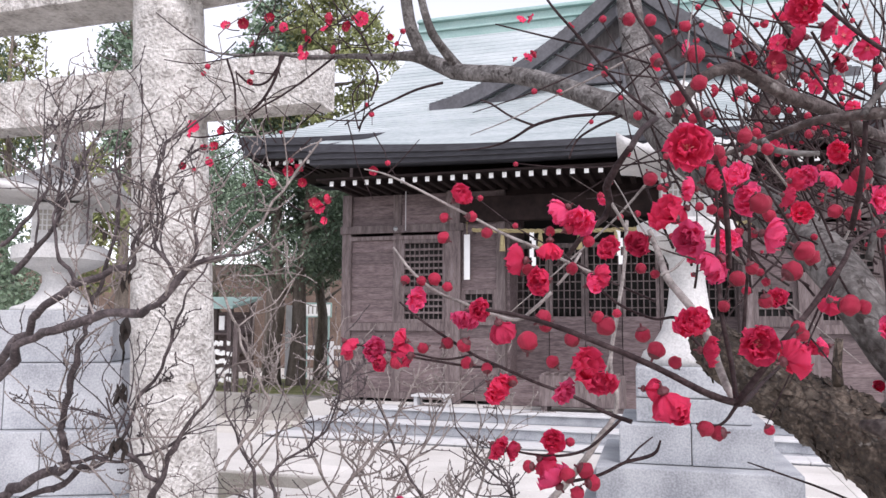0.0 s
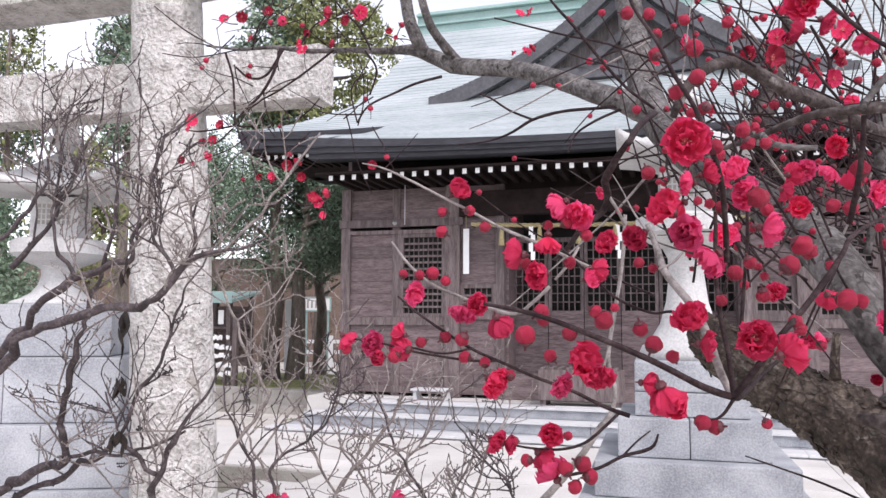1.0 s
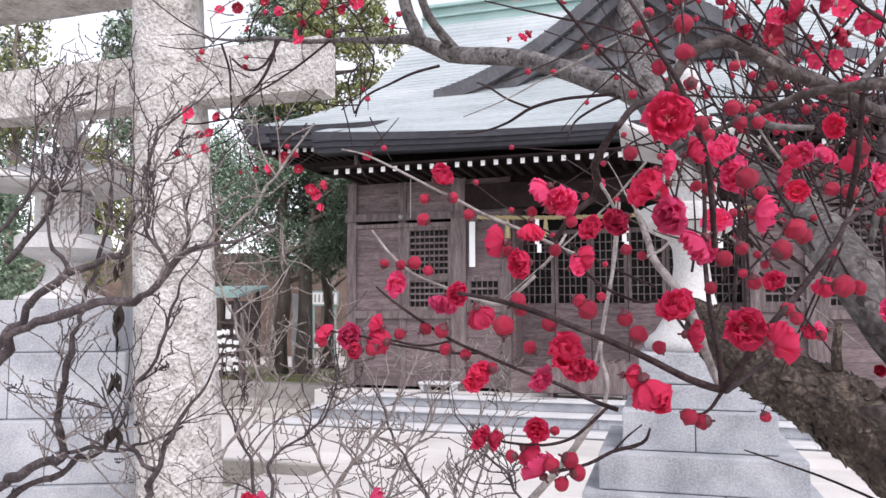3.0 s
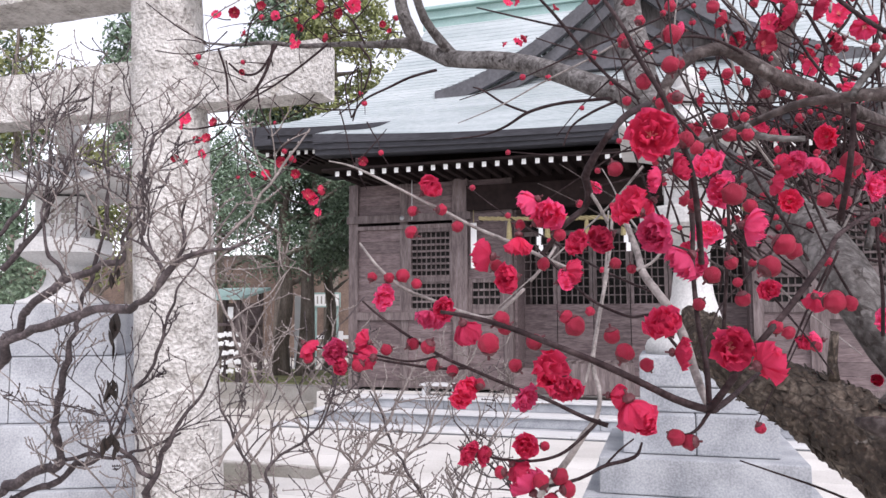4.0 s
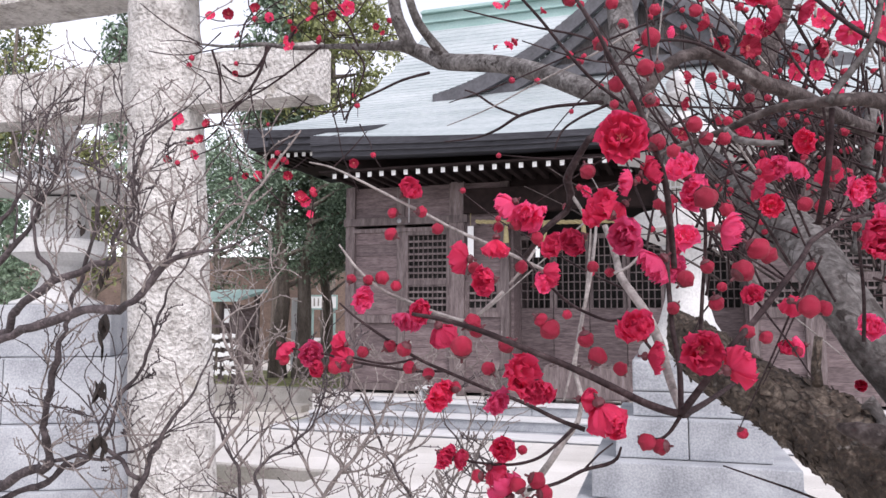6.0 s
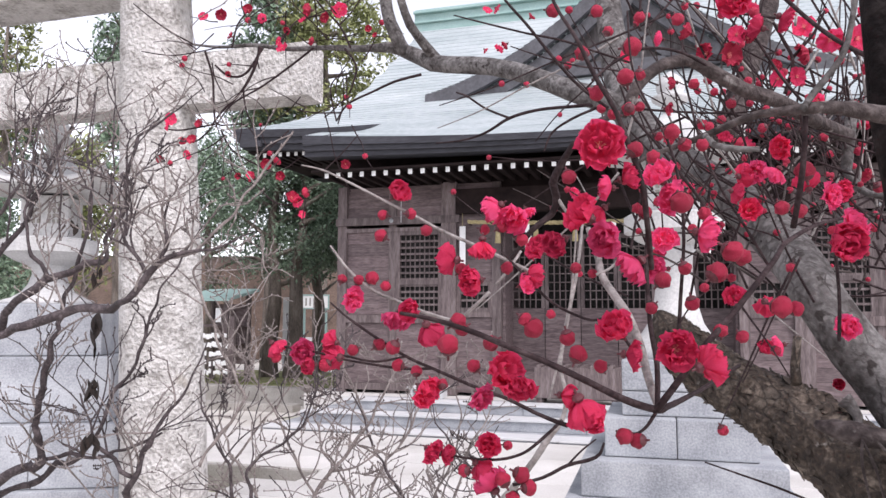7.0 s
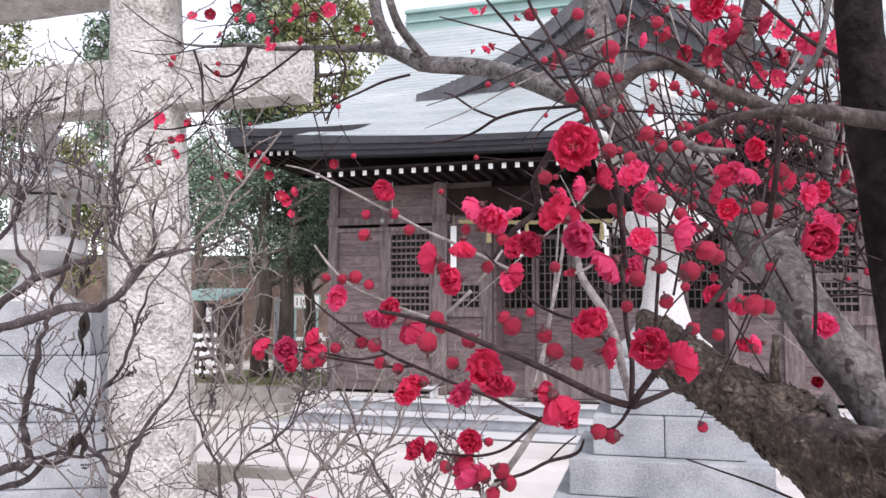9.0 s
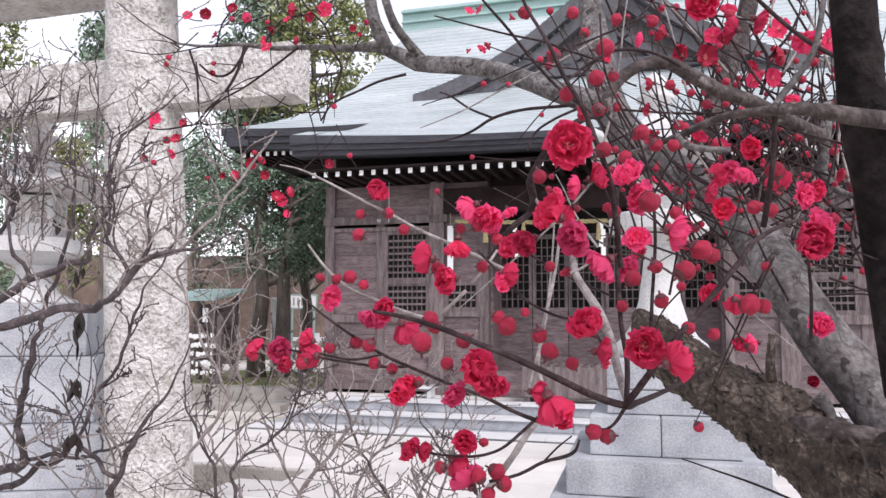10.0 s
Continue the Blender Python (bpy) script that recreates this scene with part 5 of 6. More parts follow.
limb("twig", M_TWIG, [(0.364, 0.720, 1.634, 0.0014), (0.361, 0.700, 1.668, 0.0014), (0.349, 0.680, 1.695, 0.0014)], 6, 0.10)
limb("twig", M_TWIG, [(0.397, 0.720, 1.489, 0.0017), (0.399, 0.720, 1.531, 0.0017), (0.397, 0.720, 1.574, 0.0015), (0.402, 0.730, 1.608, 0.0012)], 6, 0.10)
limb("twig", M_TWIG, [(0.301, 0.600, 1.582, 0.0027), (0.298, 0.580, 1.610, 0.0026), (0.297, 0.570, 1.635, 0.0024), (0.297, 0.565, 1.662, 0.0022)], 6, 0.10)
limb("twig", M_TWIG, [(0.450, 0.700, 1.745, 0.0028), (0.429, 0.720, 1.766, 0.0027), (0.412, 0.740, 1.790, 0.0025), (0.397, 0.760, 1.818, 0.0024), (0.381, 0.780, 1.851, 0.0022)], 6, 0.10)
limb("twig", M_TWIG, [(0.430, 0.840, 1.752, 0.0017), (0.405, 0.840, 1.784, 0.0017), (0.381, 0.840, 1.823, 0.0016), (0.356, 0.840, 1.863, 0.0014), (0.343, 0.840, 1.889, 0.0012)], 6, 0.10)
limb("twig", M_TWIG, [(0.439, 0.900, 1.779, 0.0023), (0.450, 0.900, 1.818, 0.0021), (0.439, 0.900, 1.846, 0.0020), (0.428, 0.900, 1.867, 0.0017)], 6, 0.10)
limb("twig", M_TWIG, [(0.451, 0.900, 1.825, 0.0020), (0.476, 0.900, 1.853, 0.0018), (0.491, 0.900, 1.882, 0.0015)], 6, 0.10)
limb("twig", M_TWIG, [(0.272, 0.700, 1.746, 0.0016), (0.239, 0.680, 1.752, 0.0015), (0.202, 0.660, 1.747, 0.0015), (0.174, 0.650, 1.731, 0.0012), (0.152, 0.640, 1.712, 0.0010)], 6, 0.10)
limb("twig", M_TWIG, [(0.203, 0.800, 1.732, 0.0018), (0.172, 0.800, 1.756, 0.0019), (0.142, 0.800, 1.790, 0.0019), (0.118, 0.800, 1.821, 0.0018), (0.094, 0.800, 1.849, 0.0016), (0.081, 0.800, 1.868, 0.0014)], 6, 0.10)
limb("twig", M_TWIG, [(0.253, 0.900, 1.816, 0.0015), (0.212, 0.900, 1.829, 0.0015), (0.175, 0.920, 1.850, 0.0016), (0.135, 0.940, 1.866, 0.0015), (0.086, 0.960, 1.886, 0.0013), (0.043, 0.980, 1.905, 0.0010)], 6, 0.10)
limb("twig", M_TWIG, [(0.287, 0.900, 1.788, 0.0013), (0.240, 0.900, 1.805, 0.0013), (0.192, 0.900, 1.811, 0.0012), (0.151, 0.900, 1.821, 0.0010), (0.109, 0.900, 1.835, 0.0008)], 6, 0.10)
limb("twig", M_TWIG, [(-0.234, 2.100, 2.258, 0.0035), (-0.201, 2.100, 2.204, 0.0033), (-0.219, 2.100, 2.131, 0.0028)], 5, 0.10)
limb("twig", M_TWIG, [(-0.494, 2.200, 2.297, 0.0049), (-0.512, 2.200, 2.225, 0.0049), (-0.548, 2.200, 2.158, 0.0044), (-0.596, 2.200, 2.107, 0.0037), (-0.627, 2.200, 2.064, 0.0029)], 5, 0.10)
limb("twig", M_TWIG, [(-0.486, 2.200, 2.294, 0.0044), (-0.533, 2.200, 2.217, 0.0042), (-0.582, 2.200, 2.208, 0.0037), (-0.624, 2.200, 2.241, 0.0029)], 5, 0.10)
limb("twig", M_TWIG, [(-0.329, 2.150, 2.278, 0.0036), (-0.400, 2.150, 2.219, 0.0034), (-0.479, 2.150, 2.160, 0.0031), (-0.558, 2.150, 2.110, 0.0026), (-0.604, 2.150, 2.044, 0.0021)], 5, 0.10)
limb("twig", M_TWIG, [(-0.661, 2.220, 2.290, 0.0037), (-0.637, 2.220, 2.214, 0.0037), (-0.624, 2.200, 2.123, 0.0034), (-0.611, 2.200, 2.065, 0.0029), (-0.537, 2.200, 2.065, 0.0022), (-0.503, 2.200, 2.032, 0.0017)], 5, 0.10)
limb("twig", M_TWIG, [(-0.540, 2.200, 2.166, 0.0032), (-0.530, 2.200, 2.107, 0.0024), (-0.504, 2.200, 2.049, 0.0017)], 5, 0.10)
limb("twig", M_TWIG, [(-0.619, 2.200, 2.065, 0.0032), (-0.716, 2.200, 2.047, 0.0027), (-0.765, 2.200, 2.051, 0.0017)], 5, 0.10)
limb("twig", M_TWIG, [(-0.627, 2.200, 2.056, 0.0029), (-0.674, 2.200, 2.014, 0.0024), (-0.731, 2.200, 2.013, 0.0017), (-0.786, 2.200, 1.963, 0.0013)], 5, 0.10)
limb("twig", M_TWIG, [(-0.602, 2.200, 2.048, 0.0029), (-0.568, 2.200, 1.990, 0.0029), (-0.501, 2.200, 1.949, 0.0024), (-0.436, 2.200, 1.925, 0.0019), (-0.371, 2.200, 1.967, 0.0015)], 5, 0.10)
limb("twig", M_TWIG, [(-0.218, 2.100, 2.261, 0.0031), (-0.251, 2.100, 2.326, 0.0031), (-0.299, 2.100, 2.375, 0.0026), (-0.332, 2.100, 2.423, 0.0024)], 5, 0.10)
limb("twig", M_TWIG, [(-0.251, 2.100, 2.326, 0.0024), (-0.220, 2.100, 2.359, 0.0021), (-0.188, 2.100, 2.409, 0.0019)], 5, 0.10)
limb("twig", M_TWIG, [(-0.444, 2.200, 2.291, 0.0029), (-0.413, 2.200, 2.346, 0.0030), (-0.380, 2.200, 2.380, 0.0025), (-0.314, 2.200, 2.395, 0.0018)], 5, 0.10)
limb("twig", M_TWIG, [(-0.576, 2.200, 2.293, 0.0027), (-0.562, 2.200, 2.361, 0.0027), (-0.530, 2.200, 2.413, 0.0025), (-0.515, 2.200, 2.465, 0.0020)], 5, 0.10)
limb("twig", M_TWIG, [(-0.708, 2.250, 2.323, 0.0025), (-0.777, 2.250, 2.360, 0.0025), (-0.837, 2.250, 2.403, 0.0020), (-0.890, 2.250, 2.446, 0.0015)], 5, 0.10)
limb("twig", M_TWIG, [(-0.624, 2.250, 2.313, 0.0023), (-0.757, 2.250, 2.287, 0.0020), (-0.859, 2.250, 2.298, 0.0015)], 5, 0.10)
limb("twig", M_TWIG, [(-0.249, 2.060, 2.040, 0.0023), (-0.266, 2.060, 2.135, 0.0023), (-0.230, 2.080, 2.189, 0.0019)], 5, 0.10)
limb("twig", M_TWIG, [(-0.234, 2.060, 2.064, 0.0023), (-0.303, 2.060, 2.063, 0.0021), (-0.357, 2.060, 2.071, 0.0015)], 5, 0.10)
limb("twig", M_TWIG, [(-0.476, 2.100, 1.874, 0.0021), (-0.428, 2.100, 1.827, 0.0021), (-0.382, 2.100, 1.815, 0.0018), (-0.336, 2.100, 1.836, 0.0015)], 5, 0.10)
limb("twig", M_TWIG, [(-0.548, 2.100, 1.960, 0.0023), (-0.531, 2.100, 1.905, 0.0021), (-0.476, 2.100, 1.871, 0.0018)], 5, 0.10)
limb("twig", M_TWIG, [(-0.335, 2.100, 1.828, 0.0016), (-0.342, 2.100, 1.773, 0.0014), (-0.334, 2.100, 1.750, 0.0011)], 5, 0.10)
for x, y, z, s in ((0.112, 0.430, 1.607, 0.0286),):
    blossom(x, y, z, s, (-0.15, -1, 0.05))
for x, y, z, s in ((0.109, 0.450, 1.569, 0.0263), (0.097, 0.470, 1.558, 0.0218), (0.122, 0.450, 1.557, 0.0222), (0.144, 0.470, 1.545, 0.0246), (0.120, 0.460, 1.576, 0.0190), (-0.018, 0.690, 1.619, 0.0268), (0.070, 0.600, 1.598, 0.0242), (0.083, 0.600, 1.590, 0.0251), (0.035, 0.600, 1.555, 0.0267), (0.053, 0.600, 1.539, 0.0267), (0.056, 0.600, 1.570, 0.0250), (-0.057, 0.690, 1.527, 0.0234), (-0.010, 0.620, 1.513, 0.0238), (0.013, 0.580, 1.504, 0.0265), (0.002, 0.600, 1.515, 0.0199), (-0.110, 0.620, 1.489, 0.0191), (-0.089, 0.620, 1.484, 0.0209), (-0.057, 0.620, 1.478, 0.0263), (-0.060, 0.620, 1.490, 0.0182), (0.009, 0.600, 1.456, 0.0272), (0.060, 0.500, 1.475, 0.0294), (0.074, 0.500, 1.470, 0.0235),):
    blossom(x, y, z, s)
for x, y, z, s in ((0.047, 0.500, 1.461, 0.0176), (0.104, 0.460, 1.462, 0.0284), (0.116, 0.460, 1.454, 0.0203), (0.095, 0.470, 1.464, 0.0173), (0.139, 0.500, 1.500, 0.0266), (0.142, 0.500, 1.487, 0.0222), (0.161, 0.460, 1.492, 0.0259), (0.170, 0.440, 1.483, 0.0247), (0.168, 0.470, 1.499, 0.0174), (0.014, 0.650, 1.402, 0.0227), (0.063, 0.650, 1.405, 0.0227), (0.054, 0.650, 1.390, 0.0236), (0.069, 0.650, 1.369, 0.0301), (0.025, 0.650, 1.398, 0.0189), (0.129, 0.450, 1.592, 0.0183), (0.123, 0.450, 1.587, 0.0152), (0.162, 0.480, 1.597, 0.0224), (0.171, 0.480, 1.585, 0.0217), (0.282, 0.500, 1.560, 0.0316), (0.296, 0.510, 1.571, 0.0230), (0.297, 0.600, 1.646, 0.0209), (0.300, 0.620, 1.632, 0.0197),):
    blossom(x, y, z, s)
for x, y, z, s in ((0.300, 0.700, 1.641, 0.0232), (0.313, 0.700, 1.646, 0.0222), (0.293, 0.700, 1.627, 0.0200), (0.308, 0.700, 1.609, 0.0231), (0.208, 0.550, 1.572, 0.0256), (0.199, 0.600, 1.569, 0.0224), (0.255, 0.550, 1.522, 0.0197), (0.445, 0.800, 1.498, 0.0285), (0.359, 0.800, 1.477, 0.0213), (0.381, 0.800, 1.483, 0.0213), (0.487, 0.900, 1.434, 0.0173), (0.222, 0.500, 1.723, 0.0254), (0.370, 0.800, 1.821, 0.0282), (0.390, 0.800, 1.834, 0.0295), (0.364, 0.700, 1.630, 0.0264), (0.391, 0.720, 1.626, 0.0261), (0.445, 0.800, 1.645, 0.0253), (-0.077, 0.620, 1.472, 0.0172), (0.095, 0.550, 1.558, 0.0205), (0.091, 0.600, 1.544, 0.0214), (0.086, 0.600, 1.535, 0.0178), (0.187, 0.600, 1.549, 0.0224),):
    blossom(x, y, z, s)
for x, y, z, s in ((0.311, 0.800, 1.792, 0.0220), (0.332, 0.800, 1.789, 0.0269), (0.259, 0.700, 1.776, 0.0193), (0.497, 0.900, 1.848, 0.0290), (0.470, 0.900, 1.832, 0.0289), (0.470, 0.800, 1.810, 0.0258), (0.441, 0.850, 1.841, 0.0248), (0.432, 0.900, 1.797, 0.0178), (0.453, 0.900, 1.800, 0.0206), (0.362, 0.850, 1.832, 0.0195), (0.375, 0.850, 1.827, 0.0182), (0.426, 0.900, 1.811, 0.0179), (0.505, 0.950, 1.787, 0.0188), (0.554, 0.900, 1.721, 0.0205), (0.539, 0.900, 1.679, 0.0190), (0.292, 0.850, 1.776, 0.0181), (0.279, 0.850, 1.746, 0.0167), (0.368, 0.850, 1.703, 0.0193),):
    blossom(x, y, z, s, simple=True)
for x, y, z, s in ((-0.612, 2.200, 2.395, 0.0367), (-0.530, 2.200, 2.404, 0.0368), (-0.488, 2.200, 2.382, 0.0283), (-0.331, 2.100, 2.368, 0.0406), (-0.299, 2.100, 2.350, 0.0324), (-0.252, 2.100, 2.372, 0.0406), (-0.349, 2.100, 2.341, 0.0297), (-0.577, 2.200, 2.327, 0.0254), (-0.413, 2.200, 2.349, 0.0254), (-0.418, 2.150, 2.273, 0.0331), (-0.321, 2.100, 2.276, 0.0270), (-0.662, 2.200, 2.385, 0.0282), (-0.434, 2.150, 2.296, 0.0248), (-0.750, 2.200, 2.080, 0.0335), (-0.754, 2.200, 2.058, 0.0251), (-0.712, 2.200, 2.022, 0.0306), (-0.682, 2.200, 2.014, 0.0334), (-0.694, 2.200, 1.976, 0.0278), (-0.778, 2.200, 1.963, 0.0278), (-0.660, 2.200, 2.064, 0.0307), (-0.582, 2.200, 2.216, 0.0225), (-0.477, 2.100, 1.890, 0.0318),):
    blossom(x, y, z, s, simple=True)
for x, y, z, s in ((-0.443, 2.100, 1.929, 0.0345), (-0.422, 2.100, 1.931, 0.0292), (-0.405, 2.100, 1.893, 0.0318), (-0.374, 2.100, 1.831, 0.0397), (-0.359, 2.100, 1.825, 0.0291), (-0.328, 2.100, 1.852, 0.0318), (-0.347, 2.100, 1.789, 0.0211), (-0.489, 2.100, 1.897, 0.0212), (-0.526, 2.100, 1.897, 0.0212), (0.137, 1.400, 2.009, 0.0181), (0.153, 1.400, 2.020, 0.0181), (0.111, 1.400, 2.009, 0.0126), (0.146, 1.000, 1.910, 0.0117), (0.102, 1.200, 2.001, 0.0155), (0.116, 1.200, 2.006, 0.0156), (-0.169, 1.600, 1.831, 0.0223), (-0.162, 2.000, 2.280, 0.0206), (-0.139, 2.000, 2.257, 0.0180),):
    blossom(x, y, z, s, simple=True)
for x, y, z, s in ((-0.003, 0.690, 1.603, 0.0102), (0.011, 0.690, 1.588, 0.0102), (-0.029, 0.680, 1.582, 0.0109), (-0.028, 0.690, 1.602, 0.0092), (0.116, 0.500, 1.686, 0.0096), (0.117, 0.460, 1.647, 0.0094), (0.145, 0.500, 1.670, 0.0110), (0.139, 0.470, 1.640, 0.0083), (0.127, 0.460, 1.634, 0.0069), (0.171, 0.580, 1.720, 0.0143), (0.175, 0.500, 1.633, 0.0102), (0.177, 0.550, 1.627, 0.0097), (0.200, 0.550, 1.636, 0.0097), (0.137, 0.450, 1.610, 0.0098), (0.101, 0.470, 1.597, 0.0089), (0.167, 0.460, 1.580, 0.0131), (0.148, 0.470, 1.575, 0.0083), (0.151, 0.500, 1.582, 0.0068), (0.089, 0.550, 1.503, 0.0139), (0.111, 0.500, 1.487, 0.0113), (0.109, 0.600, 1.513, 0.0072), (0.028, 0.520, 1.492, 0.0138),):
    bud(x, y, z, s)
for x, y, z, s in ((0.033, 0.480, 1.508, 0.0102), (-0.049, 0.690, 1.543, 0.0092), (-0.037, 0.690, 1.545, 0.0119), (-0.025, 0.690, 1.538, 0.0092), (-0.064, 0.690, 1.544, 0.0083), (-0.013, 0.600, 1.487, 0.0111), (-0.010, 0.620, 1.472, 0.0098), (-0.026, 0.630, 1.488, 0.0100), (0.134, 0.475, 1.439, 0.0100), (0.143, 0.478, 1.436, 0.0098), (0.090, 0.640, 1.383, 0.0134), (0.096, 0.640, 1.373, 0.0125), (0.075, 0.640, 1.379, 0.0125), (0.083, 0.640, 1.364, 0.0117), (0.167, 0.500, 1.535, 0.0107), (0.186, 0.500, 1.520, 0.0094), (0.195, 0.480, 1.539, 0.0129), (0.213, 0.500, 1.554, 0.0135), (0.425, 0.700, 1.744, 0.0125), (0.182, 0.600, 1.704, 0.0090), (0.213, 0.550, 1.636, 0.0090), (0.228, 0.520, 1.552, 0.0112),):
    bud(x, y, z, s)
for x, y, z, s in ((0.253, 0.520, 1.518, 0.0139), (0.263, 0.520, 1.517, 0.0098), (0.462, 0.800, 1.798, 0.0077), (0.170, 0.700, 1.797, 0.0116), (0.238, 0.800, 1.832, 0.0121), (0.246, 0.700, 1.790, 0.0116), (0.192, 0.750, 1.797, 0.0103), (0.334, 0.800, 1.738, 0.0109), (0.295, 0.800, 1.759, 0.0110), (0.345, 0.750, 1.699, 0.0092), (0.055, 0.500, 1.494, 0.0099), (0.005, 0.600, 1.469, 0.0087), (0.025, 0.600, 1.459, 0.0087), (0.036, 0.490, 1.503, 0.0085), (0.083, 0.550, 1.509, 0.0095), (0.108, 0.520, 1.497, 0.0104), (0.130, 0.520, 1.478, 0.0090), (0.193, 0.470, 1.503, 0.0082), (0.258, 0.600, 1.496, 0.0096), (0.146, 0.620, 1.546, 0.0075), (0.097, 0.500, 1.715, 0.0090), (0.129, 0.600, 1.549, 0.0088),):
    bud(x, y, z, s)
for x, y, z, s in ((0.077, 0.620, 1.550, 0.0099), (0.040, 0.620, 1.549, 0.0099), (0.059, 0.620, 1.581, 0.0083), (0.071, 0.600, 1.581, 0.0089), (0.330, 0.650, 1.602, 0.0132), (0.312, 0.600, 1.627, 0.0147), (0.320, 0.660, 1.606, 0.0125), (0.548, 0.900, 1.666, 0.0135), (0.550, 0.950, 1.634, 0.0167), (0.568, 0.950, 1.624, 0.0116), (0.087, 0.600, 1.571, 0.0097), (0.217, 0.560, 1.587, 0.0098), (0.198, 0.550, 1.546, 0.0096), (0.165, 0.520, 1.517, 0.0083), (-0.107, 0.620, 1.478, 0.0082), (-0.082, 0.620, 1.474, 0.0106), (-0.046, 0.620, 1.484, 0.0090), (-0.068, 0.620, 1.472, 0.0098), (0.045, 0.520, 1.478, 0.0089), (0.032, 0.650, 1.400, 0.0102), (0.044, 0.650, 1.384, 0.0102), (0.081, 0.660, 1.403, 0.0078),):
    bud(x, y, z, s)
for x, y, z, s in ((-0.168, 0.660, 1.345, 0.0203), (-0.158, 0.660, 1.346, 0.0174), (-0.110, 0.660, 1.339, 0.0145), (-0.072, 0.640, 1.347, 0.0290), (-0.078, 0.640, 1.341, 0.0187),):
    blossom(x, y, z, s)
limb("twig", M_TWIG, [(-0.168, 0.660, 1.345, 0.0011), (-0.139, 0.660, 1.334, 0.0011), (-0.104, 0.650, 1.333, 0.0011), (-0.072, 0.645, 1.338, 0.0012), (-0.037, 0.650, 1.330, 0.0014), (0.008, 0.700, 1.305, 0.0019), (0.051, 0.780, 1.282, 0.0025)], 6, 0.10)

for pts in ([(0.440, 0.765, 1.394), (0.433, 0.755, 1.372), (0.437, 0.752, 1.340), (0.444, 0.750, 1.300)], [(0.438, 0.765, 1.394), (0.446, 0.755, 1.366), (0.452, 0.752, 1.335), (0.460, 0.750, 1.300)], [(0.450, 0.765, 1.394), (0.463, 0.755, 1.372), (0.466, 0.752, 1.335), (0.470, 0.750, 1.300)]):
    limb("tendril", M_BROWNBARK, [(*p, 0.0016 - 0.0002 * i) for i, p in enumerate(pts)], 6, 0.1)

# rooted base of the plum, and the finer growth of its inner crown
limb("trunk", M_BARK, [(0.86, 0.84, -0.06, 0.15), (0.83, 0.82, 0.25, 0.115), (0.77, 0.79, 0.70, 0.098), (0.66, 0.76, 1.02, 0.078), (0.56, 0.74, 1.13, 0.05)], 20, 0.2)
limb("trunk", M_GREYBARK, [(0.80, 0.82, 0.55, 0.07), (0.72, 0.80, 0.95, 0.05), (0.58, 0.77, 1.20, 0.035)], 14, 0.12)
limb("trunk", M_BARK, [(0.82, 0.81, 0.5, 0.07), (0.62, 0.73, 1.05, 0.05), (0.47, 0.70, 1.40, 0.026)], 14, 0.12)
fine_rng = random.Random(19)
for k in range(100):
    y = fine_rng.uniform(0.78, 1.5)
    x = fine_rng.uniform(0.24, 0.60) * y + 0.02
    z = 1.5 + y * fine_rng.uniform(0.03, 0.42)
    d = Vector((fine_rng.uniform(-0.7, 0.5), fine_rng.uniform(-0.3, 0.3), fine_rng.uniform(0.2, 1.0))).normalized()
    if fine_rng.random() < 0.25:
        d.z *= -0.3
    ln = fine_rng.uniform(0.12, 0.34) * y
    pts, q = [], Vector((x, y, z))
    for i in range(5):
        pts.append((*q, (0.0019 - 0.0003 * i) * y))
        d = (d + Vector((fine_rng.uniform(-0.12, 0.12), fine_rng.uniform(-0.1, 0.1), fine_rng.uniform(-0.08, 0.14)))).normalized()
        q = q + d * ln / 4
    limb("twig", M_TWIG if k % 5 else M_PALETWIG, pts, 5)
    for i in range(1, 5):
        o = Vector((fine_rng.uniform(-1, 1), fine_rng.uniform(-1, 0.3), fine_rng.uniform(-1, 1))).normalized()
        c = Vector(pts[i][:3])
        roll = fine_rng.random()
        if roll < 0.05:
            blossom(*(c + o * 0.008), fine_rng.uniform(0.020, 0.028), tuple(o), simple=fine_rng.random() < 0.5)
        elif roll < 0.33:
            bud(*(c + o * 0.006), fine_rng.uniform(0.008, 0.013), tuple(o))
side_rng = random.Random(43)
for k in range(130):
    y = side_rng.uniform(0.85, 1.5)
    q = Vector((0.03 + y * side_rng.uniform(0.34, 0.62), y, 1.51 + y * side_rng.uniform(0.03, 0.27)))
    d = Vector((side_rng.uniform(-1, 0.7), side_rng.uniform(-0.3, 0.3), side_rng.uniform(-0.1, 1.0))).normalized()
    ln, pts = side_rng.uniform(0.10, 0.30) * y, []
    for i in range(6):
        pts.append((*q, (0.0018 - 0.00024 * i) * y))
        d = (d + Vector((side_rng.uniform(-0.3, 0.3), side_rng.uniform(-0.2, 0.2), side_rng.uniform(-0.2, 0.3)))).normalized()
        q = q + d * ln / 5
    limb("twig", M_TWIG if k % 4 else M_BROWNBARK, pts, 5)
    for i in range(1, 6):
        o = Vector((side_rng.uniform(-1, 1), side_rng.uniform(-1, 0.3), side_rng.uniform(-1, 1))).normalized()
        if side_rng.random() < 0.30:
            bud(*(Vector(pts[i][:3]) + o * 0.006), side_rng.uniform(0.006, 0.012), tuple(o))
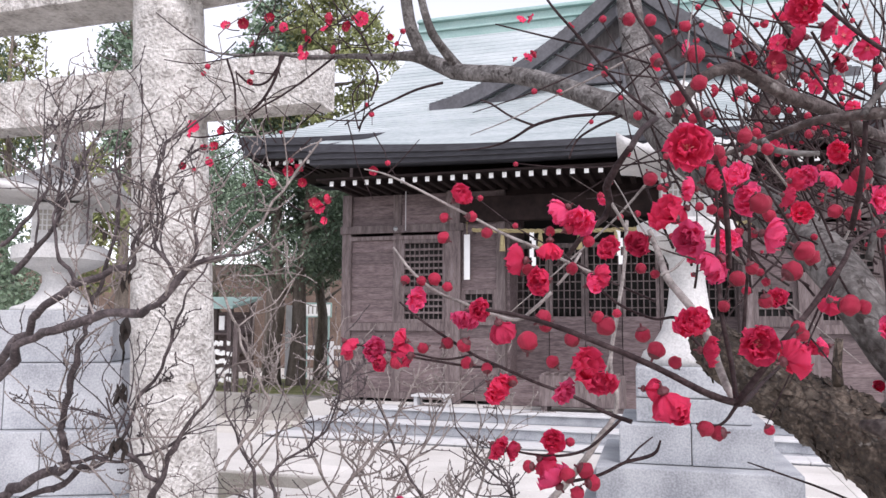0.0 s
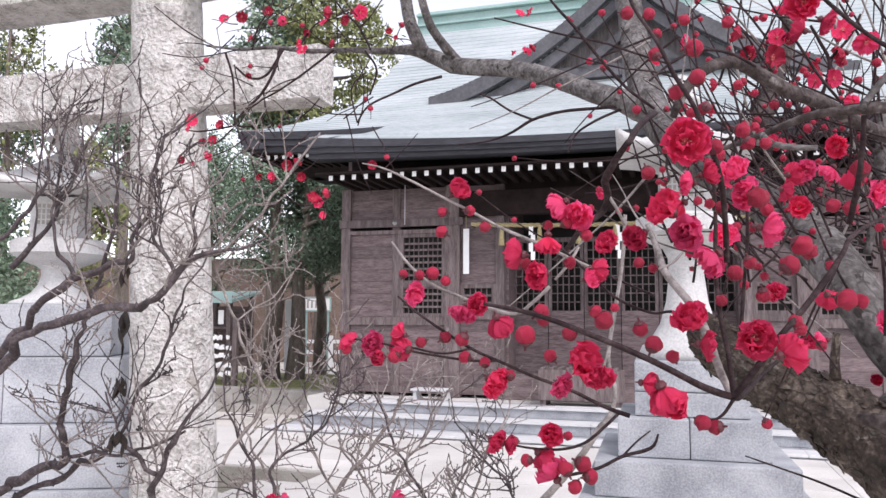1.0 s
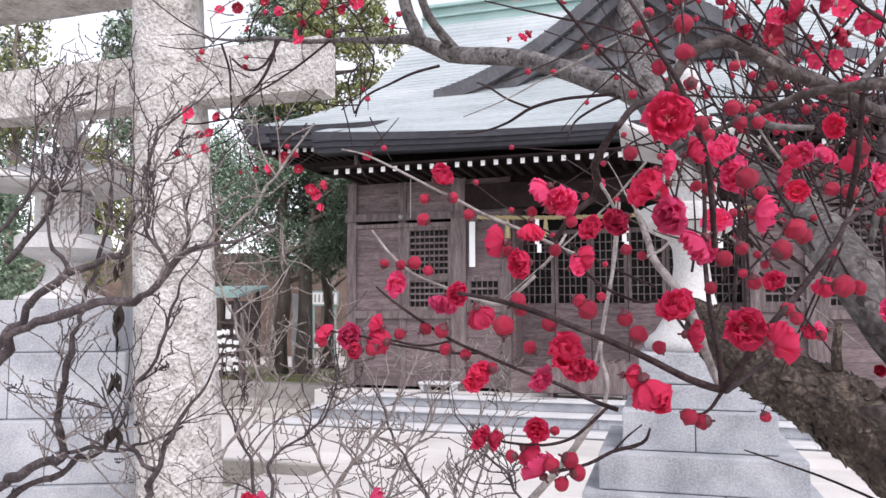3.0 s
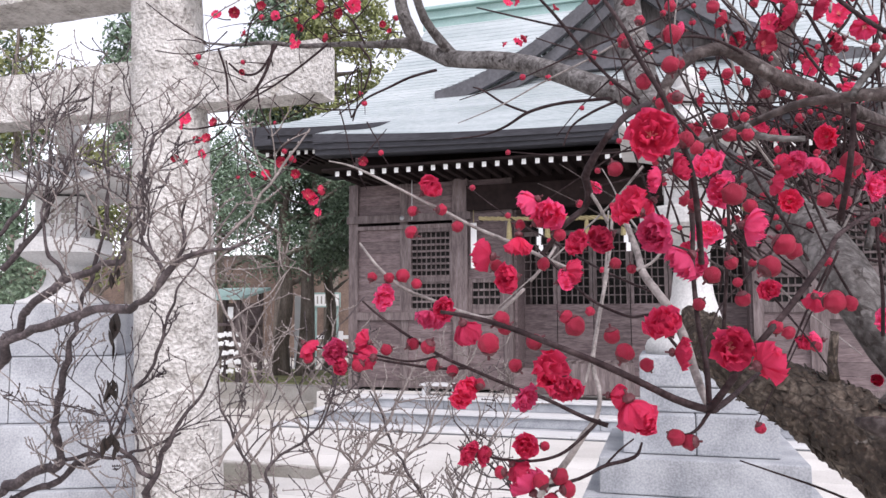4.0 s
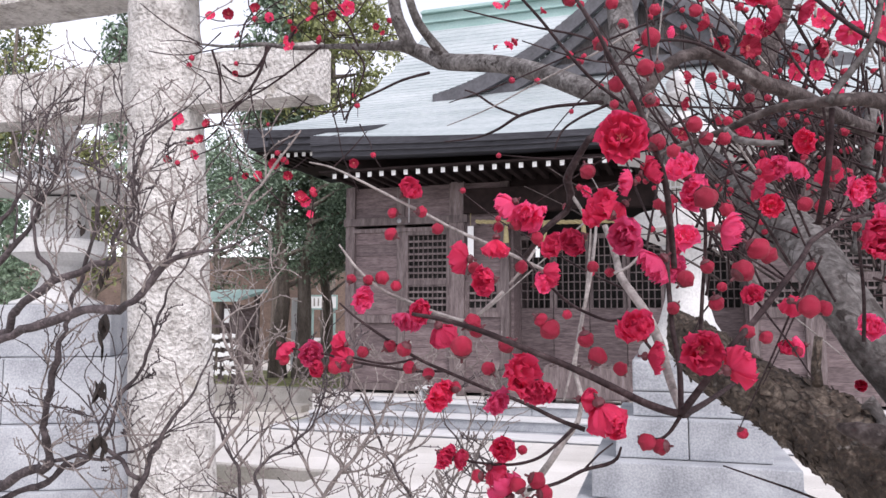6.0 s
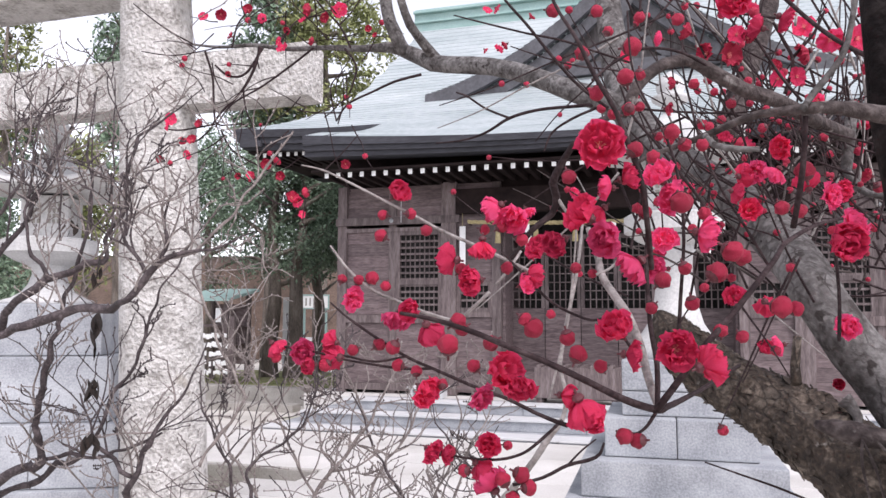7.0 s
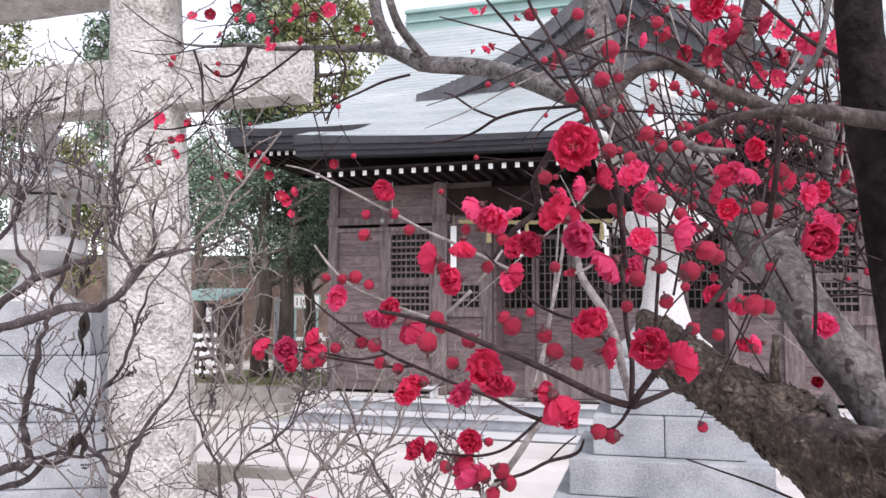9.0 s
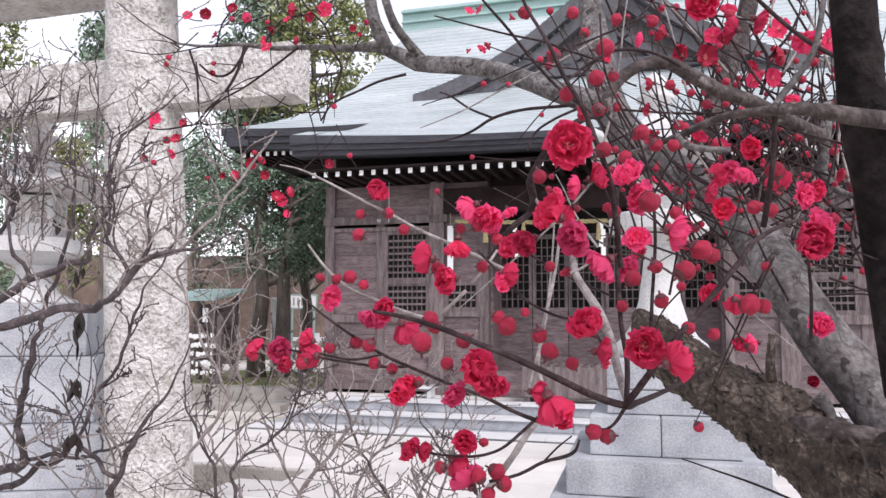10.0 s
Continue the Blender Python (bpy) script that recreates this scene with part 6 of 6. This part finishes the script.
for k in range(44):
    y = fine_rng.uniform(2.0, 2.3)
    x = fine_rng.uniform(-0.31, -0.08) * y
    z = 1.5 + y * fine_rng.uniform(0.24, 0.43)
    d = Vector((fine_rng.uniform(-1, 0.3), fine_rng.uniform(-0.3, 0.3), fine_rng.uniform(-0.7, 0.7))).normalized()
    ln, pts, q = fine_rng.uniform(0.08, 0.26), [], Vector((x, y, z))
    for i in range(5):
        pts.append((*q, 0.0021 - 0.0003 * i))
        d = (d + Vector((fine_rng.uniform(-0.3, 0.3), fine_rng.uniform(-0.2, 0.2), fine_rng.uniform(-0.3, 0.3)))).normalized()
        q = q + d * ln / 4
    limb("twig", M_TWIG, pts, 5)
    if k % 3 == 0:
        bud(*pts[3][:3], fine_rng.uniform(0.012, 0.018))


# ---- bare shrubs ----
shrub_rng = random.Random(77)


def knob(bm, c, s):
    """A small pointed bud of eight faces."""
    ring = [bm.verts.new(c + Vector((s * 0.8 * math.cos(q * 1.5708), s * 0.8 * math.sin(q * 1.5708), 0))) for q in range(4)]
    top, low = bm.verts.new(c + Vector((0, 0, s * 1.4))), bm.verts.new(c - Vector((0, 0, s)))
    for q in range(4):
        bm.faces.new((ring[q], ring[(q + 1) % 4], top))
        bm.faces.new((ring[(q + 1) % 4], ring[q], low))


def sprout(bm, p, d, length, r, level, rng):
    """A bent twig with nodes and side shoots."""
    pts, q, dd = [], Vector(p), Vector(d).normalized()
    n = 4
    for i in range(n + 1):
        pts.append((*q, max(0.0013, r * (1 - 0.6 * i / n))))
        dd = (dd + Vector((rng.uniform(-0.38, 0.38), rng.uniform(-0.3, 0.3), rng.uniform(-0.22, 0.28)))).normalized()
        q = q + dd * (length / n)
    tube(bm, pts, 5)
    for i in range(1, n + 1):
        x, y, z, rr = pts[i]
        if rng.random() < 0.75:
            s = max(0.0032, rr * 1.6)
            o = Vector((rng.uniform(-1, 1), rng.uniform(-1, 1), rng.uniform(-0.2, 1))).normalized() * rr
            knob(bm, Vector((x, y, z)) + o, s)
        if level > 0 and rng.random() < 0.72:
            side = Vector((rng.choice((-1, 1)) * rng.uniform(0.4, 1), rng.uniform(-0.7, 0.7), rng.uniform(-0.2, 0.9))).normalized()
            sprout(bm, (x, y, z), dd * 0.5 + side * 0.8, length * rng.uniform(0.35, 0.65), rr * 0.75, level - 1, rng)


def stem(thing, mat, pts, twigs):
    if 0.7 < pts[0][2] < 0.9:
        x, y, z, r = pts[0]
        pts = [(0.7 * x - 0.05, y + 0.05, -0.06, r * 1.5), (0.85 * x - 0.03, y + 0.02, 0.4, r * 1.2)] + pts
    bent, rng = [], random.Random(int(1000 * abs(pts[0][0] + pts[-1][2])))
    for p, q in zip(pts, pts[1:]):
        n = max(1, round(math.dist(p[:3], q[:3]) / 0.035))
        for k in range(n):
            w = 1.1 * p[3] if bent else 0.0
            bent.append((*(p[c] + (q[c] - p[c]) * k / n + rng.uniform(-w, w) for c in range(3)), (p[3] + (q[3] - p[3]) * k / n) * rng.uniform(0.76, 1.08)))
    bent.append(pts[-1])
    bm = bmesh.new()
    tube(bm, bent, 9, 0.2, pts[0][0] * 7)
    for x, y, z, r in bent[2::3]:
        knob(bm, Vector((x + rng.uniform(-r, r), y - 0.5 * r, z + rng.uniform(-r, r))), max(0.004, r * 0.9))
    part("branch", bm, mat, thing, smooth=True)
    if not twigs:
        return
    bm = bmesh.new()
    for k in range(max(1, round(twigs * (0.72 if thing.name.endswith("001") else 1.7)))):
        f = shrub_rng.uniform(0.22, 0.98) * (len(pts) - 1)
        i = min(int(f), len(pts) - 2)
        a, b = Vector(pts[i][:3]), Vector(pts[i + 1][:3])
        p = a.lerp(b, f - i)
        d = (b - a).normalized() * 0.6 + Vector((shrub_rng.uniform(-0.9, 0.9), shrub_rng.uniform(-0.6, 0.6), shrub_rng.uniform(-0.5, 0.9)))
        sprout(bm, p, d, shrub_rng.uniform(0.08, 0.24), min(0.0030, pts[i][3] * 0.6), 2 if k % 3 == 0 else 1, shrub_rng)
    tagged(part("twig_growth", bm, mat if shrub_rng.random() < 0.5 else M_SHRUBPALE, thing, smooth=True), kind="stuff")


def dead_leaf(thing, x, y, z, s):
    rng = shrub_rng
    bm = bmesh.new()
    ph = rng.uniform(0, 6)
    surface(bm, 6, 8, lambda i, j: (s * (0.09 * math.sin(math.pi * j / 8) * (i / 3 - 1) * math.cos(1.2 * (i / 3 - 1) + 0.4)), s * 0.22 * math.sin(1.9 * (i / 3 - 1) + ph) * math.sin(math.pi * j / 8), s * (0.5 - j / 8) + 0.05 * s * math.sin(i + ph)))
    part("dead_leaf", bm, M_DEAD, thing, "curled dry brown leaf", smooth=True, m=pose(x, y, z, rng.uniform(-20, 20), rng.uniform(-25, 25), rng.uniform(0, 360)))


shrub = empty("bare_shrub", pose(0, 0, 0), "leafless brown shrub with long thin twigs", "shrub")
stem(shrub, M_SHRUB, [(-1.45, 2.0, -0.05, 0.030), (-1.38, 1.95, 0.5, 0.026), (-1.30, 1.9, 0.95, 0.020), (-1.12, 1.85, 1.12, 0.016)], 0)
stem(shrub, M_SHRUB, [(-1.142, 1.850, 1.260, 0.0138), (-1.058, 1.800, 1.364, 0.0125), (-0.977, 1.750, 1.444, 0.0112), (-0.895, 1.720, 1.486, 0.0110), (-0.824, 1.700, 1.511, 0.0099), (-0.714, 1.660, 1.525, 0.0092), (-0.638, 1.620, 1.529, 0.0085), (-0.604, 1.600, 1.540, 0.0084), (-0.586, 1.600, 1.574, 0.0084), (-0.579, 1.600, 1.598, 0.0080), (-0.548, 1.600, 1.616, 0.0061), (-0.515, 1.600, 1.638, 0.0047), (-0.472, 1.600, 1.643, 0.0038), (-0.407, 1.600, 1.661, 0.0024), (-0.355, 1.600, 1.686, 0.0014)], 6)
stem(shrub, M_SHRUB, [(-0.579, 1.600, 1.598, 0.0056), (-0.597, 1.600, 1.629, 0.0047), (-0.622, 1.600, 1.666, 0.0038), (-0.623, 1.600, 1.689, 0.0028), (-0.624, 1.600, 1.747, 0.0019), (-0.636, 1.600, 1.809, 0.0013)], 4)
stem(shrub, M_SHRUB, [(-0.555, 1.600, 1.622, 0.0052), (-0.536, 1.600, 1.663, 0.0042), (-0.548, 1.600, 1.713, 0.0033), (-0.533, 1.600, 1.762, 0.0021)], 3)
stem(shrub, M_SHRUB, [(-1.150, 1.900, 1.308, 0.0131), (-1.043, 1.850, 1.459, 0.0118), (-0.949, 1.800, 1.544, 0.0105), (-0.910, 1.800, 1.577, 0.0100), (-0.876, 1.800, 1.601, 0.0095), (-0.825, 1.800, 1.615, 0.0084), (-0.765, 1.800, 1.634, 0.0074), (-0.744, 1.800, 1.683, 0.0058), (-0.715, 1.800, 1.746, 0.0053), (-0.707, 1.800, 1.826, 0.0048), (-0.694, 1.800, 1.875, 0.0043), (-0.684, 1.800, 1.933, 0.0036), (-0.631, 1.800, 1.967, 0.0028), (-0.585, 1.800, 2.004, 0.0022), (-0.532, 1.800, 2.053, 0.0013)], 8)
stem(shrub, M_SHRUB, [(-0.877, 1.800, 1.592, 0.0063), (-0.905, 1.800, 1.627, 0.0053), (-0.926, 1.800, 1.681, 0.0042), (-0.942, 1.800, 1.751, 0.0036), (-0.932, 1.800, 1.839, 0.0032), (-0.921, 1.800, 1.936, 0.0028), (-0.899, 1.800, 2.049, 0.0017)], 5)
stem(shrub, M_SHRUB, [(-1.170, 2.050, 1.047, 0.0152), (-1.052, 2.000, 1.100, 0.0137), (-1.017, 2.000, 1.124, 0.0126), (-0.972, 1.980, 1.156, 0.0108), (-0.948, 1.950, 1.198, 0.0095), (-0.951, 1.930, 1.248, 0.0089), (-0.943, 1.900, 1.306, 0.0082), (-0.910, 1.880, 1.377, 0.0078), (-0.894, 1.860, 1.444, 0.0073), (-0.871, 1.850, 1.493, 0.0069), (-0.856, 1.840, 1.559, 0.0060), (-0.827, 1.830, 1.628, 0.0051), (-0.805, 1.820, 1.712, 0.0043), (-0.796, 1.820, 1.805, 0.0034), (-0.811, 1.820, 1.937, 0.0026), (-0.795, 1.820, 2.056, 0.0015)], 8)
stem(shrub, M_SHRUB, [(-0.980, 1.980, 1.149, 0.0068), (-0.896, 1.980, 1.162, 0.0057), (-0.818, 1.980, 1.160, 0.0048), (-0.731, 1.980, 1.184, 0.0039), (-0.665, 1.980, 1.216, 0.0027)], 3)
stem(shrub, M_SHRUB, [(-1.167, 2.050, 1.004, 0.0105), (-1.048, 2.050, 1.063, 0.0094), (-0.958, 2.050, 1.123, 0.0082), (-0.903, 2.050, 1.139, 0.0059), (-0.872, 2.050, 1.191, 0.0035)], 3)
stem(shrub, M_SHRUB, [(-0.765, 2.000, 0.864, 0.0113), (-0.716, 1.900, 1.034, 0.0098), (-0.699, 1.880, 1.123, 0.0092), (-0.667, 1.870, 1.179, 0.0075), (-0.641, 1.860, 1.236, 0.0059), (-0.588, 1.850, 1.305, 0.0043), (-0.548, 1.850, 1.373, 0.0028), (-0.521, 1.850, 1.448, 0.0017)], 6)
stem(shrub, M_SHRUB, [(-0.699, 1.880, 1.128, 0.0070), (-0.749, 1.880, 1.165, 0.0054), (-0.780, 1.880, 1.201, 0.0043), (-0.805, 1.880, 1.257, 0.0032), (-0.830, 1.880, 1.324, 0.0022)], 3)
stem(shrub, M_SHRUB, [(-0.800, 1.900, 1.214, 0.0049), (-0.754, 1.880, 1.311, 0.0049), (-0.695, 1.860, 1.393, 0.0043), (-0.665, 1.850, 1.484, 0.0039), (-0.638, 1.850, 1.571, 0.0032), (-0.597, 1.850, 1.631, 0.0026), (-0.563, 1.850, 1.692, 0.0017)], 3)
stem(shrub, M_SHRUBPALE, [(-0.483, 1.600, 1.638, 0.0038), (-0.430, 1.600, 1.692, 0.0038), (-0.378, 1.600, 1.758, 0.0034), (-0.329, 1.600, 1.831, 0.0029), (-0.280, 1.600, 1.899, 0.0019)], 1)
stem(shrub, M_SHRUBPALE, [(-0.546, 1.900, 1.148, 0.0044), (-0.441, 1.900, 1.311, 0.0044), (-0.510, 1.900, 1.451, 0.0040), (-0.577, 1.900, 1.619, 0.0033), (-0.536, 1.900, 1.669, 0.0022)], 3)
stem(shrub, M_SHRUB, [(-1.057, 1.850, 1.620, 0.0076), (-1.002, 1.850, 1.681, 0.0065), (-0.961, 1.850, 1.757, 0.0054), (-0.927, 1.850, 1.823, 0.0048), (-0.892, 1.850, 1.915, 0.0040), (-0.859, 1.850, 1.988, 0.0029), (-0.853, 1.850, 2.079, 0.0018)], 7)
stem(shrub, M_SHRUB, [(-1.118, 1.900, 1.693, 0.0067), (-1.049, 1.900, 1.767, 0.0056), (-1.007, 1.900, 1.828, 0.0045), (-1.005, 1.900, 1.917, 0.0034), (-0.966, 1.900, 2.021, 0.0023)], 5)
stem(shrub, M_SHRUB, [(-0.991, 1.820, 1.686, 0.0028), (-0.986, 1.820, 1.844, 0.0024), (-0.978, 1.820, 1.999, 0.0013)], 1)
stem(shrub, M_SHRUB, [(-0.865, 1.820, 1.686, 0.0028), (-0.874, 1.820, 1.841, 0.0024), (-0.899, 1.820, 2.027, 0.0013)], 1)
stem(shrub, M_SHRUB, [(-0.792, 1.820, 1.687, 0.0028), (-0.798, 1.820, 1.850, 0.0024), (-0.801, 1.820, 2.042, 0.0013)], 1)
stem(shrub, M_SHRUB, [(-0.746, 1.820, 1.687, 0.0028), (-0.746, 1.820, 1.852, 0.0024), (-0.753, 1.820, 2.084, 0.0013)], 1)
thicket = empty("bare_shrub", pose(0, 0, 0), "low tangled leafless shrub with pale budded twigs", "shrub")
stem(thicket, M_SHRUB, [(-0.429, 1.900, 0.844, 0.0051), (-0.419, 1.900, 1.048, 0.0045), (-0.427, 1.900, 1.133, 0.0039), (-0.408, 1.900, 1.169, 0.0035), (-0.343, 1.900, 1.202, 0.0034), (-0.300, 1.900, 1.241, 0.0032), (-0.274, 1.900, 1.299, 0.0030), (-0.265, 1.900, 1.359, 0.0023), (-0.273, 1.900, 1.434, 0.0013)], 12)
stem(thicket, M_SHRUB, [(-0.469, 1.950, 0.826, 0.0052), (-0.468, 1.950, 1.034, 0.0046), (-0.484, 1.950, 1.135, 0.0040), (-0.519, 1.950, 1.199, 0.0033), (-0.560, 1.950, 1.281, 0.0027), (-0.562, 1.950, 1.374, 0.0017)], 12)
stem(thicket, M_SHRUBPALE, [(-0.339, 2.000, 0.768, 0.0060), (-0.313, 2.000, 0.979, 0.0054), (-0.260, 2.000, 1.085, 0.0051), (-0.207, 2.000, 1.154, 0.0048), (-0.140, 2.000, 1.242, 0.0041), (-0.109, 2.000, 1.306, 0.0031), (-0.079, 2.000, 1.380, 0.0021), (-0.063, 2.000, 1.445, 0.0014)], 17)
stem(thicket, M_SHRUBPALE, [(-0.174, 2.050, 0.749, 0.0055), (-0.168, 2.050, 1.000, 0.0048), (-0.121, 2.050, 1.105, 0.0042), (-0.056, 2.050, 1.193, 0.0035), (-0.014, 2.050, 1.281, 0.0028), (0.026, 2.050, 1.355, 0.0018)], 17)
stem(thicket, M_SHRUBPALE, [(-0.268, 2.100, 0.759, 0.0056), (-0.281, 2.100, 0.997, 0.0042), (-0.338, 2.100, 1.104, 0.0036), (-0.397, 2.100, 1.234, 0.0029), (-0.444, 2.100, 1.322, 0.0021), (-0.493, 2.100, 1.379, 0.0014)], 17)
stem(thicket, M_SHRUB, [(-0.056, 2.000, 0.794, 0.0054), (-0.036, 2.000, 1.016, 0.0047), (-0.080, 2.000, 1.090, 0.0041), (-0.129, 2.000, 1.163, 0.0034), (-0.159, 2.000, 1.251, 0.0027), (-0.192, 2.000, 1.315, 0.0021)], 17)
stem(thicket, M_SHRUBPALE, [(0.061, 2.150, 0.741, 0.0058), (0.068, 2.150, 0.978, 0.0047), (0.098, 2.150, 1.091, 0.0040), (0.123, 2.150, 1.160, 0.0033), (0.172, 2.150, 1.236, 0.0025), (0.183, 2.150, 1.301, 0.0015)], 17)
stem(thicket, M_SHRUB, [(0.240, 2.100, 0.787, 0.0049), (0.203, 2.100, 0.997, 0.0043), (0.162, 2.100, 1.074, 0.0036), (0.097, 2.100, 1.133, 0.0029), (0.027, 2.100, 1.224, 0.0022), (0.011, 2.100, 1.306, 0.0014)], 17)
stem(thicket, M_SHRUBPALE, [(-0.595, 2.100, 0.774, 0.0049), (-0.585, 2.100, 0.946, 0.0042), (-0.557, 2.100, 1.043, 0.0035), (-0.481, 2.100, 1.176, 0.0031), (-0.406, 2.100, 1.267, 0.0029), (-0.343, 2.100, 1.357, 0.0023), (-0.281, 2.100, 1.441, 0.0014)], 14)
stem(thicket, M_SHRUBPALE, [(-0.126, 2.200, 0.723, 0.0044), (-0.152, 2.200, 0.920, 0.0037), (-0.225, 2.200, 1.049, 0.0033), (-0.288, 2.200, 1.133, 0.0030), (-0.315, 2.200, 1.232, 0.0025), (-0.293, 2.200, 1.311, 0.0018)], 17)
stem(thicket, M_SHRUBPALE, [(-0.368, 2.000, 0.795, 0.0040), (-0.381, 2.000, 0.974, 0.0036), (-0.437, 2.000, 1.073, 0.0034), (-0.497, 2.000, 1.161, 0.0030), (-0.530, 2.000, 1.250, 0.0026), (-0.507, 2.000, 1.366, 0.0020), (-0.530, 2.000, 1.501, 0.0014)], 12)
stem(thicket, M_SHRUBPALE, [(-0.001, 2.200, 0.723, 0.0044), (0.013, 2.200, 0.927, 0.0040), (0.027, 2.200, 1.012, 0.0037), (0.082, 2.200, 1.126, 0.0033), (0.097, 2.200, 1.235, 0.0026), (0.075, 2.200, 1.312, 0.0018)], 17)
for x, y, z, size in ((-0.721, 1.700, 1.495, 0.064), (-0.726, 1.700, 1.452, 0.051), (-0.731, 1.700, 1.354, 0.057), (-0.715, 1.700, 1.354, 0.041), (-0.734, 1.700, 1.245, 0.051), (-0.719, 1.700, 1.233, 0.041), (-0.780, 1.700, 1.706, 0.028), (-0.717, 1.700, 1.613, 0.046), (-0.722, 1.700, 1.575, 0.037)):
    for k in range(3):
        dead_leaf(shrub, x + shrub_rng.uniform(-0.009, 0.009), y + shrub_rng.uniform(-0.008, 0.008), z + shrub_rng.uniform(-0.018, 0.012), size * (1.0 - 0.2 * k))
